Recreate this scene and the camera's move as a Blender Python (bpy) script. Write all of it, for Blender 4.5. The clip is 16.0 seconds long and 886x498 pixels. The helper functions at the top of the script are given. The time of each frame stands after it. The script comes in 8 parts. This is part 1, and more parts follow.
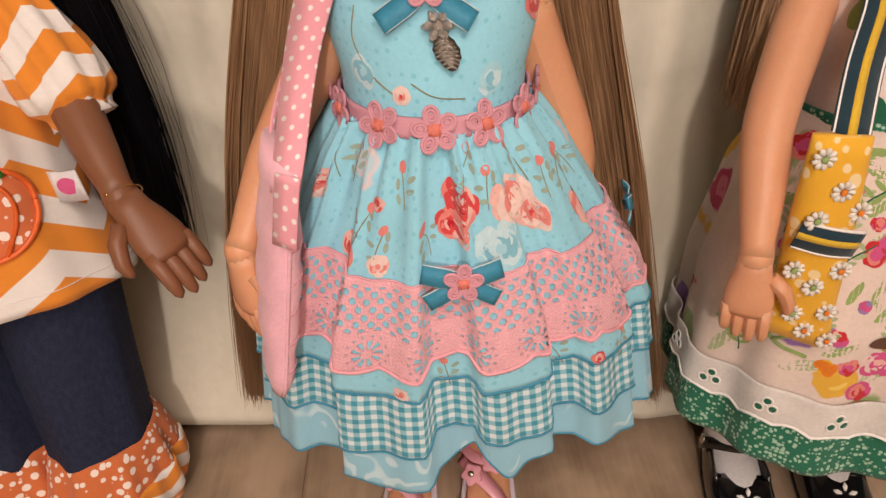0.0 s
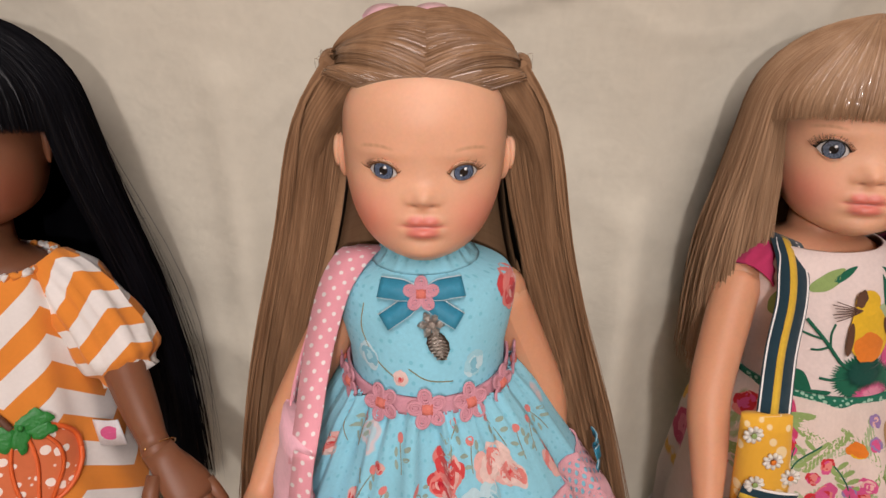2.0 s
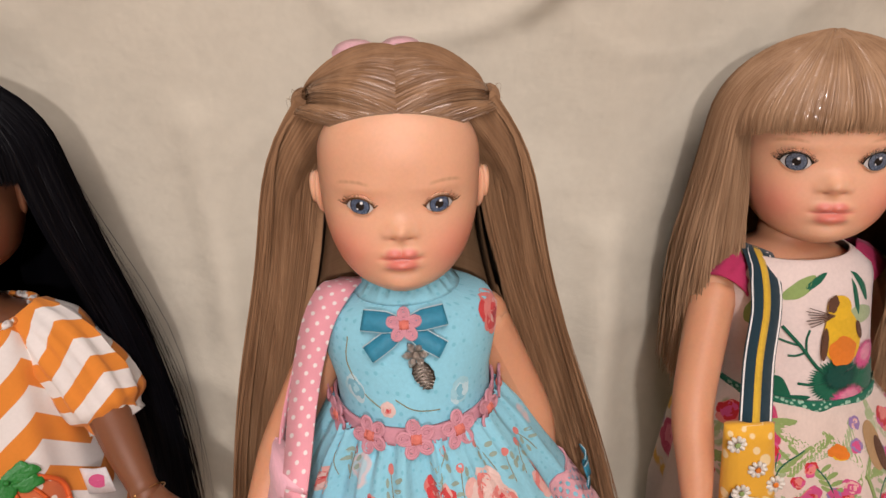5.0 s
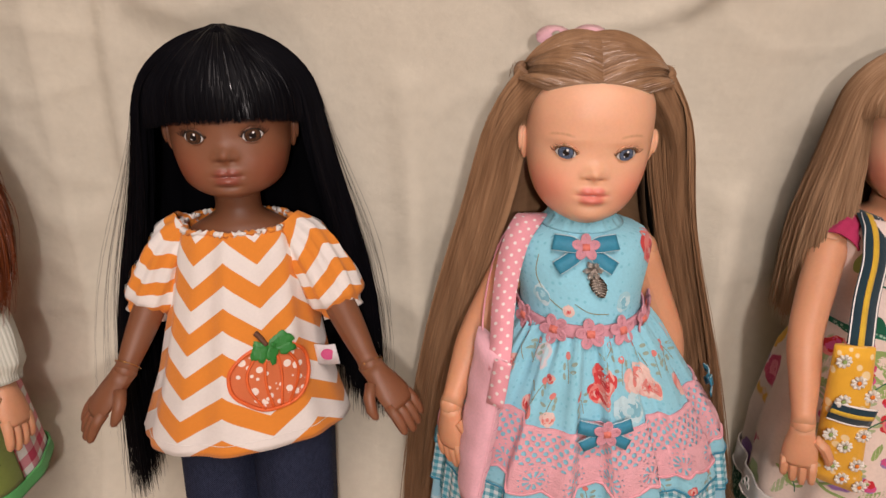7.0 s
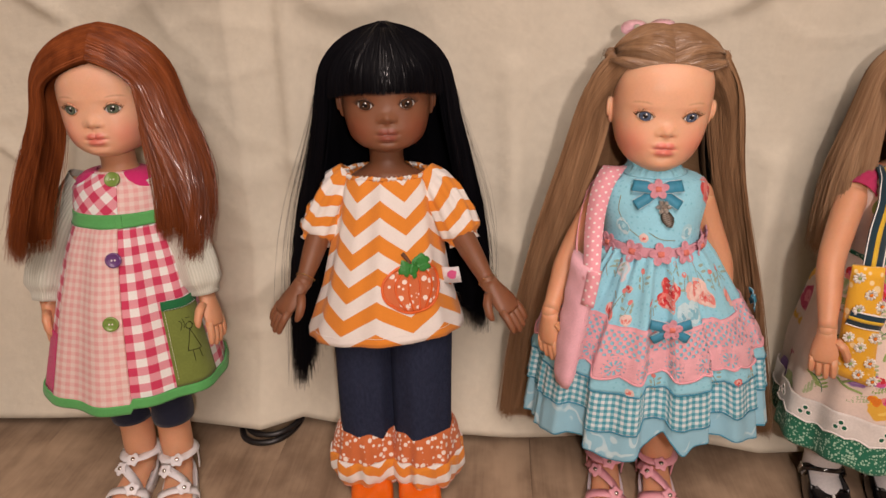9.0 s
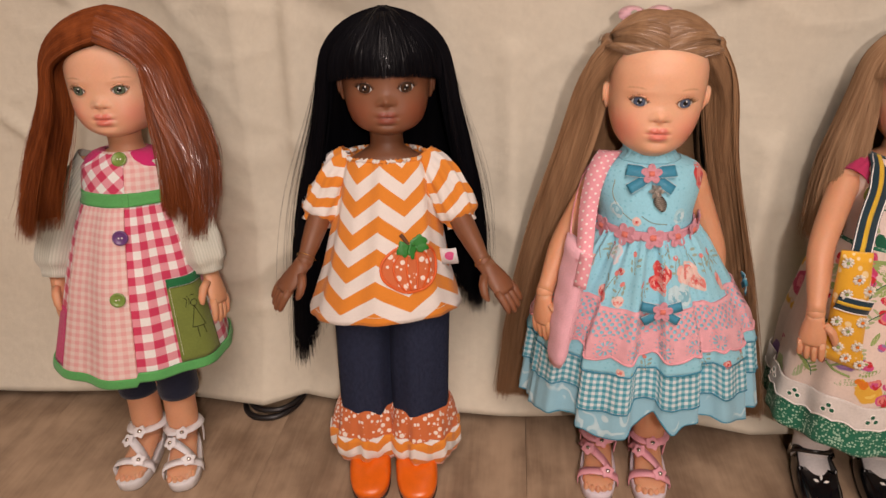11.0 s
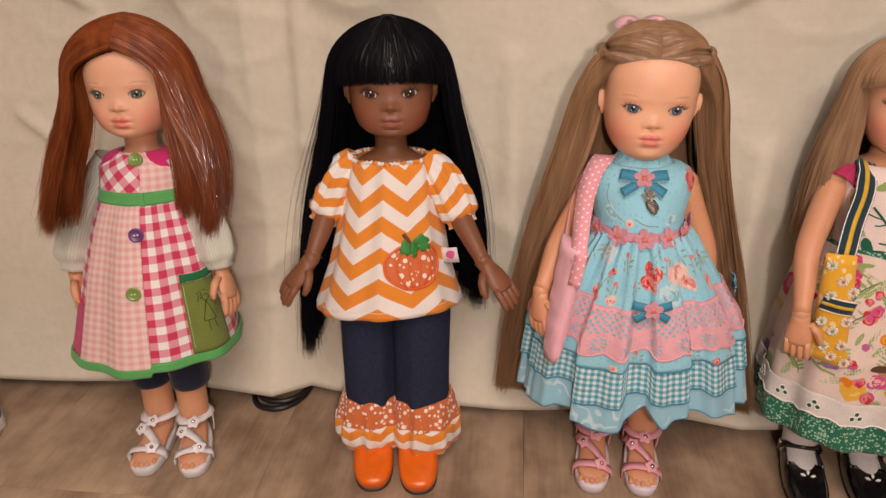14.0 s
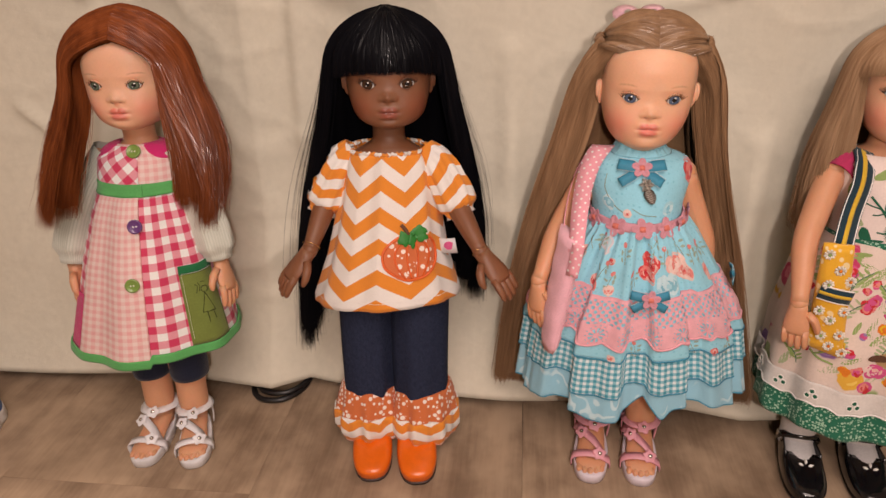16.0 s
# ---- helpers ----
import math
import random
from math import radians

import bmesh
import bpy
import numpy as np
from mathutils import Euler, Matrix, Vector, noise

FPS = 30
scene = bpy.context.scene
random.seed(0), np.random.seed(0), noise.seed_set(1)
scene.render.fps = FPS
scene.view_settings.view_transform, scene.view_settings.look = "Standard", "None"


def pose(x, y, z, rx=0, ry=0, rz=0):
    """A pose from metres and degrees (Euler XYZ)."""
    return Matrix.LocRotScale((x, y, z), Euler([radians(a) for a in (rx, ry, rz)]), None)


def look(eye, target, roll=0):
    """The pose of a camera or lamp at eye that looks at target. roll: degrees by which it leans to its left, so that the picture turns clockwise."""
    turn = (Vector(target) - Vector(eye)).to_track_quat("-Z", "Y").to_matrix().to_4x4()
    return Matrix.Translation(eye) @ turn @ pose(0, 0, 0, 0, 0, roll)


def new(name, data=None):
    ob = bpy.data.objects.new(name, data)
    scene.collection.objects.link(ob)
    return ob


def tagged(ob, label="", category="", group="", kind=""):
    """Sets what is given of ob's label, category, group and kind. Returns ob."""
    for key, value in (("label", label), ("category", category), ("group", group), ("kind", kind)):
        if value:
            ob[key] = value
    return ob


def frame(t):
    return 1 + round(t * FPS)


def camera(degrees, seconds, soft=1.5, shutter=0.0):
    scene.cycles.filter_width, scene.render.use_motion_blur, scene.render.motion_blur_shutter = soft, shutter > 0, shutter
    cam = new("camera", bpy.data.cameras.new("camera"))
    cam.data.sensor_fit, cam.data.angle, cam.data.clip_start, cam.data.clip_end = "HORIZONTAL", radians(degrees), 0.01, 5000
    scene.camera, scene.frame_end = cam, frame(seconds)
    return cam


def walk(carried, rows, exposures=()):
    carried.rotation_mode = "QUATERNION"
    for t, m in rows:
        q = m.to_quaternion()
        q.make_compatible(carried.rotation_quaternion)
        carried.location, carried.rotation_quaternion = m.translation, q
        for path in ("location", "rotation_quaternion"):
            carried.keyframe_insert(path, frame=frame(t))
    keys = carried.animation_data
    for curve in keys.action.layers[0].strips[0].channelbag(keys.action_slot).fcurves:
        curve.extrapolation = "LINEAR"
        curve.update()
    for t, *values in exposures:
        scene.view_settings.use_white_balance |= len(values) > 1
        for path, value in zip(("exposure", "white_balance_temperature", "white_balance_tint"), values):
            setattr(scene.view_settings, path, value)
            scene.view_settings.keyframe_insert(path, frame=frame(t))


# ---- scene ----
import functools

cam = camera(68.00, 16.0)
PATH = [
    (0, (-0.0035, -0.2020, 0.2669), (0.0234, 0.6046, -0.3236), -1.55),
    (0.5, (-0.0026, -0.2030, 0.2877), (0.0240, 0.6472, -0.2380), -1.41),
    (1, (-0.0017, -0.2100, 0.3018), (0.0236, 0.6809, -0.1518), -1.07),
    (1.5, (-0.0017, -0.2117, 0.3172), (0.0263, 0.6891, -0.1162), -0.71),
    (2, (-0.0007, -0.2131, 0.3227), (0.0361, 0.6965, -0.0911), -0.89),
    (2.5, (0.0019, -0.2129, 0.3226), (0.0462, 0.7027, -0.0770), -1.18),
    (3, (0.0024, -0.2132, 0.3222), (0.0515, 0.7040, -0.0733), -1.40),
    (3.5, (0.0025, -0.2132, 0.3223), (0.0540, 0.7036, -0.0737), -1.46),
    (6, (-0.0063, -0.2151, 0.3382), (0.0629, 0.7003, -0.0583), -4.23),
    (6.5, (-0.0275, -0.2509, 0.3420), (0.0186, 0.6658, -0.0548), -2.77),
    (7, (-0.0567, -0.2811, 0.3374), (-0.0728, 0.6298, -0.0749), -1.05),
    (7.5, (-0.0878, -0.3064, 0.3267), (-0.1503, 0.6033, -0.0839), -0.85),
    (8, (-0.0981, -0.3289, 0.3232), (-0.1734, 0.5772, -0.0929), -1.63),
    (8.5, (-0.0959, -0.3502, 0.3370), (-0.1759, 0.5561, -0.0781), -1.81),
    (9, (-0.0891, -0.3811, 0.3504), (-0.1739, 0.5216, -0.0714), -1.98),
    (9.5, (-0.0849, -0.3849, 0.3487), (-0.1681, 0.5147, -0.0800), -1.72),
    (10, (-0.0847, -0.3841, 0.3464), (-0.1709, 0.5125, -0.0880), -1.84),
    (12.5, (-0.0755, -0.4024, 0.3627), (-0.1862, 0.4857, -0.0833), -1.28),
    (13, (-0.0759, -0.4037, 0.3623), (-0.1862, 0.4869, -0.0788), -1.27),
    (13.5, (-0.0751, -0.4038, 0.3631), (-0.1880, 0.4858, -0.0794), -1.51),
    (14, (-0.0749, -0.4031, 0.3616), (-0.1853, 0.4842, -0.0862), -1.62),
    (14.5, (-0.0748, -0.4039, 0.3611), (-0.1851, 0.4813, -0.0909), -1.65),
    (15, (-0.0749, -0.4026, 0.3606), (-0.1843, 0.4811, -0.0944), -1.60),
    (15.5, (-0.0736, -0.4031, 0.3598), (-0.1853, 0.4799, -0.0960), -1.72),
    (16, (-0.0728, -0.4046, 0.3592), (-0.1847, 0.4792, -0.0951), -1.81),
]
walk(cam, [(t, look(eye, target, roll)) for t, eye, target, roll in PATH], [(0, -0.07, 7000, 18), (1.5, -0.22, 6200, 16), (3.5, -0.17, 6250, 17), (7, -0.14, 6500, 19), (9, -0.19, 6900, 22), (16, -0.20, 6950, 22)])


# ---- light ----
world = bpy.data.worlds.new("room_dark")
scene.world = world
world.use_nodes = True
world.node_tree.nodes["Background"].inputs[0].default_value = (1.0, 0.86, 0.68, 1)
world.node_tree.nodes["Background"].inputs[1].default_value = 0.10


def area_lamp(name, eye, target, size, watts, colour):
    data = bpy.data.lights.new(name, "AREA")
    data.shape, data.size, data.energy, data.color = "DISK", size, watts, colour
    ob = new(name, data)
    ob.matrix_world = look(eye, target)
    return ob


area_lamp("room_lamp_light", (0.10, -1.15, 1.55), (-0.03, 0.0, 0.12), 1.2, 22.0, (1.0, 0.895, 0.81))
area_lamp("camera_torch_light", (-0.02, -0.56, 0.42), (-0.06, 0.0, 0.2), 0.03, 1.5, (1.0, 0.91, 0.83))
area_lamp("second_lamp_light", (0.2, 0.55, 2.35), (0.0, -0.3, 0.0), 0.25, 26.0, (1.0, 0.88, 0.76))
scene.view_settings.exposure = 0.0

# ---- materials ----
class Graph:
    """A small builder for node materials."""

    def __init__(self, name):
        self.mat = bpy.data.materials.new(name)
        self.mat.use_nodes = True
        self.tree = self.mat.node_tree
        self.tree.nodes.clear()
        self.out = self.tree.nodes.new("ShaderNodeOutputMaterial")
        self.bsdf = self.tree.nodes.new("ShaderNodeBsdfPrincipled")
        self.tree.links.new(self.bsdf.outputs[0], self.out.inputs[0])

    def put(self, socket, value):
        if hasattr(value, "is_output"):
            self.tree.links.new(value, socket)
        elif isinstance(value, (tuple, list)) and len(value) == 3 and socket.type == "RGBA":
            socket.default_value = (*value, 1)
        else:
            socket.default_value = value

    def m(self, op, a, b=0.0, c=0.0):
        n = self.tree.nodes.new("ShaderNodeMath")
        n.operation = op
        for s, v in zip(n.inputs, (a, b, c)):
            self.put(s, v)
        return n.outputs[0]

    def mix(self, f, a, b, blend="MIX"):
        n = self.tree.nodes.new("ShaderNodeMix")
        n.data_type, n.blend_type = "RGBA", blend
        self.put(n.inputs[0], f)
        self.put(n.inputs[6], a)
        self.put(n.inputs[7], b)
        return n.outputs[2]

    def coords(self, kind="Object"):
        n = self.tree.nodes.new("ShaderNodeTexCoord")
        return n.outputs[kind]

    def attribute(self, name, what="Vector"):
        n = self.tree.nodes.new("ShaderNodeAttribute")
        n.attribute_name = name
        return n.outputs[what]

    def split(self, v):
        n = self.tree.nodes.new("ShaderNodeSeparateXYZ")
        self.put(n.inputs[0], v)
        return n.outputs[0], n.outputs[1], n.outputs[2]

    def join(self, x, y, z=0.0):
        n = self.tree.nodes.new("ShaderNodeCombineXYZ")
        for s, v in zip(n.inputs, (x, y, z)):
            self.put(s, v)
        return n.outputs[0]

    def scaled(self, v, s):
        n = self.tree.nodes.new("ShaderNodeMapping")
        self.put(n.inputs[0], v)
        n.inputs[3].default_value = s
        return n.outputs[0]

    def noise(self, v, scale, detail=3.0, rough=0.55, colour=False):
        n = self.tree.nodes.new("ShaderNodeTexNoise")
        self.put(n.inputs["Vector"], v)
        n.inputs["Scale"].default_value, n.inputs["Detail"].default_value = scale, detail
        n.inputs["Roughness"].default_value = rough
        return n.outputs["Color" if colour else "Fac"]

    def cells(self, v, scale, rand=1.0, feature="F1"):
        n = self.tree.nodes.new("ShaderNodeTexVoronoi")
        n.feature = feature
        self.put(n.inputs["Vector"], v)
        n.inputs["Scale"].default_value = scale
        n.inputs["Randomness"].default_value = rand
        return n.outputs["Distance"], n.outputs["Color"], n.outputs["Position"]

    def step(self, x, lo, hi):
        n = self.tree.nodes.new("ShaderNodeMapRange")
        n.interpolation_type = "SMOOTHSTEP"
        self.put(n.inputs[0], x)
        n.inputs[1].default_value, n.inputs[2].default_value = lo, hi
        return n.outputs[0]

    def island(self):
        return self.tree.nodes.new("ShaderNodeNewGeometry").outputs["Random Per Island"]

    def bump(self, height, distance, strength=1.0, base=None):
        n = self.tree.nodes.new("ShaderNodeBump")
        n.inputs["Strength"].default_value, n.inputs["Distance"].default_value = strength, distance
        self.put(n.inputs["Height"], height)
        if base is not None:
            self.put(n.inputs["Normal"], base)
        return n.outputs[0]

    def done(self, colour, rough=0.6, metal=0.0, normal=None, spec=0.5, sheen=0.0, sub=0.0, coat=0.0, alpha=None):
        i = self.bsdf.inputs
        self.put(i["Base Color"], colour)
        self.put(i["Roughness"], rough)
        self.put(i["Metallic"], metal)
        self.put(i["Specular IOR Level"], spec)
        i["Sheen Weight"].default_value = sheen
        i["Coat Weight"].default_value = coat
        if sub:
            i["Subsurface Weight"].default_value = sub
            i["Subsurface Radius"].default_value = (0.004, 0.0018, 0.001)
            i["Subsurface Scale"].default_value = 0.35
        if normal is not None:
            self.put(i["Normal"], normal)
        if alpha is not None:
            self.put(i["Alpha"], alpha)
        return self.mat


def weave(g, uv, pitch=0.0004, depth=0.00006):
    """Fine over-and-under thread relief, in metres of cloth."""
    u, v, _ = g.split(uv)
    a = g.m("SINE", g.m("MULTIPLY", u, 2 * math.pi / pitch))
    b = g.m("SINE", g.m("MULTIPLY", v, 2 * math.pi / pitch))
    crease = g.noise(uv, 90.0, 3.0)
    return g.bump(g.m("MULTIPLY", a, b), depth, 0.5, g.bump(crease, 0.0012, 0.5))


def varied(g, uv, colour, amount=0.12, scale=60.0):
    """A colour with faint uneven dye at two scales."""
    n = g.m("ADD", g.m("MULTIPLY", g.noise(uv, scale), 0.6), g.m("MULTIPLY", g.noise(uv, scale * 12), 0.4))
    dark = tuple(c * (1 - amount * 1.6) for c in colour) if isinstance(colour, tuple) else g.mix(amount, colour, (0, 0, 0))
    return g.mix(g.step(n, 0.3, 0.7), dark, colour)


def cloth_plain(name, colour, pitch=0.0004, rough=0.85, sheen=0.15, amount=0.12):
    g = Graph(name)
    uv = g.coords("UV")
    return g.done(varied(g, uv, colour, amount), rough, normal=weave(g, uv, pitch), spec=0.25, sheen=sheen)


def plain(name, colour, rough=0.5, metal=0.0, coat=0.0, spec=0.5, bump=0.0):
    g = Graph(name)
    ob = g.coords()
    n = g.noise(ob, 220.0)
    normal = g.bump(g.noise(ob, 900.0), bump) if bump else None
    return g.done(varied(g, ob, colour, 0.08, 150.0), g.m("MULTIPLY_ADD", n, 0.12, rough - 0.06), metal, normal, spec, coat=coat)


def cloth_gingham(name, light, dark, pitch, turn=0.0, mid=0.55, base=(0.9, 0.9, 0.88)):
    """Woven checks: crossings full colour, single bands half."""
    g = Graph(name)
    uv = g.coords("UV")
    u, v, _ = g.split(uv)
    if turn:
        c, s = math.cos(turn), math.sin(turn)
        u, v = g.m("ADD", g.m("MULTIPLY", u, c), g.m("MULTIPLY", v, s)), g.m("SUBTRACT", g.m("MULTIPLY", v, c), g.m("MULTIPLY", u, s))
    a = g.step(g.m("PINGPONG", g.m("DIVIDE", u, pitch), 1.0), 0.46, 0.54)
    b = g.step(g.m("PINGPONG", g.m("DIVIDE", v, pitch), 1.0), 0.46, 0.54)
    f = g.m("MULTIPLY", g.m("ADD", a, b), 0.5)
    colour = g.mix(g.step(f, 0.0, 0.5), base, light)
    colour = g.mix(g.step(f, 0.5, 1.0), colour, dark)
    return g.done(varied(g, uv, colour, 0.08), 0.85, normal=weave(g, uv), spec=0.25, sheen=0.1)


def cloth_chevron(name, one, two, across, height, pitch):
    g = Graph(name)
    uv = g.coords("UV")
    u, v, _ = g.split(uv)
    zig = g.m("MULTIPLY", g.m("PINGPONG", g.m("DIVIDE", g.m("ADD", u, across * 10.5), across / 2), 1.0), height)
    f = g.m("PINGPONG", g.m("DIVIDE", g.m("ADD", v, zig), pitch / 2), 1.0)
    colour = g.mix(g.step(f, 0.48, 0.52), one, two)
    return g.done(varied(g, uv, colour, 0.07), 0.85, normal=weave(g, uv), spec=0.25, sheen=0.15)


def cloth_dots(name, ground, dot, pitch, radius, regular=True, second=None):
    g = Graph(name)
    uv = g.coords("UV")
    if regular:
        u, v, _ = g.split(uv)
        c = math.sqrt(0.5)
        p = g.m("MULTIPLY", g.m("ADD", u, v), c / pitch)
        q = g.m("MULTIPLY", g.m("SUBTRACT", u, v), c / pitch)
        dx = g.m("SUBTRACT", g.m("FRACT", p), 0.5)
        dy = g.m("SUBTRACT", g.m("FRACT", q), 0.5)
        d = g.m("SQRT", g.m("ADD", g.m("MULTIPLY", dx, dx), g.m("MULTIPLY", dy, dy)))
        f = g.step(d, radius / pitch + 0.05, radius / pitch - 0.05)
    else:
        d, tone, _ = g.cells(uv, 1 / pitch, 0.8)
        size = g.m("MULTIPLY_ADD", g.split(tone)[0], 0.30, 0.22)
        f = g.step(g.m("SUBTRACT", d, size), 0.03, -0.03)
    colour = g.mix(f, ground, dot)
    return g.done(varied(g, uv, colour, 0.06), 0.8, normal=weave(g, uv), spec=0.3, sheen=0.15)


def doll_skin(name, tone, lips, blush, brow, limb, gloss=0.48, brow_weight=0.8):
    """Smooth vinyl with painted lips and cheeks, laid out by the head's own coordinates."""
    g = Graph(name)
    p = g.attribute("head_place")
    x, y, z = g.split(p)

    def blob(cx, cz, rx, rz, soft):
        dx = g.m("DIVIDE", g.m("SUBTRACT", g.m("ABSOLUTE", x), cx), rx)
        dz = g.m("DIVIDE", g.m("SUBTRACT", z, cz), rz)
        d = g.m("SQRT", g.m("ADD", g.m("MULTIPLY", dx, dx), g.m("MULTIPLY", dz, dz)))
        return g.step(d, 1.0 + soft, 1.0 - soft)

    front = g.m("LESS_THAN", y, -0.008)
    base = g.mix(g.m("GREATER_THAN", y, 0.5), varied(g, g.coords(), tone, 0.05, 70.0), varied(g, g.coords(), limb, 0.05, 70.0))
    cheek = g.m("MULTIPLY", g.m("MULTIPLY", blob(0.0185, 0.2455, 0.0085, 0.0080, 0.9), front), 0.6)
    colour = g.mix(cheek, base, blush)
    up = g.m("MAXIMUM", blob(0.0021, 0.2459, 0.0030, 0.0019, 0.4), blob(0.0, 0.2422, 0.0050, 0.0023, 0.35))
    corner = blob(0.0, 0.2442, 0.0064, 0.0010, 0.4)
    lip = g.m("MULTIPLY", g.m("MAXIMUM", up, corner), front)
    colour = g.mix(g.m("MULTIPLY", lip, 0.82), colour, lips)
    seam = g.m("MULTIPLY", g.m("MULTIPLY", blob(0.0, 0.2442, 0.0058, 0.00026, 0.6), front), 0.35)
    colour = g.mix(seam, colour, tuple(c * 0.4 for c in lips))
    nostril = g.m("MULTIPLY", g.m("MULTIPLY", blob(0.0026, 0.2513, 0.0010, 0.0005, 0.7), front), 0.5)
    colour = g.mix(nostril, colour, tuple(c * 0.45 for c in lips))
    ark = g.m("ADD", 0.2690, g.m("MULTIPLY", g.m("POWER", g.m("ABSOLUTE", g.m("SUBTRACT", g.m("ABSOLUTE", x), 0.0142)), 2.0), -32.0))
    streak = g.m("MULTIPLY_ADD", g.noise(g.scaled(p, (900.0, 1.0, 250.0)), 1.0, 2.0), 0.9, 0.1)
    hair = g.m("MULTIPLY", g.step(g.m("ABSOLUTE", g.m("SUBTRACT", z, ark)), 0.0009, 0.0001), streak)
    span = g.m("MULTIPLY", g.step(g.m("ABSOLUTE", g.m("SUBTRACT", g.m("ABSOLUTE", x), 0.0142)), 0.0060, 0.0030), front)
    colour = g.mix(g.m("MULTIPLY", g.m("MULTIPLY", hair, span), brow_weight), colour, brow)
    rough = g.m("MULTIPLY_ADD", lip, -0.16, gloss)
    fine = g.bump(g.noise(g.coords(), 1500.0), 0.00003)
    return g.done(colour, rough, normal=fine, spec=0.45, sub=0.25)


def doll_hair(name, root, tip, gloss=0.3, spec=0.6):
    g = Graph(name)
    t = g.island()
    u = g.coords("UV")
    n = g.noise(g.scaled(u, (1.0, 0.02, 1.0)), 900.0, 2.0)
    tuft = g.noise(g.scaled(g.coords(), (1.0, 1.0, 0.10)), 130.0, 3.0)
    mixed = g.m("ADD", g.m("MULTIPLY", t, 0.22), g.m("ADD", g.m("MULTIPLY", n, 0.18), g.m("MULTIPLY", tuft, 0.6)))
    colour = g.mix(g.step(mixed, 0.2, 0.8), root, tip)
    return g.done(colour, g.m("MULTIPLY_ADD", t, -0.20, gloss + 0.08), normal=g.attribute("fibre_way"), spec=g.m("MULTIPLY", g.m("MULTIPLY_ADD", g.step(t, 0.72, 0.96), 0.8, 0.2), spec))


def floral(name, ground, blooms, leaf, scale, leaf_scale=None, dots=None, bloom_size=0.32, leaf_size=0.2):
    """A printed ground with scattered two-tone blossoms, leaves and pin dots."""
    g = Graph(name)
    uv = g.coords("UV")
    warp = g.tree.nodes.new("ShaderNodeVectorMath")
    warp.operation = "MULTIPLY_ADD"
    g.put(warp.inputs[0], g.noise(uv, scale * 2.5, 2.0, colour=True))
    warp.inputs[1].default_value = (0.45 / scale,) * 3
    g.put(warp.inputs[2], uv)
    w = warp.outputs[0]
    colour = varied(g, uv, ground, 0.08)
    if dots:
        d, tone, _ = g.cells(uv, scale * 9.0, 0.35)
        colour = g.mix(g.m("MULTIPLY", g.step(d, 0.26, 0.16), 0.75), colour, dots)
    d, tone, _ = g.cells(g.scaled(w, (1.0, 0.45, 1.0)), leaf_scale or scale * 1.7, 1.0)
    pick = g.split(tone)[0]
    f = g.m("MULTIPLY", g.step(d, leaf_size, leaf_size - 0.06), g.m("GREATER_THAN", pick, 0.45))
    colour = g.mix(f, colour, leaf)
    for k, (outer, inner) in enumerate(blooms):
        moved = g.tree.nodes.new("ShaderNodeVectorMath")
        g.put(moved.inputs[0], w)
        moved.inputs[1].default_value = (0.37 * k / scale + 0.3 / scale, 0.61 * k / scale, 0)
        d, tone, _ = g.cells(moved.outputs[0], scale, 0.9)
        pick = g.split(tone)[1]
        have = g.m("GREATER_THAN", pick, 0.55)
        colour = g.mix(g.m("MULTIPLY", g.step(d, bloom_size, bloom_size - 0.04), have), colour, outer)
        ring = g.step(g.m("SINE", g.m("ADD", g.m("MULTIPLY", d, 38.0), g.m("MULTIPLY", g.noise(w, scale * 4), 9.0))), -0.1, 0.5)
        colour = g.mix(g.m("MULTIPLY", g.m("MULTIPLY", g.step(d, bloom_size * 0.8, bloom_size * 0.6), ring), have), colour, inner)
    return g.done(colour, 0.85, normal=weave(g, uv), spec=0.25, sheen=0.12)

# ---- mesh tools ----
def mesh_object(name, verts, faces, materials, slots=None, uvs=None, parent=None, label="", smooth=True):
    """Links one mesh. uvs: one (u, v) a vertex, in metres of cloth, or a list of one a corner."""
    me = bpy.data.meshes.new(name)
    me.from_pydata([tuple(v) for v in verts], [], faces)
    for m in materials if isinstance(materials, (list, tuple)) else [materials]:
        me.materials.append(m)
    if slots is not None:
        me.polygons.foreach_set("material_index", slots)
    if uvs is not None:
        layer = me.uv_layers.new(name="UVMap")
        if len(uvs) == len(verts):
            flat = np.array(uvs, float)[np.array([l.vertex_index for l in me.loops])]
        else:
            flat = np.array(uvs, float)
        layer.data.foreach_set("uv", flat.ravel())
    if smooth:
        me.polygons.foreach_set("use_smooth", [True] * len(me.polygons))
    me.update()
    ob = new(name, me)
    if parent is not None:
        ob.parent = parent
    if label:
        ob["label"] = label
    return ob


class Soup:
    """Vertices, faces, slots and cloth coordinates that grow into one mesh."""

    def __init__(self):
        self.v, self.f, self.s, self.uv = [], [], [], []

    def add(self, verts, faces, uvs=None, slot=0):
        k = len(self.v)
        self.v += [Vector(p) for p in verts]
        self.f += [tuple(i + k for i in f) for f in faces]
        self.s += [slot] * len(faces)
        self.uv += list(uvs) if uvs is not None else [(p[0], p[2]) for p in verts]
        return k

    def turn(self, m, since=0):
        for i in range(since, len(self.v)):
            self.v[i] = m @ self.v[i]

    def make(self, name, materials, parent=None, label="", smooth=True):
        return mesh_object(name, self.v, self.f, materials, self.s, self.uv, parent, label, smooth)


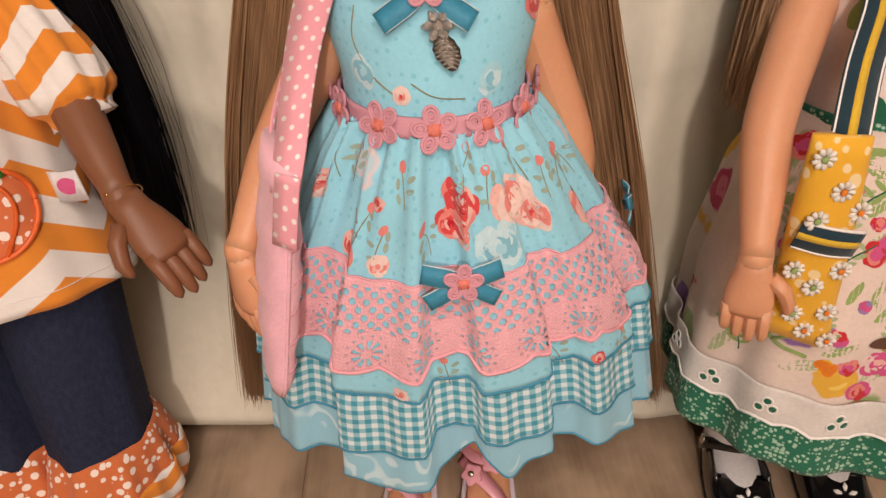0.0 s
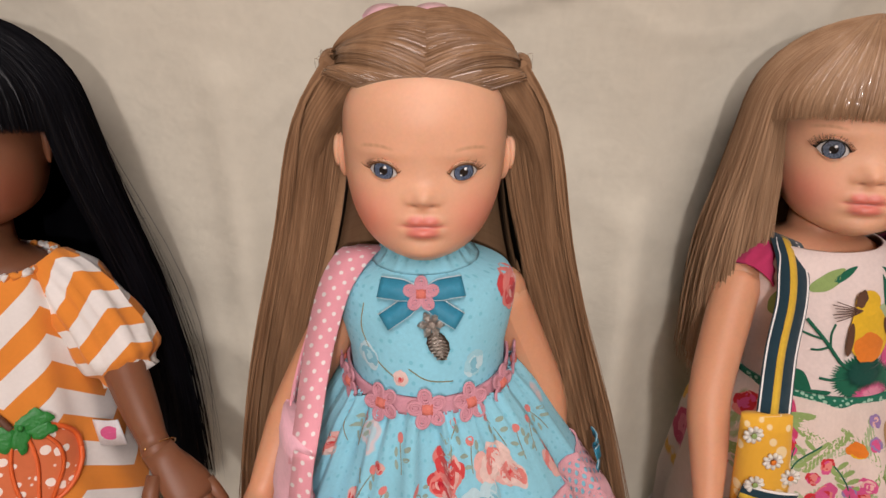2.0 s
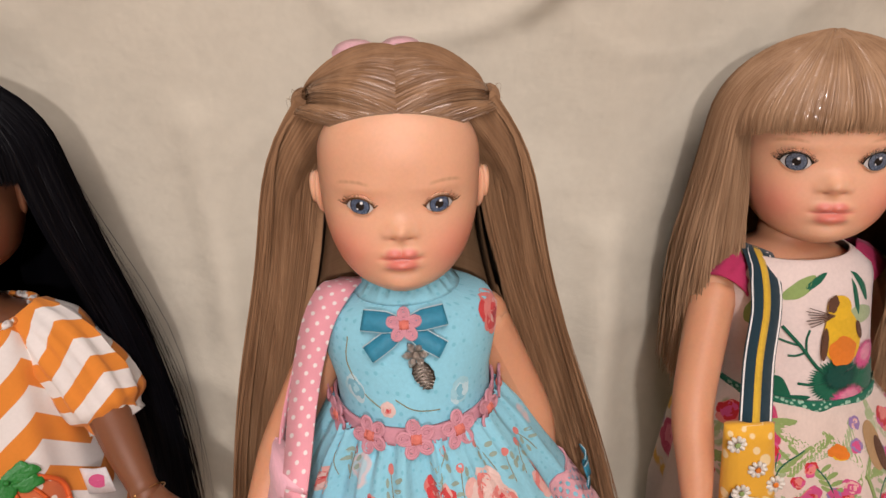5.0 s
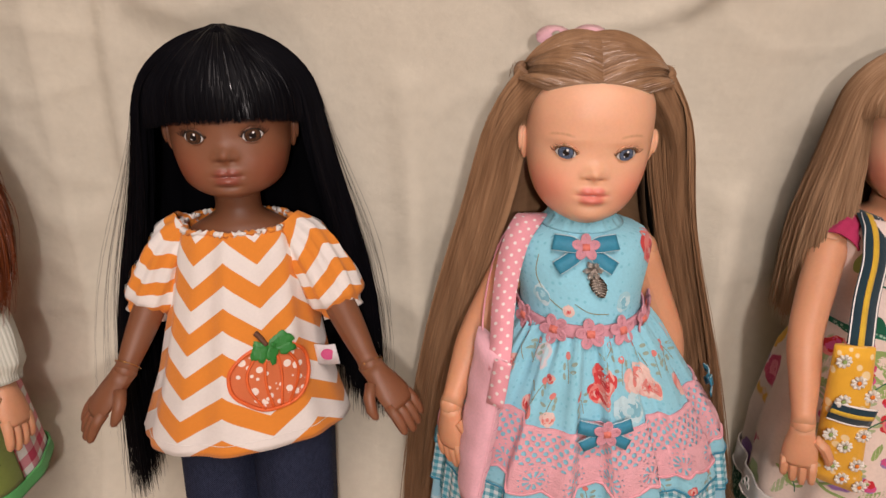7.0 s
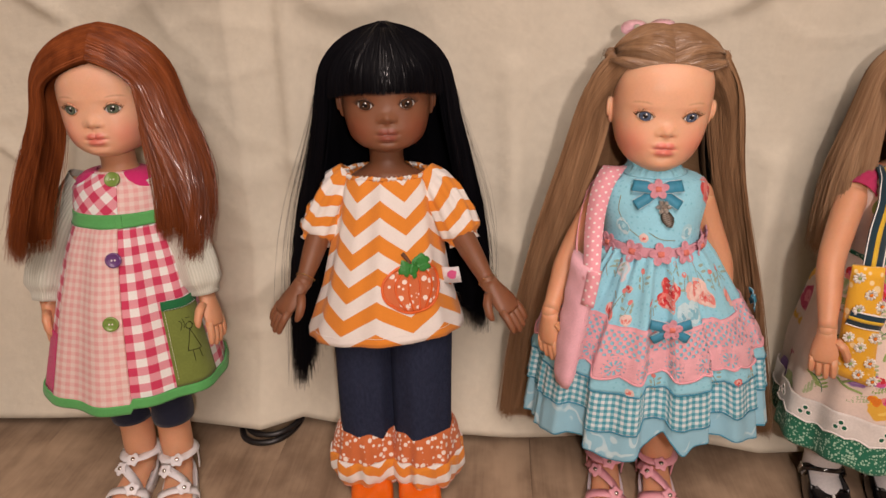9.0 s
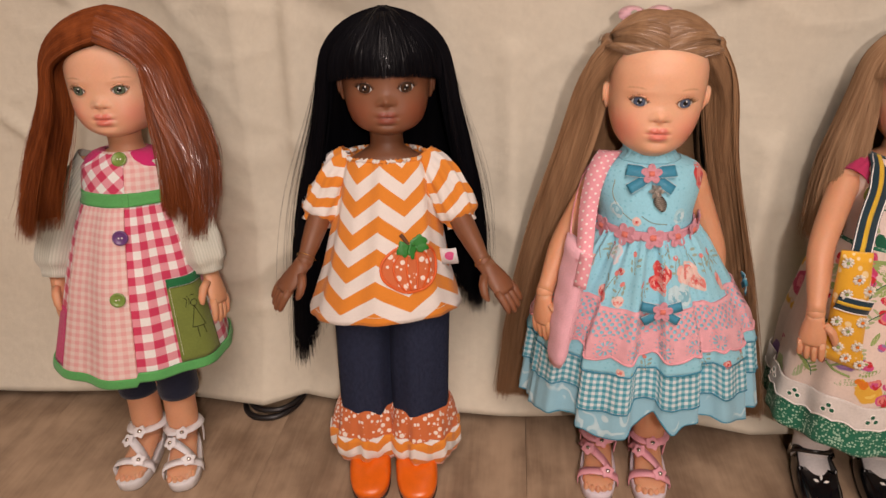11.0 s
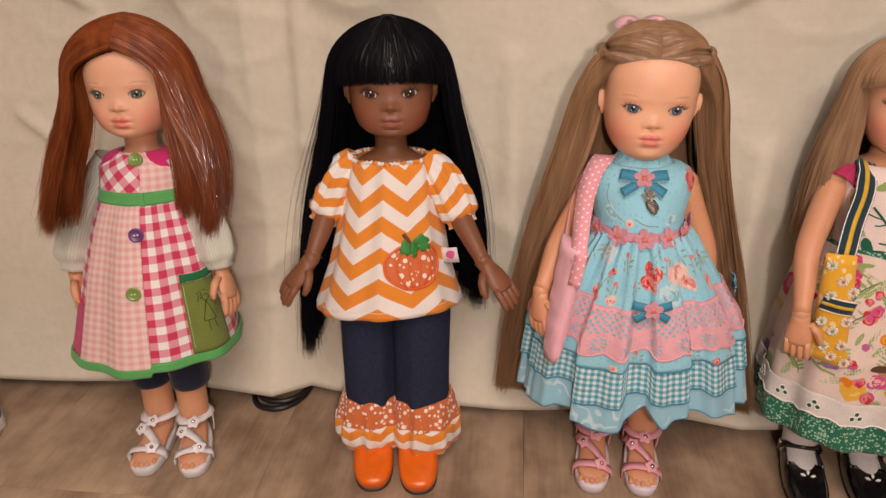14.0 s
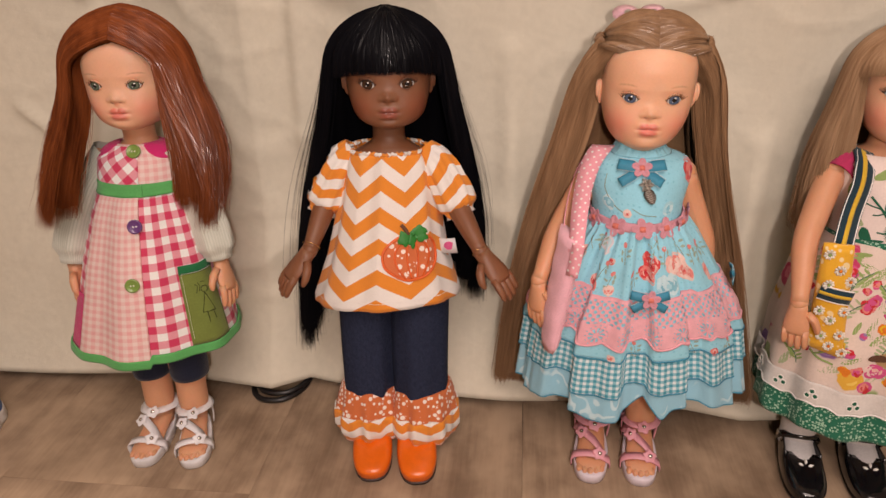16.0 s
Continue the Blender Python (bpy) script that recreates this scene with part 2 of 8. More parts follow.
def rings(soup, loops, slot=0, closed=True, cap0=False, cap1=False, uv0=(0.0, 0.0)):
    """Skins a list of loops of equal length. Cloth coordinates run in metres round and along."""
    n, k0 = len(loops[0]), len(soup.v)
    cols = n + 1 if closed else n
    mid = loops[len(loops) // 2]
    u = [uv0[0]]
    for i in range(1, cols):
        u.append(u[-1] + (Vector(mid[i % n]) - Vector(mid[i - 1])).length)
    verts, uvs, v = [], [], uv0[1]
    for j, loop in enumerate(loops):
        if j:
            v += sum((Vector(loop[i]) - Vector(loops[j - 1][i])).length for i in range(0, n, max(1, n // 8))) / len(range(0, n, max(1, n // 8)))
        for i in range(cols):
            verts.append(loop[i % n])
            uvs.append((u[i] - u[cols // 2], v))
    faces = []
    for j in range(len(loops) - 1):
        for i in range(cols - 1):
            a = j * cols + i
            faces.append((a, a + 1, a + cols + 1, a + cols))
    if cap0:
        faces.append(tuple(reversed(range(cols - 1 if closed else cols))))
    if cap1:
        faces.append(tuple((len(loops) - 1) * cols + i for i in range(cols - 1 if closed else cols)))
    soup.add(verts, faces, uvs, slot)
    return k0


def oval(cx, cy, z, rx, ry, n=32, front=None, start=math.pi / 2):
    """A level loop that begins at the back and runs round; front: another depth for the front half."""
    out = []
    for i in range(n):
        a = start + 2 * math.pi * i / n
        c, s = math.cos(a), math.sin(a)
        out.append((cx + rx * c, cy + (ry if s > 0 or front is None else front) * s, z))
    return out


def tube(soup, path, radii, n=8, slot=0, cap=True, flat=1.0, up=(0, 0, 1)):
    """A tube along a path; radii one number or one a point; flat squeezes it across up."""
    pts = [Vector(p) for p in path]
    if not isinstance(radii, (list, tuple)):
        radii = [radii] * len(pts)
    loops, side = [], None
    for i, p in enumerate(pts):
        d = (pts[min(i + 1, len(pts) - 1)] - pts[max(i - 1, 0)]).normalized()
        if side is None:
            side = d.cross(Vector(up))
            if side.length < 1e-3:
                side = d.cross(Vector((1, 0, 0)))
        side = (side - d * side.dot(d)).normalized()
        other = side.cross(d)
        loops.append([p + radii[i] * (math.cos(2 * math.pi * k / n) * side + flat * math.sin(2 * math.pi * k / n) * other) for k in range(n)])
    return rings(soup, loops, slot, cap0=cap, cap1=cap)


def ribbon(soup, path, normals, width, thick, slot=0):
    """A flat band of some thickness along a path; normals: which way its face looks at each point."""
    pts = [Vector(p) for p in path]
    loops = []
    for i, p in enumerate(pts):
        d = (pts[min(i + 1, len(pts) - 1)] - pts[max(i - 1, 0)]).normalized()
        nrm = Vector(normals[i] if isinstance(normals, list) else normals)
        nrm = (nrm - d * nrm.dot(d)).normalized()
        side = d.cross(nrm)
        w = width[i] if isinstance(width, list) else width
        h = w / 2
        loops.append([p - side * h, p + side * h, p + side * h + nrm * thick, p - side * h + nrm * thick])
    k0, verts, uvs, v = len(soup.v), [], [], 0.0
    for j, loop in enumerate(loops):
        if j:
            v += (pts[j] - pts[j - 1]).length
        w = (loop[1] - loop[0]).length / 2
        verts += loop
        uvs += [(-w, v), (w, v), (w, v), (-w, v)]
    faces = []
    for j in range(len(loops) - 1):
        for i in range(4):
            a, b = j * 4 + i, j * 4 + (i + 1) % 4
            faces.append((a, a + 4, b + 4, b))
    faces += [(0, 1, 2, 3), tuple(len(verts) - 4 + i for i in (3, 2, 1, 0))]
    soup.add(verts, faces, uvs, slot)
    return k0


def bead(soup, centre, rx, ry, rz, n=12, m=8, slot=0, turn=None):
    """An ellipsoid."""
    verts, faces = [], []
    for j in range(m + 1):
        a = math.pi * j / m
        for i in range(n):
            b = 2 * math.pi * i / n
            p = Vector((rx * math.sin(a) * math.cos(b), ry * math.sin(a) * math.sin(b), rz * math.cos(a)))
            verts.append(Vector(centre) + (turn @ p if turn is not None else p))
    for j in range(m):
        for i in range(n):
            a, b = j * n + i, j * n + (i + 1) % n
            faces.append((a, a + n, b + n, b))
    soup.add(verts, faces, None, slot)


def glide(points, n):
    """n places along a smooth line through the points."""
    pts = [Vector(p) for p in points]
    pts = [2 * pts[0] - pts[1], *pts, 2 * pts[-1] - pts[-2]]
    out, spans = [], len(pts) - 3
    for i in range(n):
        t = i / (n - 1) * spans
        k = min(int(t), spans - 1)
        t -= k
        a, b, c, d = pts[k:k + 4]
        out.append(0.5 * ((2 * b) + (c - a) * t + (2 * a - 5 * b + 4 * c - d) * t * t + (3 * b - a - 3 * c + d) * t ** 3))
    return out


def steps(table, x):
    """Smooth reading of rows (x, value...)."""
    if x <= table[0][0]:
        return table[0][1:]
    for a, b in zip(table, table[1:]):
        if x <= b[0]:
            f = (x - a[0]) / (b[0] - a[0])
            return tuple(p + (q - p) * f for p, q in zip(a[1:], b[1:]))
    return table[-1][1:]


def thing(name, place, label, category, group=""):
    ob = new(name)
    ob.empty_display_size = 0.02
    ob.matrix_world = place
    return tagged(ob, label, category, group)

# ---- setting ----
def floor_material():
    g = Graph("floor_boards")
    ob = g.coords()
    info = g.tree.nodes.new("ShaderNodeObjectInfo").outputs["Random"]
    x, y, z = g.split(ob)
    grain_at = g.join(x, g.m("ADD", g.m("MULTIPLY", y, 0.14), g.m("MULTIPLY", info, 7.0)), 0.0)
    long = g.noise(grain_at, 34.0, 5.0, 0.62)
    fine = g.noise(g.join(x, g.m("MULTIPLY", y, 0.05), info), 420.0, 3.0)
    cloud = g.noise(ob, 17.0, 4.0)
    f = g.m("ADD", g.m("MULTIPLY", long, 0.36), g.m("ADD", g.m("MULTIPLY", fine, 0.09), g.m("MULTIPLY", cloud, 0.55)))
    colour = g.mix(g.step(f, 0.36, 0.63), (0.190, 0.124, 0.078), (0.48, 0.345, 0.230))
    colour = g.mix(g.m("MULTIPLY", info, 0.25), colour, (0.28, 0.20, 0.14))
    return g.done(colour, g.m("MULTIPLY_ADD", fine, 0.2, 0.42), normal=g.bump(fine, 0.0002, 0.4), spec=0.35)


def backdrop_material():
    g = Graph("cream_cotton_sheet")
    uv = g.coords("UV")
    ob = g.coords()
    crease = g.noise(ob, 11.0, 2.0, 0.5)
    colour = varied(g, ob, (0.70, 0.655, 0.535), 0.06, 14.0)
    w = weave(g, uv, 0.0007, 0.00005)
    return g.done(colour, 0.9, normal=g.bump(crease, 0.0015, 0.4, w), spec=0.15, sheen=0.1)


FLOOR_MAT = floor_material()
SHEET_MAT = backdrop_material()
WALL_MAT = plain("wall_paint", (0.62, 0.55, 0.45), 0.9, bump=0.0004)
CEILING_MAT = plain("ceiling_paint", (0.8, 0.76, 0.7), 0.9)


def box(soup, x0, x1, y0, y1, z0, z1, slot=0, bevel=0.0):
    bm = bmesh.new()
    bmesh.ops.create_cube(bm, size=1.0, matrix=Matrix.Translation(((x0 + x1) / 2, (y0 + y1) / 2, (z0 + z1) / 2)) @ Matrix.Diagonal((x1 - x0, y1 - y0, z1 - z0, 1)))
    if bevel:
        bmesh.ops.bevel(bm, geom=bm.edges[:], offset=bevel, segments=2, affect="EDGES", profile=0.5)
    bm.verts.index_update()
    soup.add([v.co.copy() for v in bm.verts], [tuple(v.index for v in f.verts) for f in bm.faces], None, slot)
    bm.free()


def setting_box(name, x0, x1, y0, y1, z0, z1, mat, label, category):
    s = Soup()
    box(s, x0, x1, y0, y1, z0, z1)
    return tagged(s.make(name, mat, smooth=False), label, category, kind="structure")


setting_box("wall_north", -2.2, 2.2, 1.4, 1.5, 0.0, 2.5, WALL_MAT, "plain warm painted room wall", "wall")
setting_box("wall_south", -2.2, 2.2, -2.9, -2.8, 0.0, 2.5, WALL_MAT, "plain warm painted room wall", "wall")
setting_box("wall_west", -2.3, -2.2, -2.9, 1.5, 0.0, 2.5, WALL_MAT, "plain warm painted room wall", "wall")
setting_box("wall_east", 2.2, 2.3, -2.9, 1.5, 0.0, 2.5, WALL_MAT, "plain warm painted room wall", "wall")
setting_box("ceiling", -2.3, 2.3, -2.9, 1.5, 2.5, 2.6, CEILING_MAT, "plain pale painted ceiling", "ceiling")

floor = Soup()
box(floor, -2.3, 2.3, -2.9, 1.5, -0.06, -0.008)
floor = tagged(floor.make("floor", plain("floor_base", (0.09, 0.065, 0.045), 0.8), smooth=False), "greyish brown wood-look laminate floor boards", "floor", kind="structure")


CREASES = [(0.075, 0.335, 0.165, 0.400, 0.005, 0.006), (0.165, 0.400, 0.26, 0.43, 0.004, 0.008), (0.205, 0.36, 0.212, 0.52, 0.006, 0.006), (-0.19, 0.40, -0.20, 0.55, 0.005, 0.008),
           (-0.13, 0.39, 0.0, 0.395, 0.003, 0.006), (-0.42, 0.10, -0.40, 0.28, 0.005, 0.012), (-0.24, 0.12, -0.235, 0.30, 0.006, 0.014), (-0.075, 0.06, -0.08, 0.26, 0.004, 0.012), (0.085, 0.05, 0.09, 0.20, 0.005, 0.012), (-0.47, 0.22, -0.40, 0.16, 0.004, 0.006), (0.10, 0.46, 0.20, 0.445, 0.003, 0.005), (0.06, 0.30, 0.10, 0.345, 0.003, 0.006), (-0.44, 0.33, -0.40, 0.30, 0.004, 0.007), (-0.24, 0.36, -0.19, 0.33, 0.004, 0.012), (-0.07, 0.45, 0.02, 0.46, 0.003, 0.005)]


def fold_depth(x, z):
    """How far the sheet stands forward of its line: soft hanging folds, billows and creases."""
    low = min(1.0, max(0.1, (0.42 - z) / 0.25))
    f = 0.007 * math.sin(9.0 * x + 1.2) * low
    f += 0.003 * math.sin(23.0 * x + 3.0 * z + 2.0 * noise.noise((x * 3.0, z * 4.0, 4.4))) * low
    f += 0.018 * noise.noise((x * 4.2, z * 3.1, 0.3))
    wx, wz = x + 0.05 * noise.noise((x * 5.0, z * 5.0, 2.7)), z + 0.05 * noise.noise((x * 5.0, z * 5.0, 9.4))
    f += 0.0050 * noise.noise((wx * 10.0, wz * 8.0, 5.5))
    for scale, tall, thin, seed in ((5.5, 0.0080, 5.5, 7.1), (11.0, 0.0060, 5.5, 1.9), (21.0, 0.0022, 4.5, 3.3)):
        ridge = noise.noise((wx * scale * 0.8 + wz * scale * 0.5, wz * scale - wx * scale * 0.35, seed))
        where = max(0.0, 0.5 + 1.2 * noise.noise((x * 3.3, z * 3.3, seed + 20.0)))
        f += tall * where * max(0.0, 1 - abs(ridge) * thin) ** 1.5
    for x0, z0, x1, z1, tall, wide in CREASES:
        dx, dz = x1 - x0, z1 - z0
        t = min(1.0, max(0.0, ((x - x0) * dx + (z - z0) * dz) / (dx * dx + dz * dz)))
        d = math.hypot(x - x0 - t * dx, z - z0 - t * dz)
        f += tall * 1.9 * math.exp(-(d / (wide * 0.8)) ** 2) * math.sin(math.pi * (0.1 + 0.8 * t)) ** 0.5
    return f


def hem_line(x):
    """Where the hem hangs: depth and height along the row."""
    y = steps([(-0.9, 0.018), (-0.52, 0.014), (-0.398, 0.021), (-0.272, 0.010), (-0.243, 0.028), (-0.232, 0.025), (-0.1675, 0.010), (-0.085, 0.010), (-0.03, 0.015), (0.06, 0.008), (0.0975, 0.000), (0.127, 0.004), (0.3, 0.012), (0.9, 0.016)], x)[0]
    return y + 0.002 * math.sin(31 * x), 0.012 + 0.002 * noise.noise((x * 9, 0, 4))


def sheet():
    xs = np.linspace(-0.95, 0.95, 601)
    zs = [0.0, 0.004, 0.012, 0.024] + list(np.linspace(0.04, 0.62, 150))
    verts, uvs = [], []
    hems = [hem_line(x) for x in xs]
    deep = {}
    for side in (0, 1):
        for h in zs:
            for i, x in enumerate(xs):
                y0, z0 = hems[i]
                if side == 0:
                    deep[i, h] = fold_depth(x, h)
                back = 0.062 * (1 - math.exp(-h / 0.09))
                y = y0 + back - deep[i, h] * min(1.0, h / 0.1) * 0.9
                verts.append((x, y + side * 0.0012, z0 + h))
                uvs.append((x, h))
    n, m = len(xs), len(zs)
    faces = []
    for j in range(m - 1):
        for i in range(n - 1):
            a = j * n + i
            faces.append((a, a + 1, a + n + 1, a + n))
            b = a + n * m
            faces.append((b, b + n, b + n + 1, b + 1))
    for i in range(n - 1):
        faces.append((i, i + n * m, i + 1 + n * m, i + 1))
        t = (m - 1) * n + i
        faces.append((t, t + 1, t + 1 + n * m, t + n * m))
    ob = mesh_object("backdrop_sheet", verts, faces, SHEET_MAT, None, uvs)
    return tagged(ob, "creased cream cotton sheet hung behind the dolls", "sheet")


sheet()

s = Soup()
box(s, -0.96, 0.96, 0.12, 0.75, 0.05, 0.632, bevel=0.01)
tagged(s.make("draped_box", plain("box_brown", (0.16, 0.11, 0.075), 0.8), smooth=False), "plain dark box that carries the hanging sheet", "furniture")

# ---- dolls ----
def stand(x, y, lean=0.0, turn=0.0):
    return pose(x, y, 0, -lean, 0, turn)


REDHEAD = stand(-0.334, -0.007, 3.4, 0.0)
BLACKHAIR = stand(-0.160, -0.007, 4.8, 0.0)
BLONDE = stand(0.0015, -0.003, 1.0, 0.0)
FRINGED = stand(0.150, -0.006, 3.2, 0.0)

HEAD = [  # height, half width, front, back
    (0.2292, 0.0060, -0.0140, -0.0040), (0.2304, 0.0102, -0.0180, 0.0000), (0.2326, 0.0154, -0.0216, 0.0060),
    (0.2368, 0.0201, -0.0244, 0.0130), (0.2420, 0.0231, -0.0254, 0.0205), (0.2490, 0.0252, -0.0256, 0.0270),
    (0.2560, 0.0264, -0.0253, 0.0305), (0.2620, 0.0268, -0.0250, 0.0330), (0.2690, 0.0270, -0.0258, 0.0345),
    (0.2770, 0.0267, -0.0258, 0.0340), (0.2840, 0.0252, -0.0238, 0.0320), (0.2900, 0.0221, -0.0196, 0.0280),
    (0.2950, 0.0175, -0.0140, 0.0220), (0.2985, 0.0118, -0.0070, 0.0160), (0.3002, 0.0050, 0.0010, 0.0100),
]


@functools.lru_cache(maxsize=None)
def head_row(z):
    """Half width, front and back of the head at a height, eased between the rows."""
    lo = min(0.0025, max(0.0, z - HEAD[0][0]), max(0.0, HEAD[-1][0] - z))
    some = [steps(HEAD, z + k * lo / 2) for k in (-2, -1, 0, 1, 2)]
    return tuple(sum(c) / 5 for c in zip(*some))


def bulge(x, z, cx, cz, rx, rz):
    d = ((x - cx) / rx) ** 2 + ((z - cz) / rz) ** 2
    return math.exp(-d)


def face_relief(x, z):
    """How far the vinyl face stands out of the plain head at (x, z)."""
    a = abs(x)
    f = 0.0037 * bulge(x, z, 0, 0.2538, 0.0036, 0.0031) + 0.0007 * bulge(a, z, 0.0046, 0.2526, 0.0015, 0.0016)
    f += 0.0003 * bulge(x, z, 0, 0.2600, 0.0040, 0.0058)
    f -= 0.0008 * bulge(a, z, 0.0025, 0.2508, 0.0020, 0.0009)
    f += 0.0018 * bulge(a, z, 0.0022, 0.2460, 0.0034, 0.0016) + 0.0025 * bulge(x, z, 0, 0.2420, 0.0046, 0.0019)
    f -= 0.0011 * bulge(x, z, 0, 0.2442, 0.0046, 0.0005)
    f -= 0.0010 * bulge(x, z, 0, 0.2393, 0.0048, 0.0013)
    f -= 0.0003 * bulge(a, z, 0.0060, 0.2442, 0.0014, 0.0014)
    f += 0.0014 * bulge(x, z, 0, 0.2345, 0.0060, 0.0030)
    f += 0.0013 * bulge(a, z, 0.0155, 0.2470, 0.0075, 0.0065)
    f -= 0.0008 * bulge(a, z, 0.0122, 0.2612, 0.0064, 0.0040)
    f += 0.0005 * bulge(a, z, 0.0130, 0.2668, 0.0075, 0.0020)
    return f


def head_front(x, z):
    """Depth of the face at (x, z)."""
    w, f, b = head_row(round(z, 6))
    r = min(0.999, abs(x) / w)
    return f * (1 - r ** 2.27) ** 0.45 - face_relief(x, z)


def add_head(s, skin, chin=1.0):
    """Head and ears, with the finest mesh about the nose and the mouth. chin: how long it is below the mouth."""
    zs = [HEAD[0][0], 0.2297, 0.2304, 0.2315] + [0.2326 + 0.0005 * k for k in range(72)]
    zs += [z for z in np.linspace(zs[-1] + 0.001, HEAD[-1][0], 26)]
    half = [math.copysign(abs(v) ** 1.4, v) * math.pi / 2 for v in np.linspace(-1, 1, 131)]
    angles = [math.pi * 1.5 + v for v in half] + [math.pi * 2 + math.pi * k / 30 for k in range(1, 30)]
    loops = []
    for z in zs:
        w, f, b = head_row(round(float(z), 6))
        loop = []
        for a in angles:
            c, sn = math.cos(a), math.sin(a)
            x = w * math.copysign(abs(c) ** 0.88, c)
            y = (b if sn > 0 else -f) * math.copysign(abs(sn) ** 0.9, sn)
            if sn < 0:
                y -= face_relief(x, z) * min(1.0, -sn * 1.6)
            loop.append((x, y, z if z > 0.2405 else 0.2405 - (0.2405 - z) * chin))
        loops.append(loop)
    rings(s, loops, skin, cap0=True, cap1=True)
    for side in (-1, 1):
        turn = Euler((0.15, 0, side * 0.38)).to_matrix()
        c = Vector((side * 0.0269, 0.0015, 0.2592))
        bead(s, c, 0.0017, 0.0040, 0.0076, 16, 12, skin, turn)
        rim = [c + turn @ Vector((side * 0.0012, -0.0002 + 0.0034 * math.cos(t), 0.0006 + 0.0064 * math.sin(t))) for t in (math.pi * (-0.35 + 1.5 * k / 17) for k in range(18))]
        tube(s, rim, [0.0006 + 0.0007 * math.sin(math.pi * k / 17) for k in range(18)], 8, skin)


def add_eye(s, side, width, up, low, slots, gaze=0.0, lash=0.0020, tilt=0.05, iris_size=0.0034, hairs=30):
    """White, iris, pupil, glint, lids and lashes in the face. slots: white, iris, dark, glint, lash, skin."""
    white, iris, dark, glint, lashes, skin = slots
    cx, cz = side * 0.0122, 0.2612
    h = width / 2

    def lid(px, top):
        """Height of the almond's edge over its middle line."""
        q = max(0.0, 1 - (px / h) ** 2)
        return (up * q ** 0.62 if top else -low * q ** 0.8) + px * side * tilt

    def skinned(px, pz, lift):
        x, z = cx + px, cz + pz
        q = max(0.0, 1 - (px / h) ** 2 - (pz / (up + low) * 2) ** 2 * 0.6)
        return (x, head_front(x, z) - 0.0004 - 0.0009 * q ** 0.5 - lift, z)

    rows, n = [], 40
    for k in range(7):
        q = k / 6
        row = []
        for i in range(n):
            a = 2 * math.pi * i / n
            px = h * math.cos(a) * q
            edge = lid(h * math.cos(a), math.sin(a) > 0) - h * math.cos(a) * side * tilt
            row.append(skinned(px, edge * q + px * side * tilt, 0.0))
        rows.append(row)
    rings(s, rows, white)

    def disc(ox, oz, r, lift, slot):
        pts = []
        for k in range(5):
            q = k / 4
            ring = []
            for i in range(28):
                a = 2 * math.pi * i / 28
                px, pz = ox + r * q * math.cos(a), oz + r * q * math.sin(a)
                px = max(-h * 0.98, min(h * 0.98, px))
                ring.append(skinned(px, max(lid(px, False) * 0.97, min(lid(px, True) * 0.985, pz)), lift))
            pts.append(ring)
        rings(s, pts, slot)

    disc(gaze, 0.0003, iris_size, 0.00008, dark)
    disc(gaze, 0.0003, iris_size * 0.91, 0.00014, iris)
    disc(gaze, 0.0003, iris_size * 0.42, 0.00020, dark)
    # catchlights drawn on the eye as two small white discs
    disc(gaze + 0.0005, 0.0014, 0.00048, 0.00028, glint)
    disc(gaze - 0.0008, -0.0006, 0.00024, 0.00028, glint)
    for top, skin_r, line_r in ((True, 0.00058, 0.00030), (False, 0.00022, 0.00007)):
        rim = []
        for i in range(25):
            px = h * 1.03 * math.cos(math.pi * i / 24)
            inside = max(-h, min(h, px))
            rim.append(Vector(skinned(px, lid(inside, top) + (px - inside) * side * tilt, 0.0002)))
        lift = Vector((0, 0.0003, 0.0005 if top else -0.0003))
        tube(s, [p + lift for p in rim], [skin_r * (0.35 + 0.65 * math.sin(math.pi * i / 24)) for i in range(25)], 8, skin)
        tube(s, [p + Vector((0, -0.0001, 0)) for p in rim], [line_r * (0.4 + 0.6 * math.sin(math.pi * i / 24)) for i in range(25)], 6, lashes)
        if top:
            upper = rim
    rng = random.Random(5)
    for i in range(1, hairs):
        t = i / hairs * 24
        k = min(23, int(t))
        p = upper[k].lerp(upper[k + 1], t - k)
        off = (p.x - cx) / h
        out = Vector((off * 0.75 + rng.uniform(-0.12, 0.12), -0.5, 0.75 - 0.25 * abs(off))).normalized()
        size = lash * (0.55 + 0.6 * max(0.0, off * side)) * rng.uniform(0.75, 1.15)
        tube(s, [p, p + out * size * 0.55, p + out * size + Vector((0, 0, size * 0.2))], [0.00012, 0.00009, 0.00003], 4, lashes, cap=False)


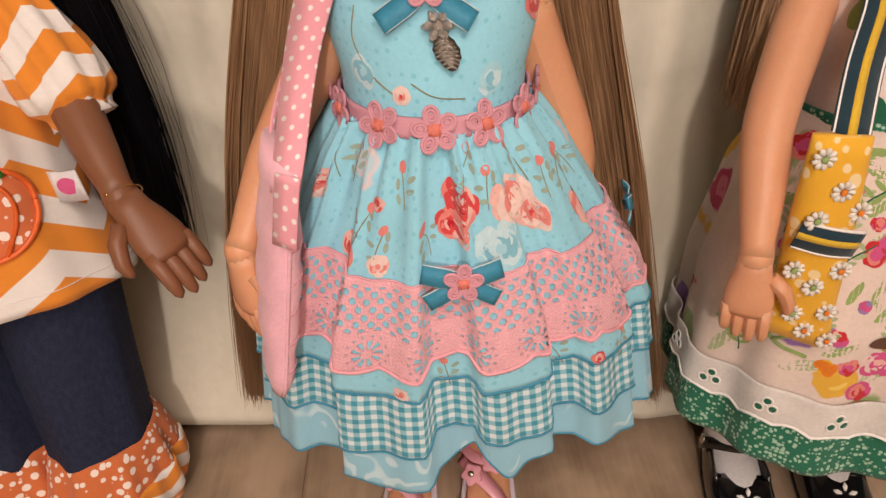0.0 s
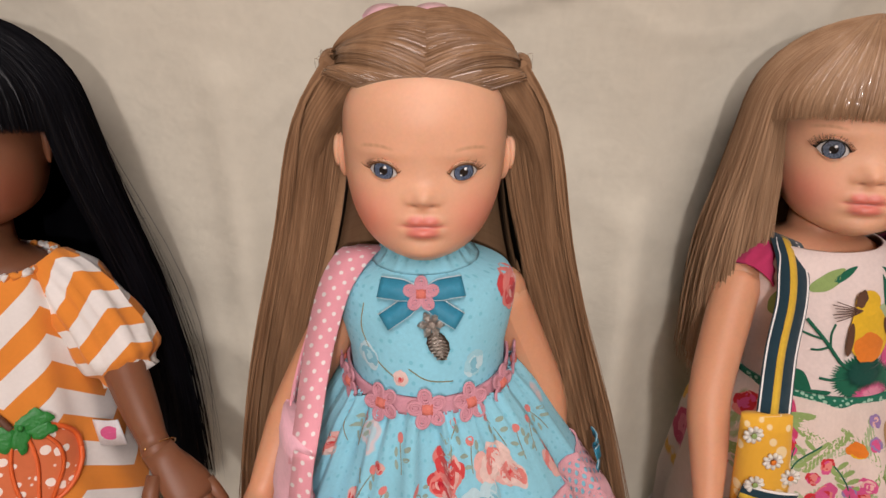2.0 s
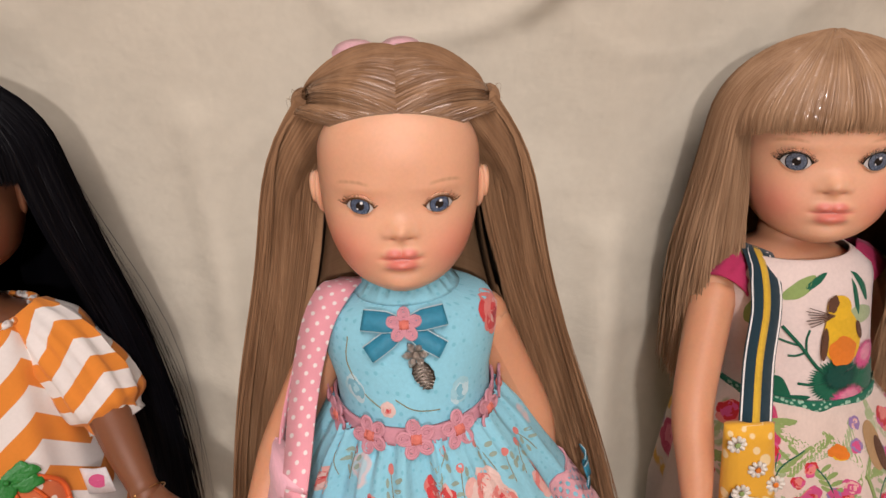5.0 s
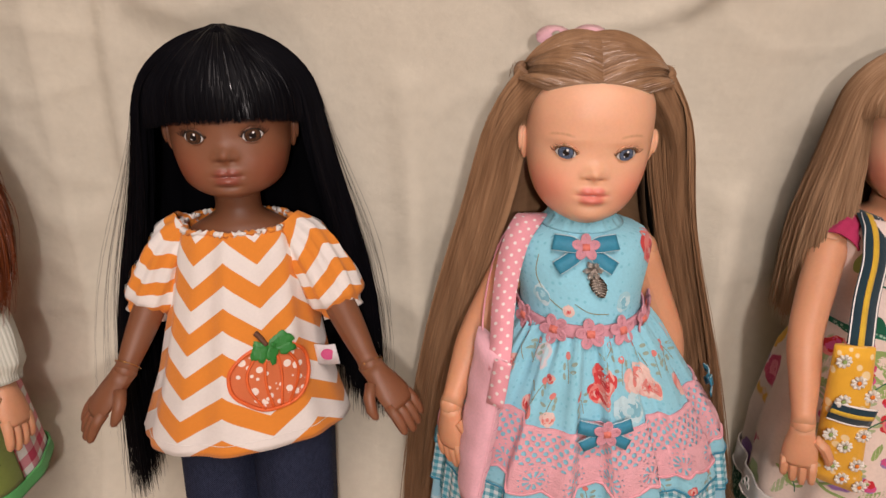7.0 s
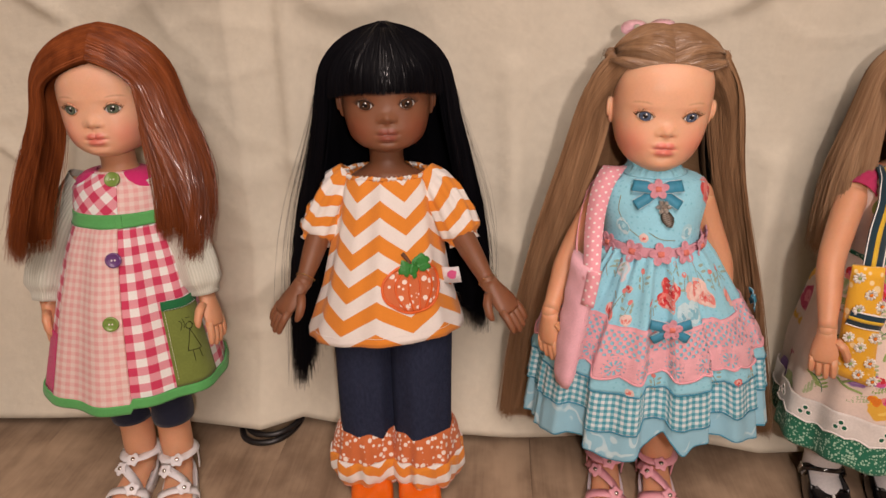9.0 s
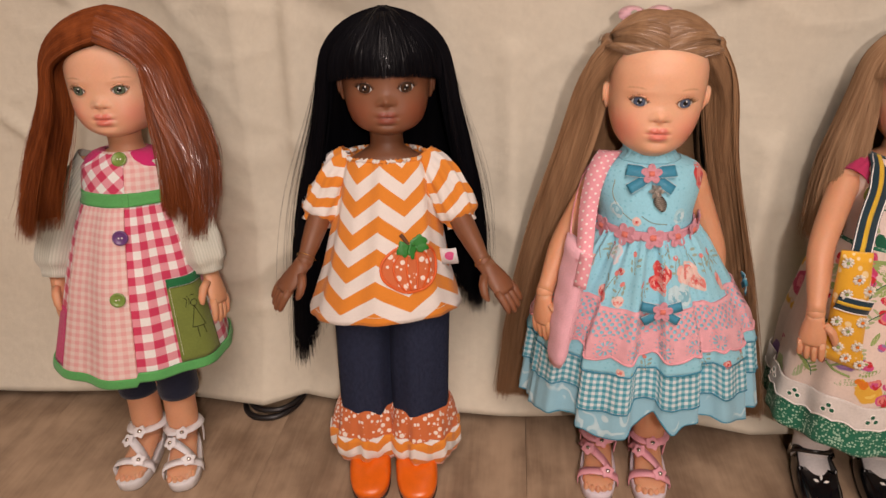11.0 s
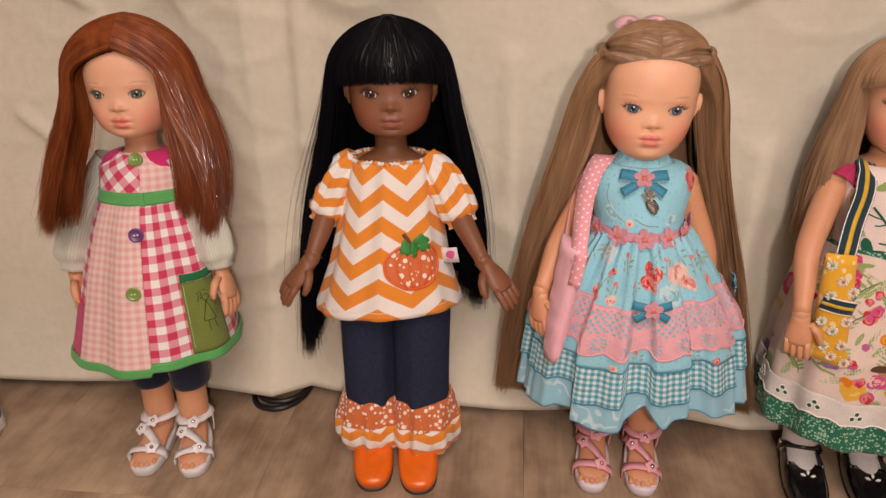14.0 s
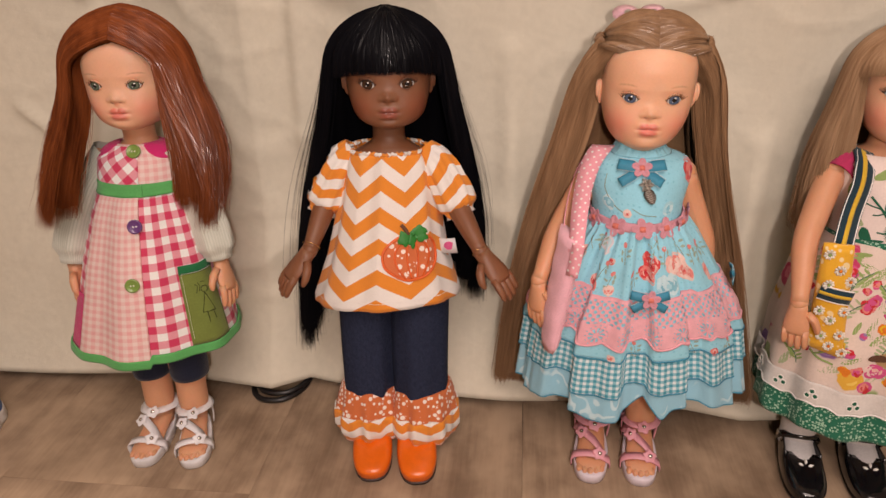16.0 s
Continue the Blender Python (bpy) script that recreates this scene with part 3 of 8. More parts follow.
def add_hand(s, wrist, down, palm, thumb, size, skin, spread=0.06):
    """A small closed-mesh vinyl hand: palm, four fingers and a thumb."""
    d, p = Vector(down).normalized(), Vector(palm).normalized()
    side = d.cross(p).normalized()
    if side.dot(Vector(thumb)) < 0:
        side = -side
    w = Vector(wrist)
    loops = []
    for t, a, b in ((0.0, 0.0050, 0.0048), (0.004, 0.0052, 0.0045), (0.009, 0.0065, 0.0042), (0.0145, 0.0074, 0.0037), (0.0185, 0.0072, 0.0032), (0.0205, 0.0062, 0.0024)):
        c = w + d * t * size
        loops.append([c + size * (a * math.cos(2 * math.pi * k / 14) * side + b * math.sin(2 * math.pi * k / 14) * p) for k in range(14)])
    rings(s, loops, skin, cap0=True, cap1=True)
    for k in range(4):
        off = (1.5 - k) * 0.0036
        base = w + size * (d * 0.0175 + side * off)
        long = (0.0125, 0.0138, 0.0128, 0.0105)[k] * size
        way = (d + side * (1.5 - k) * spread * 0.35 + p * 0.05).normalized()
        curl = p * 0.35
        tube(s, [base, base + way * long * 0.4, base + (way + curl * 0.25).normalized() * long * 0.75, base + (way + curl * 0.4).normalized() * long, base + (way + curl * 0.45).normalized() * (long + 0.0012 * size)],
             [0.00230 * size, 0.0022 * size, 0.0020 * size, 0.0015 * size, 0.0004 * size], 9, skin)
    base = w + size * (d * 0.0065 + side * 0.0052)
    tube(s, [base, base + size * (d * 0.004 + side * 0.0042 + p * 0.001), base + size * (d * 0.0090 + side * 0.0062 + p * 0.0022), base + size * (d * 0.0122 + side * 0.0062 + p * 0.003), base + size * (d * 0.0134 + side * 0.006 + p * 0.003)],
         [0.0026 * size, 0.0025 * size, 0.0022 * size, 0.0015 * size, 0.0004 * size], 9, skin)


def add_arm(s, shoulder, elbow, wrist, skin, palm, thumb, size=1.0, palm_size=1.14, aim=None):
    path = glide([shoulder, Vector(shoulder).lerp(Vector(elbow), 0.5) + Vector((0, 0.001, 0)), elbow, Vector(elbow).lerp(Vector(wrist), 0.5), wrist], 18)
    radii = [steps([(0, 0.0088), (0.25, 0.0084), (0.5, 0.0075), (0.62, 0.0074), (0.8, 0.0063), (0.94, 0.0050), (1, 0.0053)], i / 17)[0] * size for i in range(18)]
    tube(s, path, radii, 16, skin)
    bead(s, wrist, 0.0052 * size, 0.0052 * size, 0.0052 * size, 14, 10, skin)
    bead(s, shoulder, 0.0092, 0.0088, 0.0092, 14, 10, skin)
    add_hand(s, wrist, aim or path[-1] - path[-3], palm, thumb, size * palm_size, skin)


def flat_place(place):
    """Where a doll's shoes stand: upright on the floor however the doll leans."""
    return Matrix.Translation(place.translation)


def foot_turn(x, y, degrees):
    """Turns a foot or a shoe about its ankle."""
    return pose(x, y, 0, 0, 0, degrees) @ Matrix.Translation((-x, -y, 0))


def add_leg(s, x, y, skin, toe=True, top=0.12, turn=0.0, lean=0.0):
    hip = math.copysign(0.0168, x)
    path = [(hip * 0.90, y + 0.002, top), (hip * 0.90, y + 0.001, 0.085), (x, y, 0.062), (x, y + 0.002, 0.045), (x, y + 0.001, 0.026), (x, y - 0.001, 0.013), (x, y - 0.002, 0.0065)]
    tube(s, glide(path, 22), [steps([(0, 0.0138), (0.3, 0.0125), (0.5, 0.0110), (0.65, 0.0112), (0.83, 0.0085), (1, 0.0090)], i / 21)[0] for i in range(22)], 18, skin)
    first = len(s.v)
    loops = []
    for t, w, h in ((0.010, 0.006, 0.010), (0.004, 0.0088, 0.014), (-0.006, 0.0092, 0.0135), (-0.016, 0.0094, 0.0105), (-0.026, 0.0102, 0.0080), (-0.034, 0.0104, 0.0066), (-0.0395, 0.0085, 0.0050), (-0.0415, 0.0050, 0.0030)):
        loops.append([(x + w * math.cos(a), y + t, 0.0058 + h * 0.5 + h * 0.5 * math.sin(a)) for a in (2 * math.pi * k / 16 for k in range(16))])
    rings(s, loops, skin, cap0=True, cap1=True)
    if toe:
        for k in range(5):
            bead(s, (x + (k - 2) * 0.0039 * 0.98, y - 0.0405 + 0.0009 * abs(k - 1.6) ** 1.5, 0.0084), 0.0021, 0.0036, 0.0024, 10, 8, skin)
    s.turn(pose(0, 0, 0, lean, 0, 0) @ foot_turn(x, y, turn), first)


def add_body(s, skin):
    """Torso and neck, mostly under the clothes."""
    rows = [(0.098, 0.020, 0.014), (0.112, 0.0285, 0.019), (0.130, 0.0300, 0.0205), (0.150, 0.0275, 0.0190), (0.168, 0.0240, 0.0170), (0.185, 0.0225, 0.0160), (0.200, 0.0240, 0.0155), (0.211, 0.0262, 0.0175), (0.219, 0.0240, 0.0175), (0.2235, 0.0165, 0.0140), (0.2270, 0.0112, 0.0100), (0.231, 0.0106, 0.0100), (0.240, 0.0108, 0.0108), (0.246, 0.011, 0.011)]
    loops = [oval(0, 0.003, z, a, b, 24) for z, a, b in rows]
    rings(s, loops, skin, cap0=True, cap1=True)


WISPS = []
FIBRES = []


def soften(a):
    """Eases the turn from the crown into the fall, and leaves the crown round."""
    for _ in range(4):
        a[1:-1] = (a[:-2] + 2 * a[1:-1] + a[2:]) / 4
    return a


def eased(pts):
    """The same softening that a single hair gets, for the mass beneath."""
    return [Vector(p) for p in soften(np.array([tuple(p) for p in pts]))]


def strand(s, pts, r, slot, n=3):
    """Notes one hair; flush_strands builds all that were noted."""
    WISPS.append((soften(np.array([tuple(p) for p in pts])), r, slot))


def flush_strands(s):
    """Builds the noted hairs as thin flat fibres that taper at the end."""
    sizes = sorted({(len(p), slot) for p, _, slot in WISPS})
    for k, slot in sizes:
        some = [(p, r) for p, r, t in WISPS if len(p) == k and t == slot]
        pts = np.stack([p for p, _ in some])
        thin = np.array([r for _, r in some])
        if len(some) > 200:
            dice = np.random.default_rng(len(some) + k)
            out = pts - np.stack([np.zeros(pts.shape[:2]), np.full(pts.shape[:2], 0.004), np.minimum(pts[..., 2], 0.266)], -1)
            out /= np.linalg.norm(out, axis=2, keepdims=True) + 1e-12
            both = []
            for _ in range(2):
                stray = dice.normal(0, 0.00030, (len(some), 1, 3)) * (0.4 + np.arange(k) / k)[None, :, None]
                both.append(pts + stray - 0.85 * (stray * out).sum(2, keepdims=True) * out)
            pts = np.concatenate(both)
            thin, some = np.concatenate([thin, thin]) * 0.66, some + some
        rad = thin[:, None] * (1.0 - 0.8 * (np.arange(k) / (k - 1)) ** 5)[None]
        tang = np.gradient(pts, axis=1)
        tang /= np.linalg.norm(tang, axis=2, keepdims=True) + 1e-12
        core = np.stack([np.zeros(pts.shape[:2]), np.full(pts.shape[:2], 0.004), np.minimum(pts[..., 2], 0.266)], -1)
        nrm = pts - core
        nrm -= (nrm * tang).sum(2, keepdims=True) * tang
        nrm /= np.linalg.norm(nrm, axis=2, keepdims=True) + 1e-12
        # a round fibre shines across its length: outward and towards the room, square to the fibre
        room = np.array((0.03, -0.9, 0.41)) - tang * (tang @ np.array((0.03, -0.9, 0.41)))[..., None]
        facing = np.clip((nrm * room).sum(2, keepdims=True) / (np.linalg.norm(room, axis=2, keepdims=True) + 1e-9) + 0.7, 0, 1)
        way = nrm * 0.35 * facing + room * 1.0 + np.array((0.0, 0.0, -0.45)) * (1 - facing)
        way /= np.linalg.norm(way, axis=2, keepdims=True) + 1e-9
        side = np.cross(tang, way)
        roll = np.random.default_rng(len(some)).uniform(-0.1, 0.1, (len(some), 1, 1))
        side = side * np.cos(roll) + way * np.sin(roll)
        verts = np.stack([pts - rad[..., None] * side, pts + rad[..., None] * side], 2).reshape(-1, 3)
        length = np.concatenate([np.zeros((len(some), 1)), np.cumsum(np.linalg.norm(np.diff(pts, axis=1), axis=2), 1)], 1)
        uvs = np.stack([np.repeat(np.arange(len(some))[:, None] * 0.0017, k, 1), length], -1)
        uvs = np.repeat(uvs[:, :, None], 2, 2).reshape(-1, 2)
        base = (np.arange(len(some)) * k * 2)[:, None] + (np.arange(k - 1) * 2)[None]
        faces = np.stack([base, base + 1, base + 3, base + 2], -1).reshape(-1, 4)
        first = s.add(verts.tolist(), faces.tolist(), [tuple(u) for u in uvs.tolist()], slot)
        way = way + tang * np.random.default_rng(k).normal(0, 0.20, (len(some), 1, 1))
        FIBRES.append((first, np.repeat(way[:, :, None], 2, 2).reshape(-1, 3)))
    WISPS.clear()


class Hair:
    """Hair that falls from a parting over the skull and down. Azimuth 0 is the face, pi the back.
    drop: rows from the bottom up of height, half width, depth in front, depth behind."""

    def __init__(self, part=(0.0, -0.004), lift=0.0035, side=0.010, back=0.006, front=0.004, drop=(), seed=1, wave=0.002, shift=0.0, lo=1.0, parting=None, puff=0.35, sweep=(0.0, 0.0)):
        self.part, self.lift, self.side, self.back, self.front = part, lift, side, back, front
        self.drop, self.wave, self.shift, self.lo, self.parting, self.puff, self.sweep = drop, wave, shift, lo, parting, puff, sweep
        self.rng = random.Random(seed)

    def skull(self, azim, polar, out):
        sp = math.sin(polar)
        return self.dome((sp * math.sin(azim), -sp * math.cos(azim), math.cos(polar)), out)

    def dome(self, u, out):
        """The place on the hair's outline in the direction u from the middle of the head."""
        sp = min(1.0, math.hypot(u[0], u[1]))
        a, b_front, b_back, c = 0.0265 + self.side * sp ** self.puff + out, 0.0256 + self.front * sp ** self.puff + out, 0.0345 + self.back * sp + out, 0.0325 + self.lift + out
        return Vector((a * u[0], 0.001 + (b_back if u[1] > 0 else b_front) * u[1], 0.2680 + c * u[2]))

    def line(self, azim, end, out=0.0, n=22, spread=1.0, jitter=0.0, start=0.0):
        """One strand: from the parting over the skull to its widest, then down to the height end."""
        rng = self.rng
        pts, over = [], 12
        near = azim if azim < math.pi else azim - 2 * math.pi
        if self.parting:
            share = max(0.0, abs(near) - self.lo) / (math.pi - self.lo)
            ph = self.parting[0] + (self.parting[1] - self.parting[0]) * share ** 0.8
            u0 = Vector((math.copysign(0.006, near), math.sin(ph), math.cos(ph))).normalized()
            u1 = Vector((math.sin(near), -math.cos(near), 0.0))
        for i in range(over):
            q = i / (over - 1)
            if self.parting:
                u = u0.slerp(u1, q)
                u.x += math.copysign(0.26 * math.sin(math.pi * q) * (1 - share) ** 4, near)
                p = self.dome(u.normalized(), out - 0.0004 * (1 - q) ** 4)
            else:
                p = self.skull(near, 0.004 + q * (math.pi / 2 - 0.004), out)
            p += Vector((self.part[0], self.part[1], 0.0)) * (1 - q) ** 3
            pts.append(p)
        w = pts[-1].copy()
        sx, cy = math.sin(azim), -math.cos(azim)
        down = n - over
        jx, jy = rng.gauss(0, 1) * jitter, rng.gauss(0, 1) * jitter
        phase, sway = rng.uniform(0, 6.28), rng.gauss(0, 1) * self.wave
        for i in range(1, down + 1):
            q = i / down
            z = w.z + (end - w.z) * q
            hw, hf, hb = steps(self.drop, z)
            f = min(1.0, q * 3.0)
            draw = self.sweep[0 if near < 0 else 1] * q ** 1.3
            if draw:
                turned = near + (math.copysign(1.15, near) - near) * draw * (1.0 if abs(near) < 1.15 else 0.45)
                sx, cy = math.sin(turned), -math.cos(turned)
            tx, ty = hw * spread * sx + self.shift * q * q, (hb if cy > 0 else hf) * cy
            x = w.x + (tx + out * sx - w.x) * f
            y = w.y + (ty + out * cy - w.y) * f
            x += jx * q + sway * math.sin(phase + 4 * q) * q
            y += jy * q * 0.7
            pts.append(Vector((x, y, z)))
        return pts

    def shell(self, s, slot, az0, az1, end, out=-0.0008, thick=0.003, cols=72, spread=1.0):
        """The mass of the hair under the single strands: an outer and an inner skin."""
        keep, self.wave = self.wave, 0.0
        both = []
        for layer in (0, 1):
            rows = []
            for i in range(cols):
                az = az0 + (az1 - az0) * i / (cols - 1)
                e = end(az) if callable(end) else end
                row = self.line(az, e + 0.003, out - layer * thick, 34, spread)
                row = eased(eased(row))
                rows.append(row)
            both += rows if layer == 0 else rows[::-1]
        self.wave = keep
        rings(s, both, slot, closed=False)

    def strands(self, s, slot, az0, az1, end, count, r=0.00042, jitter=0.002, fringe=0.006, out=0.0004, spread=1.0, wild=0.0):
        rng = self.rng
        for i in range(count):
            az = az0 + (az1 - az0) * (i + rng.random()) / count
            e = end(az) if callable(end) else end
            lock = 0.11 * (round(az / 0.11) + 0.35 * math.sin(37.0 * round(az / 0.11)))
            lean = 0.55 * (lock - az) + rng.gauss(0, 0.02)
            o0, o1 = rng.uniform(-0.0002, out), rng.uniform(-0.0002, out)
            pts = self.line(az, e + rng.uniform(-fringe, fringe * 0.5), o0, 22, spread * rng.uniform(0.975, 1.012) + rng.random() * wild, jitter)
            if lean:
                for k, p in enumerate(pts):
                    q = k / 21
                    turn = lean * q * (1 if q < 0.5 else 1.4)
                    p.x, p.y = p.x * math.cos(turn) - p.y * math.sin(turn) * 0.5, p.y * math.cos(turn) + p.x * math.sin(turn) * 0.5
                    p.x *= 1 + (o1 - o0) * q * 12
            strand(s, pts, r * rng.uniform(0.6, 1.3), slot)


    def curtain(self, s, slot, az, width, end, count, depth, r=0.00018, inward=0.0):
        """Hair between the outline and the face, so that the mass is not hollow at its front edges."""
        rng = self.rng
        for side in (-1, 1):
            for k in range(2):
                keep, self.wave = self.wave, 0.0
                sheet = []
                for i in range(10):
                    q = i / 9
                    e = end(az) if callable(end) else end
                    sheet.append(eased(self.line(side * (az + width * (0.4 + 0.3 * k)) % (2 * math.pi), e + 0.004, -depth * q - 0.0012, 22, 1.0 - inward * q)))
                self.wave = keep
                rings(s, sheet, slot, closed=False)
            for i in range(count):
                q = rng.random()
                e = end(az) if callable(end) else end
                pts = self.line(side * (az + width * rng.random()) % (2 * math.pi), e + rng.uniform(-0.005, 0.004), -depth * q, 22, 1.0 - inward * q, 0.0012)
                strand(s, pts, r * rng.uniform(0.6, 1.3), slot)


def add_fringe(s, hair, slot, half, z_end, count, drop=0.004, r=0.0006, seed=3):
    """Straight cut hair over the forehead."""
    rng = random.Random(seed)

    def fall(azim, ze, out):
        pts = []
        for i in range(8):
            q = i / 7
            pts.append(hair.skull(azim * (0.55 + 0.45 * q), 0.12 + q * 1.10, out))
        top = pts[-1]
        for i in range(1, 6):
            q = i / 5
            z = top.z + (ze - top.z) * q
            pts.append(Vector((top.x * (1 + 0.01 * q), top.y + 0.0016 * q * q, z)))
        return pts

    cols = 30
    outer = [eased(fall(-half + 2 * half * i / (cols - 1), z_end + 0.0012, -0.0006)) for i in range(cols)]
    inner = [eased(fall(-half + 2 * half * i / (cols - 1), z_end + 0.0012, -0.0030)) for i in range(cols)][::-1]
    rings(s, outer + inner, slot, closed=False)
    for i in range(count):
        az = -half + 2 * half * (i + rng.random()) / count
        strand(s, fall(az + rng.gauss(0, 0.01), z_end + rng.uniform(-0.0012, 0.001) - drop * (abs(az) / half) ** 3, rng.uniform(-0.0002, 0.0004)), r * rng.uniform(0.7, 1.2), slot)


EYE_WHITE = plain("eye_white", (0.60, 0.57, 0.55), 0.15, coat=0.5)
PUPIL = plain("pupil_black", (0.006, 0.006, 0.008), 0.12, coat=0.6)
GLINT = plain("eye_spark_white", (0.95, 0.95, 0.95), 0.2)


def iris_material(name, inner, outer):
    g = Graph(name)
    ob = g.coords()
    f = g.noise(ob, 2600.0, 2.0)
    return g.done(g.mix(g.step(f, 0.35, 0.65), inner, outer), 0.12, spec=0.6, coat=0.6)


def finish_doll(s, name, mats, place, label, head_from, head_to, head_turn, move=(0, 0, 0)):
    """Turns the head's share of the mesh and keeps its own coordinates for the paint."""
    own = [tuple(v) for v in s.v]
    pivot = Matrix.Translation((0, 0.004, 0.236))
    m = Matrix.Translation(move) @ pivot @ head_turn @ pivot.inverted()
    for i in range(head_from, head_to):
        s.v[i] = m @ s.v[i]
    ob = s.make(name, mats)
    at = ob.data.attributes.new("head_place", "FLOAT_VECTOR", "POINT")
    flat = np.zeros((len(own), 3), np.float32)
    for i, p in enumerate(own):
        flat[i] = p if head_from <= i < head_to else (0, 1, 0)
    at.data.foreach_set("vector", flat.ravel())
    pts = np.array(own)
    way = np.stack([pts[:, 0], pts[:, 1] - 0.004, pts[:, 2] - np.minimum(pts[:, 2], 0.266)], -1)
    way = way / (np.linalg.norm(way, axis=1, keepdims=True) + 1e-9)
    facing = np.clip(0.7 - way[:, 1:2], 0, 1)
    way = way * 0.40 * facing + np.array((0.08, -0.75, 0.35)) + np.array((0.0, 0.0, -0.7)) * (1 - facing)
    for first, some in FIBRES:
        way[first:first + len(some)] = some
    FIBRES.clear()
    way = way @ np.array((place.to_3x3() @ head_turn.to_3x3())).T
    way /= np.linalg.norm(way, axis=1, keepdims=True) + 1e-9
    at = ob.data.attributes.new("fibre_way", "FLOAT_VECTOR", "POINT")
    at.data.foreach_set("vector", way.astype(np.float32).ravel())
    ob.matrix_world = place
    return tagged(ob, label, "doll")


# redhead
SKIN_FAIR = doll_skin("vinyl_fair", (0.81, 0.455, 0.295), (0.68, 0.17, 0.14), (0.78, 0.26, 0.19), (0.34, 0.17, 0.09), (0.70, 0.35, 0.20))
SKIN_PEACH = doll_skin("vinyl_peach", (0.82, 0.455, 0.285), (0.70, 0.18, 0.15), (0.80, 0.25, 0.18), (0.42, 0.22, 0.11), (0.68, 0.33, 0.185))
SKIN_BROWN = doll_skin("vinyl_brown", (0.235, 0.098, 0.05), (0.27, 0.075, 0.055), (0.29, 0.085, 0.045), (0.03, 0.015, 0.01), (0.22, 0.088, 0.042))
HAIR_RED = doll_hair("auburn_hair", (0.085, 0.019, 0.006), (0.30, 0.080, 0.024), 0.28, 0.42)
HAIR_BLACK = doll_hair("black_hair", (0.002, 0.002, 0.003), (0.006, 0.006, 0.008), 0.30, 0.17)
HAIR_BLONDE = doll_hair("dark_blonde_hair", (0.165, 0.087, 0.044), (0.375, 0.218, 0.118), 0.25, 1.0)
HAIR_PALE = doll_hair("pale_blonde_hair", (0.25, 0.138, 0.072), (0.49, 0.31, 0.182), 0.28, 0.6)
LASH_BROWN = plain("lash_brown", (0.10, 0.05, 0.02), 0.6)
LASH_DARK = plain("lash_dark", (0.01, 0.007, 0.005), 0.6)


def eyes(s, iris, lash_slot, width=0.0096, up=0.0034, low=0.0025, gaze=0.0, lash=0.0022, tilt=0.05, iris_size=0.0034, hairs=30):
    for side in (-1, 1):
        add_eye(s, side, width, up, low, (1, iris, 3, 4, lash_slot, 0), gaze, lash, tilt, iris_size, hairs)


def redhead():
    s = Soup()
    add_body(s, 0)
    for x, turn in ((-0.0145, 6), (0.0135, 20)):
        add_leg(s, x, -0.022, 0, turn=turn, lean=3.4)
    add_arm(s, (-0.031, -0.002, 0.212), (-0.050, -0.006, 0.172), (-0.0575, -0.0180, 0.1410), 0, (0.9, 0.2, 0), (0.3, -1, 0), 1.0, 1.14, (0.05, -0.15, -1))
    add_arm(s, (0.031, -0.002, 0.212), (0.0430, -0.006, 0.168), (0.0500, -0.012, 0.145), 0, (-0.9, 0.2, 0), (-0.3, -1, 0))
    a = len(s.v)
    add_head(s, 0, 0.85)
    eyes(s, 2, 5, 0.0082, 0.0030, 0.0023, 0.0, 0.0022, 0.04, 0.0031)
    hair = Hair((0.003, 0.0), 0.0086, 0.0170, 0.010, 0.007, [(0.165, 0.058, 0.066, 0.030), (0.19, 0.060, 0.060, 0.036), (0.22, 0.058, 0.044, 0.042), (0.25, 0.048, 0.030, 0.045), (0.268, 0.043, 0.0326, 0.0445)], 11, shift=-0.010, lo=0.74, parting=(-1.0, 0.7), puff=0.25, sweep=(0.35, 1.0), wave=0.003)

    def end(az):
        """The locks run out into points, longer on one side."""
        near = az if az < math.pi else az - 2 * math.pi
        if near > 0:
            return 0.167 + (0.022 if near < 1.35 else 0.045) * abs(near - 1.35)
        return 0.174 + (0.024 if near > -1.15 else 0.055) * abs(near + 1.15)
    lo = 0.74
    hair.shell(s, 6, lo, 2 * math.pi - lo, end)
    hair.strands(s, 6, lo - 0.08, 2 * math.pi - lo + 0.08, end, 4600, 0.00023, 0.0020, 0.010)
    hair.curtain(s, 6, lo, 0.10, end, 500, 0.012, inward=0.16)
    flush_strands(s)
    b = len(s.v)
    return finish_doll(s, "doll", [SKIN_FAIR, EYE_WHITE, iris_material("iris_green", (0.05, 0.075, 0.05), (0.14, 0.18, 0.13)), PUPIL, GLINT, LASH_BROWN, HAIR_RED], REDHEAD,
                       "vinyl doll with straight auburn hair and green eyes", a, b, Euler((0.0, 0, radians(8))).to_matrix().to_4x4(), (0.0022, 0, 0.0060))


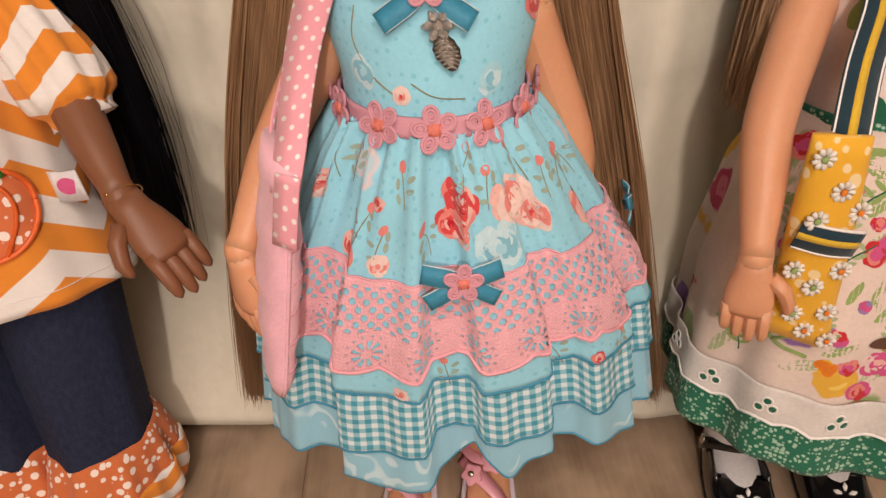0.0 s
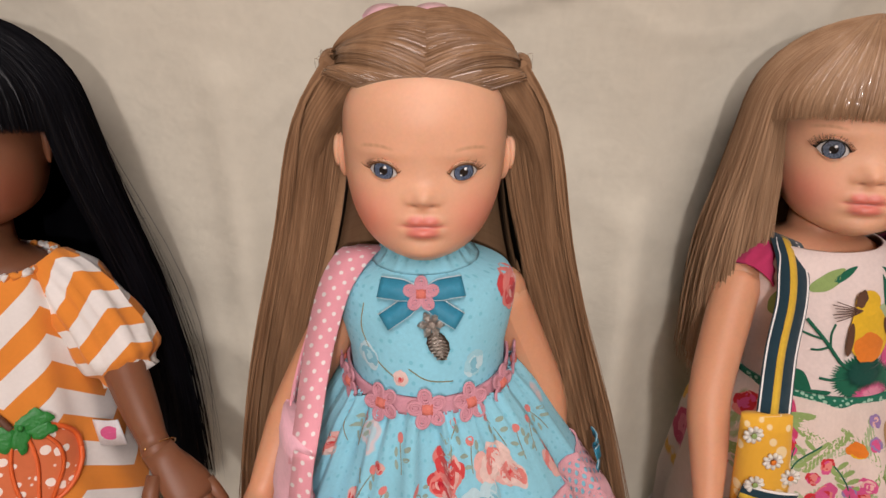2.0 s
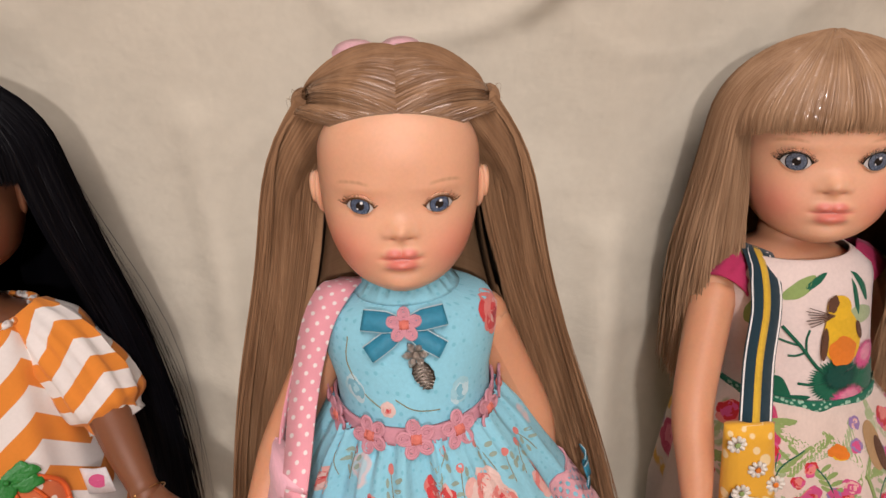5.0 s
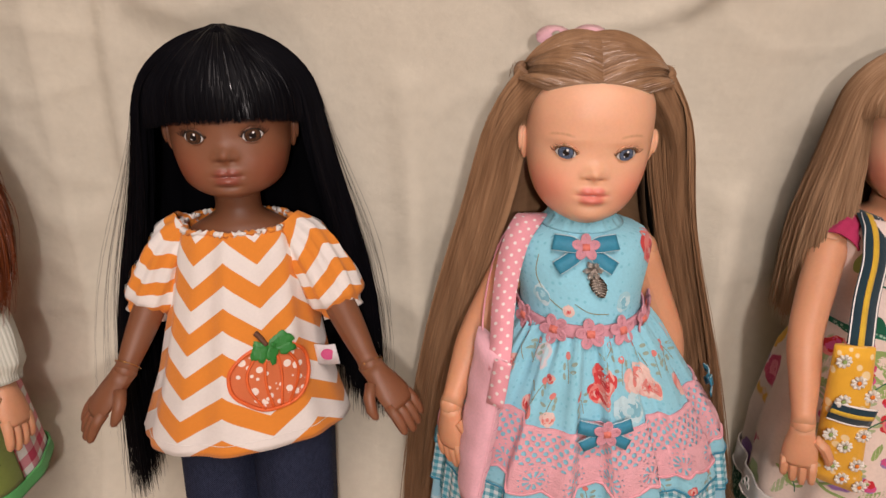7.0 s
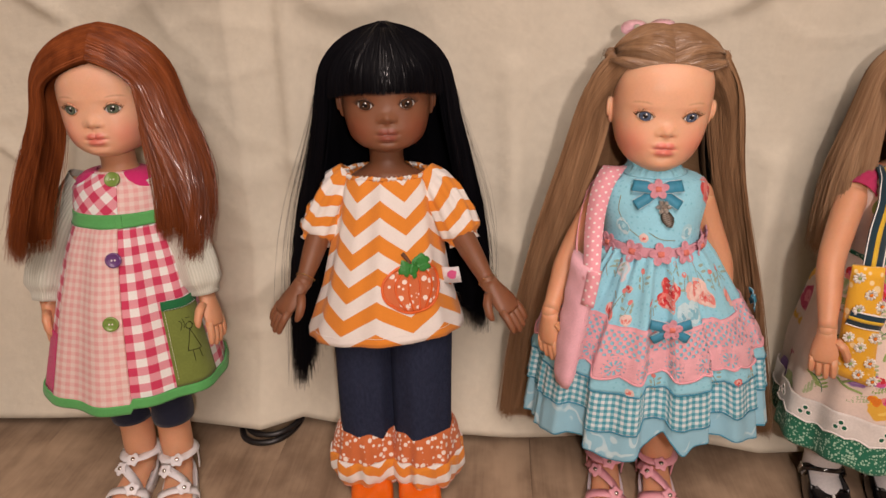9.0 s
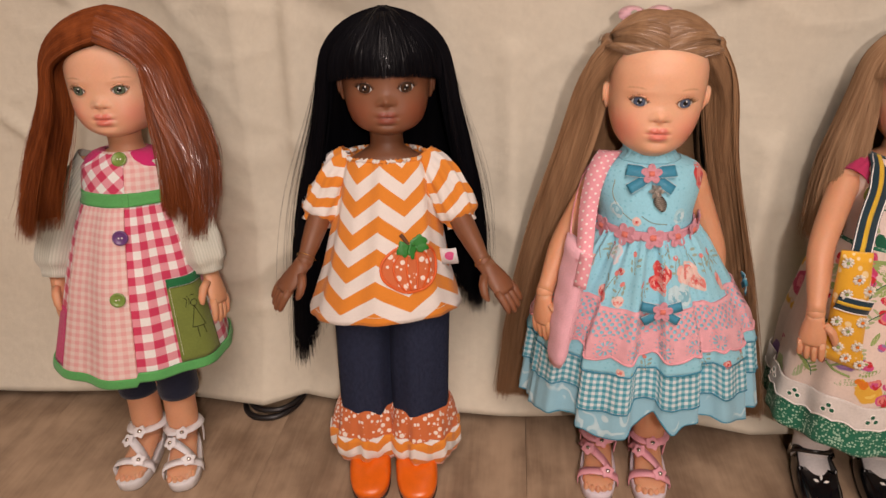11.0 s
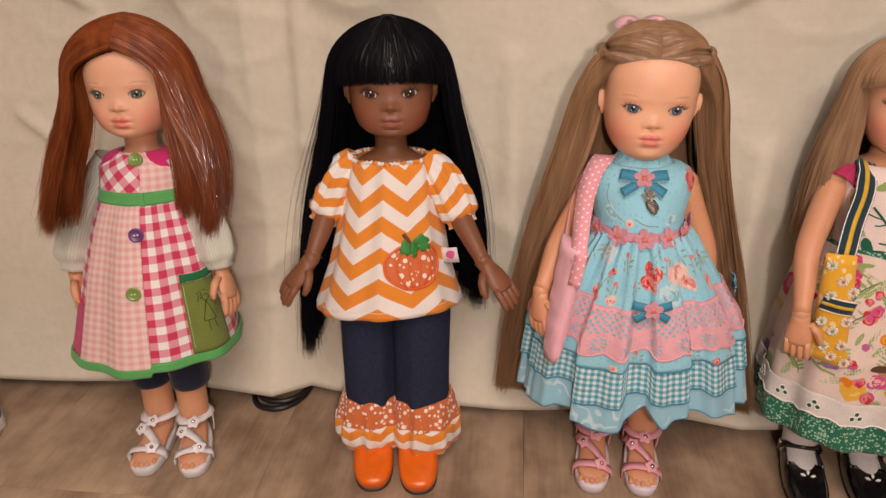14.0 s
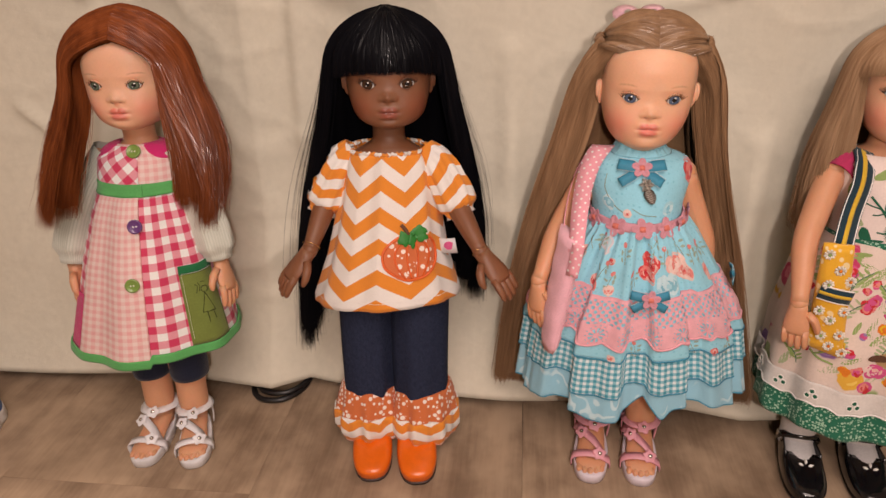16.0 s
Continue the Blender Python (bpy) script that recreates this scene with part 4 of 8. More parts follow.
def blackhair():
    s = Soup()
    add_body(s, 0)
    for x in (-0.0190, 0.0140):
        add_leg(s, x, -0.018, 0, False, turn=10, lean=4.8)
    add_arm(s, (-0.031, -0.002, 0.214), (-0.0440, -0.010, 0.184), (-0.0500, -0.034, 0.1600), 0, (0.6, 0.6, -0.4), (0.5, -1, -0.2), 1.0, 1.14, (-0.62, -0.35, -0.78))
    add_arm(s, (0.031, -0.002, 0.214), (0.0470, -0.010, 0.184), (0.0640, -0.032, 0.1610), 0, (-0.6, 0.6, -0.4), (-0.5, -1, -0.2), 1.0, 1.14, (0.66, -0.35, -0.72))
    a = len(s.v)
    add_head(s, 0, 0.78)
    eyes(s, 2, 5, 0.0087, 0.0032, 0.0025, 0.0, 0.0030, 0.08, 0.0034, 34)
    hair = Hair((0.0, 0.0), 0.0060, 0.0158, 0.010, 0.006, [(0.06, 0.064, -0.012, 0.030), (0.15, 0.064, -0.010, 0.034), (0.19, 0.059, -0.006, 0.036), (0.225, 0.052, 0.012, 0.040), (0.25, 0.046, 0.026, 0.044), (0.268, 0.0415, 0.0316, 0.0445)], 21, shift=-0.006, lo=1.04, parting=(-0.35, 0.7), puff=0.22)
    end = lambda az: 0.124 + 0.010 * math.cos(az * 2) - 0.036 * max(0.0, -math.sin(az)) ** 2
    lo = 1.04
    hair.shell(s, 6, lo, 2 * math.pi - lo, end)
    hair.strands(s, 6, lo - 0.06, 2 * math.pi - lo + 0.06, end, 3800, 0.00023, 0.0024, 0.016)
    hair.curtain(s, 6, lo, 0.10, end, 350, 0.006)
    hair.strands(s, 6, lo, lo + 0.8, 0.12, 30, 0.00006, 0.003, 0.03, 0.0004, 1.0, 0.20)
    hair.strands(s, 6, 2 * math.pi - lo - 0.8, 2 * math.pi - lo, 0.11, 30, 0.00006, 0.003, 0.03, 0.0004, 1.0, 0.20)
    add_fringe(s, hair, 6, 1.10, 0.2680, 1500, r=0.00023)
    flush_strands(s)
    b = len(s.v)
    return finish_doll(s, "doll", [SKIN_BROWN, EYE_WHITE, iris_material("iris_brown", (0.022, 0.010, 0.006), (0.09, 0.042, 0.022)), PUPIL, GLINT, LASH_DARK, HAIR_BLACK], BLACKHAIR,
                       "brown vinyl doll with long black hair and blunt fringe", a, b, Euler((0.0, 0, radians(9))).to_matrix().to_4x4(), (0.0015, 0, 0.0050))


def blonde():
    s = Soup()
    add_body(s, 0)
    for x in (-0.0150, 0.0195):
        add_leg(s, x, -0.013, 0, turn=-6, lean=1.0)
    add_arm(s, (-0.0275, -0.002, 0.2095), (-0.0480, -0.018, 0.176), (-0.0600, -0.0400, 0.1510), 0, (0.7, 0.7, 0), (0.7, -0.7, 0), 1.0, 1.02, (-0.03, -0.12, -1))
    add_arm(s, (0.0275, -0.002, 0.2095), (0.0445, -0.006, 0.168), (0.050, -0.010, 0.135), 0, (-0.9, 0.3, 0), (-0.3, -1, 0))
    a = len(s.v)
    add_head(s, 0, 1.13)
    eyes(s, 2, 5, 0.0084, 0.0029, 0.0022, 0.0, 0.0026, 0.06, 0.0031, 34)
    hair = Hair((0.0, 0.0), 0.0052, 0.0170, 0.006, 0.0045, [(0.03, 0.092, -0.04, 0.020), (0.10, 0.082, -0.04, 0.022), (0.17, 0.0685, -0.04, 0.028), (0.215, 0.056, -0.04, 0.036), (0.245, 0.049, -0.03, 0.040), (0.268, 0.0435, 0.0276, 0.0405)], 31, puff=2.0, shift=0.013)
    end = lambda az: 0.040 + 0.004 * math.cos(az)
    lo = 1.42
    hair.shell(s, 6, lo, 2 * math.pi - lo, end)
    hair.strands(s, 6, lo - 0.12, 2 * math.pi - lo + 0.12, end, 3400, 0.00023, 0.0020, 0.006)
    hair.curtain(s, 6, lo, 0.12, end, 500, 0.008)
    hair.curtain(s, 6, lo + 0.05, 0.40, end, 500, 0.016)
    rng = random.Random(8)

    def temple(side, f, back, low):
        """One line of the side hair: f runs from the edge behind the ear to the outline. Roots lie along the hairline."""
        near, corner, knot = Vector((0.0268, 0.0020, 0.2672)), Vector((0.0222, -0.0118, 0.2855)), Vector((0.0312, -0.0050, 0.2905))
        root = near.lerp(corner, f / 0.5) if f < 0.5 else corner.lerp(knot, (f - 0.5) / 0.5)
        bow = math.sin(math.pi * min(1.0, f))
        pts = [(side * root.x, root.y + back, root.z)]
        for z, x0, x1, y0, y1, deep in ((0.2615, 0.0302, 0.0440, 0.0090, -0.0015, 0.0070), (0.2440, 0.0330, 0.0495, 0.0100, 0.0020, 0.0060)):
            pts.append((side * (x0 + (x1 - x0) * f), y0 + (y1 - y0) * f - deep * bow + back, z + 0.010 * f * (z > 0.25)))
        for z in (0.220, 0.185, 0.140, 0.09, low):
            hw = steps(hair.drop, z)[0]
            edge = 0.66 if z > 0.2 else 0.56
            pts.append((side * hw * (edge + (1 - edge) * f) + 0.011 * ((0.222 - z) / 0.182) ** 2, 0.0085 - 0.004 * f - 0.005 * bow + back, z))
        return glide(pts, 22)

    for side in (-1, 1):
        rings(s, [eased(temple(side, i / 18 * 1.04, 0.0006, 0.044)) for i in range(19)], 6, closed=False)
        rings(s, [eased(temple(side, i / 18 * 1.04, 0.0030, 0.044)) for i in range(19)], 6, closed=False)
        for i in range(2400):
            strand(s, temple(side, rng.uniform(-0.03, 1.05), rng.uniform(-0.0002, 0.0002), 0.04 + rng.uniform(-0.005, 0.006)), 0.00023 * rng.uniform(0.6, 1.3), 6)
    inner = Hair((0.0, 0.0), 0.0, 0.0030, 0.004, -0.004, [(0.03, 0.075, 0.000, 0.016), (0.17, 0.052, -0.004, 0.022), (0.215, 0.040, -0.004, 0.030), (0.245, 0.033, -0.002, 0.036), (0.268, 0.0295, 0.0216, 0.0385)], 33)
    inner.shell(s, 6, 1.62, 2 * math.pi - 1.62, end)
    inner.strands(s, 6, 1.58, 2 * math.pi - 1.58, end, 900, 0.0002, 0.002, 0.006)

    crown = Vector((0.0, 0.42, 0.90)).normalized()

    def clear(p, by):
        """Keeps a place outside the forehead."""
        if p.y < 0.004 and p.z < 0.2985 and abs(p.x) < steps(HEAD, p.z)[0] * 0.96:
            p.y = min(p.y, head_front(p.x, p.z) - by)
        return p

    def hairline(x):
        return 0.2893 - 0.0075 * (abs(x) / 0.0265) ** 2.2

    def aim(p):
        return Vector((p.x / 0.0300, (p.y - 0.001) / 0.0300, (p.z - 0.268) / 0.0377)).normalized()

    def combed(az, n, out, far=1.0):
        """Front hair, combed back from the hairline to the crown."""
        x = 0.0212 * math.sin(az / 1.3 * math.pi / 2)
        z = hairline(x)
        root = Vector((x, head_front(x, z) + 0.0003 - out, z))
        u0 = Vector((root.x / 0.0300, (root.y - 0.001) / 0.0300, (root.z - 0.268) / 0.0377)).normalized()
        gap = root - hair.dome(u0, 0.0)
        pts = []
        for k in range(n):
            q = k / (n - 1) * far
            f = max(0.0, 1 - q / 0.5)
            pts.append(clear(hair.dome(u0.slerp(crown, q), out - 0.0010 * f) + gap * f * f, 0.0003 + out))
        return pts

    rings(s, [eased(combed(-1.32 + 2.64 * i / 40, 11, -0.0008)) for i in range(41)], 6, closed=False)
    for side in (-1, 1):
        tip = Vector((side * 0.0302, -0.0030, 0.2905))

        def swept(f, lift, ph, r, over=0.0):
            """Front hair drawn from the hairline and the parting sideways into the twist."""
            x = side * (0.0002 - over + 0.0210 * max(0.0, 1 - f / 0.55))
            root = Vector((x, head_front(abs(x), hairline(x)) - 0.0001, hairline(x)))
            u0 = aim(root)
            gap = root - hair.dome(u0, 0.0)
            if f > 0.55:
                up = (f - 0.55) / 0.45
                u0, gap = u0.slerp((crown - Vector((side * over / 0.03, 0, 0))).normalized(), 0.92 * up), gap * (1 - up) ** 2
            knot = tip + r * Vector((0.3 * math.cos(ph), 0.5 * math.cos(ph), math.sin(ph)))
            u1 = aim(tip)
            groove = 0.0013 * math.sin(f * 13.0 + 0.6)
            pts = []
            for k in range(13):
                q = k / 12
                arch = math.sin(math.pi * q ** 0.9)
                p = hair.dome(u0.slerp(u1, q), lift + arch * (0.0010 + 0.0014 * f + groove)) + gap * (1 - q) ** 2
                p += (knot - hair.dome(u1, lift)) * q ** 2.5
                pts.append(clear(p, 0.0001 + (0.0014 + lift * 0.6) * min(1.0, 4 * q)))
            behind = tip + Vector((side * -0.002, 0.011, -0.001)) + r * Vector((math.cos(ph + 1.5) * 0.5, 0, math.sin(ph + 1.5)))
            return glide(pts + [behind], 18)

        rings(s, [eased(swept(i / 23, -0.0008, -2.2 + 4.4 * i / 23, 0.0028)) for i in range(24)], 6, closed=False)
        for i in range(2200):
            f = rng.random()
            strand(s, swept(f, rng.uniform(-0.0003, 0.0003), -2.2 + 4.4 * f + 0.1 * rng.gauss(0, 1), 0.0032, rng.uniform(0.0, 0.0016)), 0.00022 * rng.uniform(0.6, 1.3), 6)
        bead(s, tip + Vector((side * 0.0005, 0.004, -0.0005)), 0.0032, 0.006, 0.0038, 14, 10, 6)
        for k in range(260):  # the end of the twist, wound round
            ph, ph2 = rng.uniform(0, 6.28), rng.uniform(0.6, 1.1)
            ring = [tip + Vector((side * 0.0005, 0.004 - 0.0062 * math.cos(ph2 + b * 0.22), -0.0005)) + 0.0036 * math.sin(ph2 + b * 0.22) * Vector((0.9 * side * math.cos(ph + b * 0.25), 0, 1.05 * math.sin(ph + b * 0.25))) for b in range(7)]
            strand(s, ring, 0.00020, 6)
        for k in range(40):  # hair roots along the hairline
            f = k / 40 * 0.55
            bead(s, swept(f, 0.0, 0.0, 0.003)[0] + Vector((0, -0.0002, 0)), 0.00022, 0.00022, 0.00022, 6, 4, 6)
        for k in range(9):
            p = Vector((side * (0.0315 + 0.002 * rng.random()), 0.002 + 0.002 * rng.gauss(0, 1), 0.290 + 0.0015 * rng.gauss(0, 1)))
            strand(s, glide([p, p + Vector((side * 0.0025, 0.002, 0.0015 * rng.gauss(0, 1))), p + Vector((side * 0.002, 0.006, -0.004))], 6), 0.00009, 6)
    flush_strands(s)
    b = len(s.v)
    return finish_doll(s, "doll", [SKIN_PEACH, EYE_WHITE, iris_material("iris_blue", (0.028, 0.046, 0.090), (0.12, 0.17, 0.26)), PUPIL, GLINT, plain("lash_tan", (0.13, 0.055, 0.018), 0.6), HAIR_BLONDE], BLONDE,
                       "vinyl doll with very long dark blonde hair", a, b, Euler((0.0, radians(2.2), radians(-2))).to_matrix().to_4x4())


def fringed():
    s = Soup()
    add_body(s, 0)
    for x in (-0.0190, 0.0225):
        add_leg(s, x, -0.013, 0, False, turn=-8, lean=3.2)
    add_arm(s, (-0.030, -0.003, 0.211), (-0.0500, -0.032, 0.177), (-0.0550, -0.0520, 0.1445), 0, (0.5, 0.8, 0), (1, -0.3, 0), 0.96, 1.02, (0.02, -0.10, -1))
    add_arm(s, (0.030, -0.002, 0.211), (0.046, -0.006, 0.168), (0.056, -0.012, 0.132), 0, (-0.9, 0.3, 0), (-0.4, -1, 0))
    a = len(s.v)
    add_head(s, 0)
    eyes(s, 2, 5, 0.0092, 0.0035, 0.0026, 0.0, 0.0034, 0.05, 0.0033, 44)
    hair = Hair((0.0, 0.0), 0.0022, 0.0125, 0.010, 0.006, [(0.15, 0.046, 0.050, 0.034), (0.19, 0.047, 0.047, 0.036), (0.22, 0.047, 0.042, 0.038), (0.25, 0.043, 0.031, 0.040), (0.268, 0.0400, 0.0316, 0.0420)], 41, lo=1.02, parting=(-0.35, 0.7))
    end = lambda az: 0.174 + 0.006 * math.cos(az)
    lo = 1.02
    hair.shell(s, 6, lo, 2 * math.pi - lo, end)
    hair.strands(s, 6, lo - 0.06, 2 * math.pi - lo + 0.06, end, 4400, 0.00023, 0.0020, 0.008)
    hair.curtain(s, 6, lo, 0.10, end, 500, 0.010, inward=0.15)
    add_fringe(s, hair, 6, 1.05, 0.2725, 1500, r=0.00023)
    flush_strands(s)
    b = len(s.v)
    return finish_doll(s, "doll", [SKIN_PEACH, EYE_WHITE, iris_material("iris_grey_blue", (0.045, 0.06, 0.09), (0.15, 0.19, 0.26)), PUPIL, GLINT, LASH_DARK, HAIR_PALE], FRINGED,
                       "vinyl doll with straight pale blonde hair and fringe", a, b, Euler((0.0, 0, radians(-20))).to_matrix().to_4x4(), (0.0075, 0, -0.0008))


redhead()
blackhair()
blonde()
fringed()

# ---- clothes ----
class Garment:
    """A cut of cloth round the body. rows: height, half width, front, back, share of the folds (top down or bottom up).
    Angle 0 is the front, positive to the doll's left."""

    def __init__(self, rows, folds=0, amp=0.0, phase=0.0, seed=0.0, wave=0.0, gather=0.0, gather_top=0.19, pleats=(), ripple=0.0):
        self.rows = sorted(rows)
        self.folds, self.amp, self.phase, self.seed, self.wave = folds, amp, phase, seed, wave
        self.gather, self.gather_top, self.pleats, self.ripple = gather, gather_top, pleats, ripple
        self.swing, self.swing_top = 0.0, 0.19

    def point(self, a, z, off=0.0):
        rx, yf, yb, share = steps(self.rows, z)
        w = 0.0
        if self.amp:
            k = self.folds
            w = self.amp * share * (0.6 * math.sin(k * a + self.phase) + 0.4 * math.sin((int(round(k * 1.618)) + 1) * a + 2.1 * self.phase) + 0.7 * noise.noise((math.sin(a) * 2.4, math.cos(a) * 2.4, self.seed + z * 5)))
        if self.ripple:
            w += self.ripple * share * math.sin(31 * a + 3 * math.sin(5 * a))
        sag = 0.0
        for mid, half, amp, drop in self.pleats:
            d = abs((a - mid + math.pi) % (2 * math.pi) - math.pi)
            f = 0.5 - 0.5 * math.tanh((d - half) / 0.016)
            w += amp * share * f
            sag += drop * share * f
        if self.gather:
            d = max(0.0, self.gather_top - z)
            n1 = noise.noise((math.sin(a) * 5, math.cos(a) * 5, 1.3))
            w += self.gather * math.exp(-d / 0.022) * math.sin(30 * a + 5 * n1) * (0.6 + 0.8 * n1) + self.gather * 0.6 * math.exp(-d / 0.05) * math.sin(17 * a + 4 * n1)
        cy, ry = (yf + yb) / 2, (yb - yf) / 2
        zz = z - sag + self.wave * share * math.sin(k * a + self.phase + 0.8) if self.wave else z - sag
        return Vector((math.sin(a) * (rx + w + off) + self.swing * max(0.0, self.swing_top - z), cy - math.cos(a) * (ry + w + off), zz))

    def normal(self, a, z):
        d = 0.02
        u = self.point(a + d, z) - self.point(a - d, z)
        v = self.point(a, z + 0.001) - self.point(a, z - 0.001)
        return u.cross(v).normalized()

    def around(self, a, z, dx):
        """The angle that lies dx metres of cloth beside angle a."""
        r = (self.point(a + 0.05, z) - self.point(a - 0.05, z)).length / 0.1
        return a + dx / max(r, 1e-4)


def patch(g, name, a0, a1, top, bottom, mat, parent, label="", off=0.0, thick=0.0007, cols=None, rows=14, skew=None):
    """A piece of cloth that follows the garment from angle a0 to a1, between two heights (numbers or functions of the angle)."""
    tall = lambda f, a: f(a) if callable(f) else f
    cols = cols or max(6, int(abs(a1 - a0) * 22))
    closed = abs(abs(a1 - a0) - 2 * math.pi) < 1e-4
    s, verts, uvs = Soup(), [], []
    mid = (a0 + a1) / 2
    zm = (tall(top, mid) + tall(bottom, mid)) / 2
    us = [0.0]
    for i in range(cols):
        p, q = g.point(a0 + (a1 - a0) * i / cols, zm), g.point(a0 + (a1 - a0) * (i + 1) / cols, zm)
        us.append(us[-1] + (q - p).length)
    for side in (0, 1):
        v = 0.0
        for j in range(rows + 1):
            q = j / rows
            if j:
                v += (g.point(mid, tall(top, mid) + (tall(bottom, mid) - tall(top, mid)) * q) - g.point(mid, tall(top, mid) + (tall(bottom, mid) - tall(top, mid)) * (j - 1) / rows)).length
            for i in range(cols + 1):
                a = a0 + (a1 - a0) * i / cols
                z = tall(top, a) + (tall(bottom, a) - tall(top, a)) * q
                verts.append(g.point(a, z, off + (thick if side == 0 else 0.0)))
                uvs.append((us[i] - us[-1] / 2, v))
    n, m = cols + 1, rows + 1
    faces = []
    for j in range(rows):
        for i in range(cols):
            a = j * n + i
            faces.append((a, a + n, a + n + 1, a + 1))
            b = a + n * m
            faces.append((b, b + 1, b + n + 1, b + n))
    for i in range(cols):
        faces.append((i, i + 1, i + 1 + n * m, i + n * m))
        t = rows * n + i
        faces.append((t, t + n * m, t + 1 + n * m, t + 1))
    if not closed:
        for j in range(rows):
            a, b = j * n, j * n + cols
            faces.append((a, a + n * m, a + n + n * m, a + n))
            faces.append((b, b + n, b + n + n * m, b + n * m))
    s.add(verts, faces, uvs)
    return s.make(name, mat, parent, label)


def whole(g, name, top, bottom, mat, parent, label="", off=0.0, thick=0.0008, cols=150, rows=24):
    return patch(g, name, -math.pi, math.pi, top, bottom, mat, parent, label, off, thick, cols, rows)


def decal(g, name, a, z, outline, mat, parent, label="", off=0.001, thick=0.0004, ringed=4):
    """A sewn or printed shape on the cloth; outline: (across, up) in metres round its middle."""
    s, verts, uvs = Soup(), [], []
    n = len(outline)
    for k in range(ringed + 1):
        q = k / ringed
        for dx, dz in outline:
            zz = z + dz * q
            lift = thick * (1 if q < 0.99 else 0.0)
            verts.append(g.point(g.around(a, zz, dx * q), zz, off + lift))
            uvs.append((dx * q, dz * q))
    faces = []
    for k in range(ringed):
        for i in range(n):
            p, q = k * n + i, k * n + (i + 1) % n
            faces.append((p, q, q + n, p + n))
    s.add(verts, faces, uvs)
    return s.make(name, mat, parent, label)


def rose(g, a, z, r, parent, tones, seed=0, off=0.0010, label=""):
    """A printed rose: rings of round petals, one over the other, paler at the rim and deeper at the heart."""
    s = Soup()
    rng = random.Random(seed)
    lift, last = off, len(tones) - 1

    def petal(ox, oz, rx, rz, turn, slot):
        nonlocal lift
        lift += 0.000018
        verts, n = [], 14
        for t in (0.02, 1.0):
            for i in range(n):
                b = 2 * math.pi * i / n
                u, v = rx * t * math.cos(b) * (1 + 0.12 * math.sin(3 * b + seed)), rz * t * math.sin(b)
                dx, dz = ox + u * math.cos(turn) - v * math.sin(turn), oz + u * math.sin(turn) + v * math.cos(turn)
                verts.append(g.point(g.around(a, z + dz, dx), z + dz, lift))
        s.add(verts, [(i, (i + 1) % n, n + (i + 1) % n, n + i) for i in range(n)], [(p.x, p.z) for p in verts], slot)

    for ring, count, size, pick in ((0.62, 7, 0.40, (0, 1, 2, 0)), (0.40, 5, 0.36, (1, 2, 0, 3)), (0.20, 4, 0.28, (2, 3, 1)), (0.06, 2, 0.18, (last, 3))):
        start = rng.uniform(0, 6.28)
        for k in range(count):
            t = start + 2 * math.pi * k / count + rng.uniform(-0.2, 0.2)
            q = ring * r * rng.uniform(0.8, 1.15)
            petal(q * math.cos(t), q * math.sin(t) * 0.9, size * r * rng.uniform(0.55, 0.8), size * r * rng.uniform(0.9, 1.2), t, min(last, rng.choice(pick)))
    return s.make("rose_print", tones, parent, label)


def stroke(g, s, a, z, points, r, off=0.0014, slot=0, n=6):
    """A raised thread on the cloth through points (across, up)."""
    path = glide([(p[0], p[1], 0) for p in points], max(8, 5 * len(points)))
    tube(s, [g.point(g.around(a, z + p.y, p.x), z + p.y, off) for p in path], r, n, slot)


def blob(rx, rz, n=24, wob=0.0, k=5, seed=0, tip=0.0):
    out = []
    for i in range(n):
        t = 2 * math.pi * i / n
        f = 1 + wob * math.sin(k * t + seed) + 0.5 * wob * math.sin((k + 3) * t + 2 * seed)
        out.append((rx * math.cos(t) * f * (1 - tip * math.sin(t)), rz * math.sin(t) * f))
    return out


def add_button(g, a, z, r, mat, parent, label, off=0.0022):
    """A sewn button with a rim and two thread holes."""
    p, nrm = g.point(a, z, off), g.normal(a, z)
    s = Soup()
    rows = [(0.0, 0.0), (0.45, 0.0), (0.62, 0.0001), (0.74, 0.0006), (0.90, 0.0008), (1.0, 0.0003), (1.0, -0.0006), (0.85, -0.0010), (0.0, -0.0010)]
    rings(s, [[(q * r * math.cos(2 * math.pi * i / 24), q * r * math.sin(2 * math.pi * i / 24), h) for i in range(24)] for q, h in rows], 0)
    s.turn(Matrix.Translation(p) @ nrm.to_track_quat("Z", "Y").to_matrix().to_4x4())
    ob = s.make("button", mat, parent, label)
    t = Soup()
    for dx in (-0.2, 0.2):
        bead(t, (dx * r, 0, 0.0001), r * 0.12, r * 0.12, 0.0002, 8, 6)
    t.turn(Matrix.Translation(p) @ nrm.to_track_quat("Z", "Y").to_matrix().to_4x4())
    t.make("thread", THREAD_WHITE, ob)
    return ob


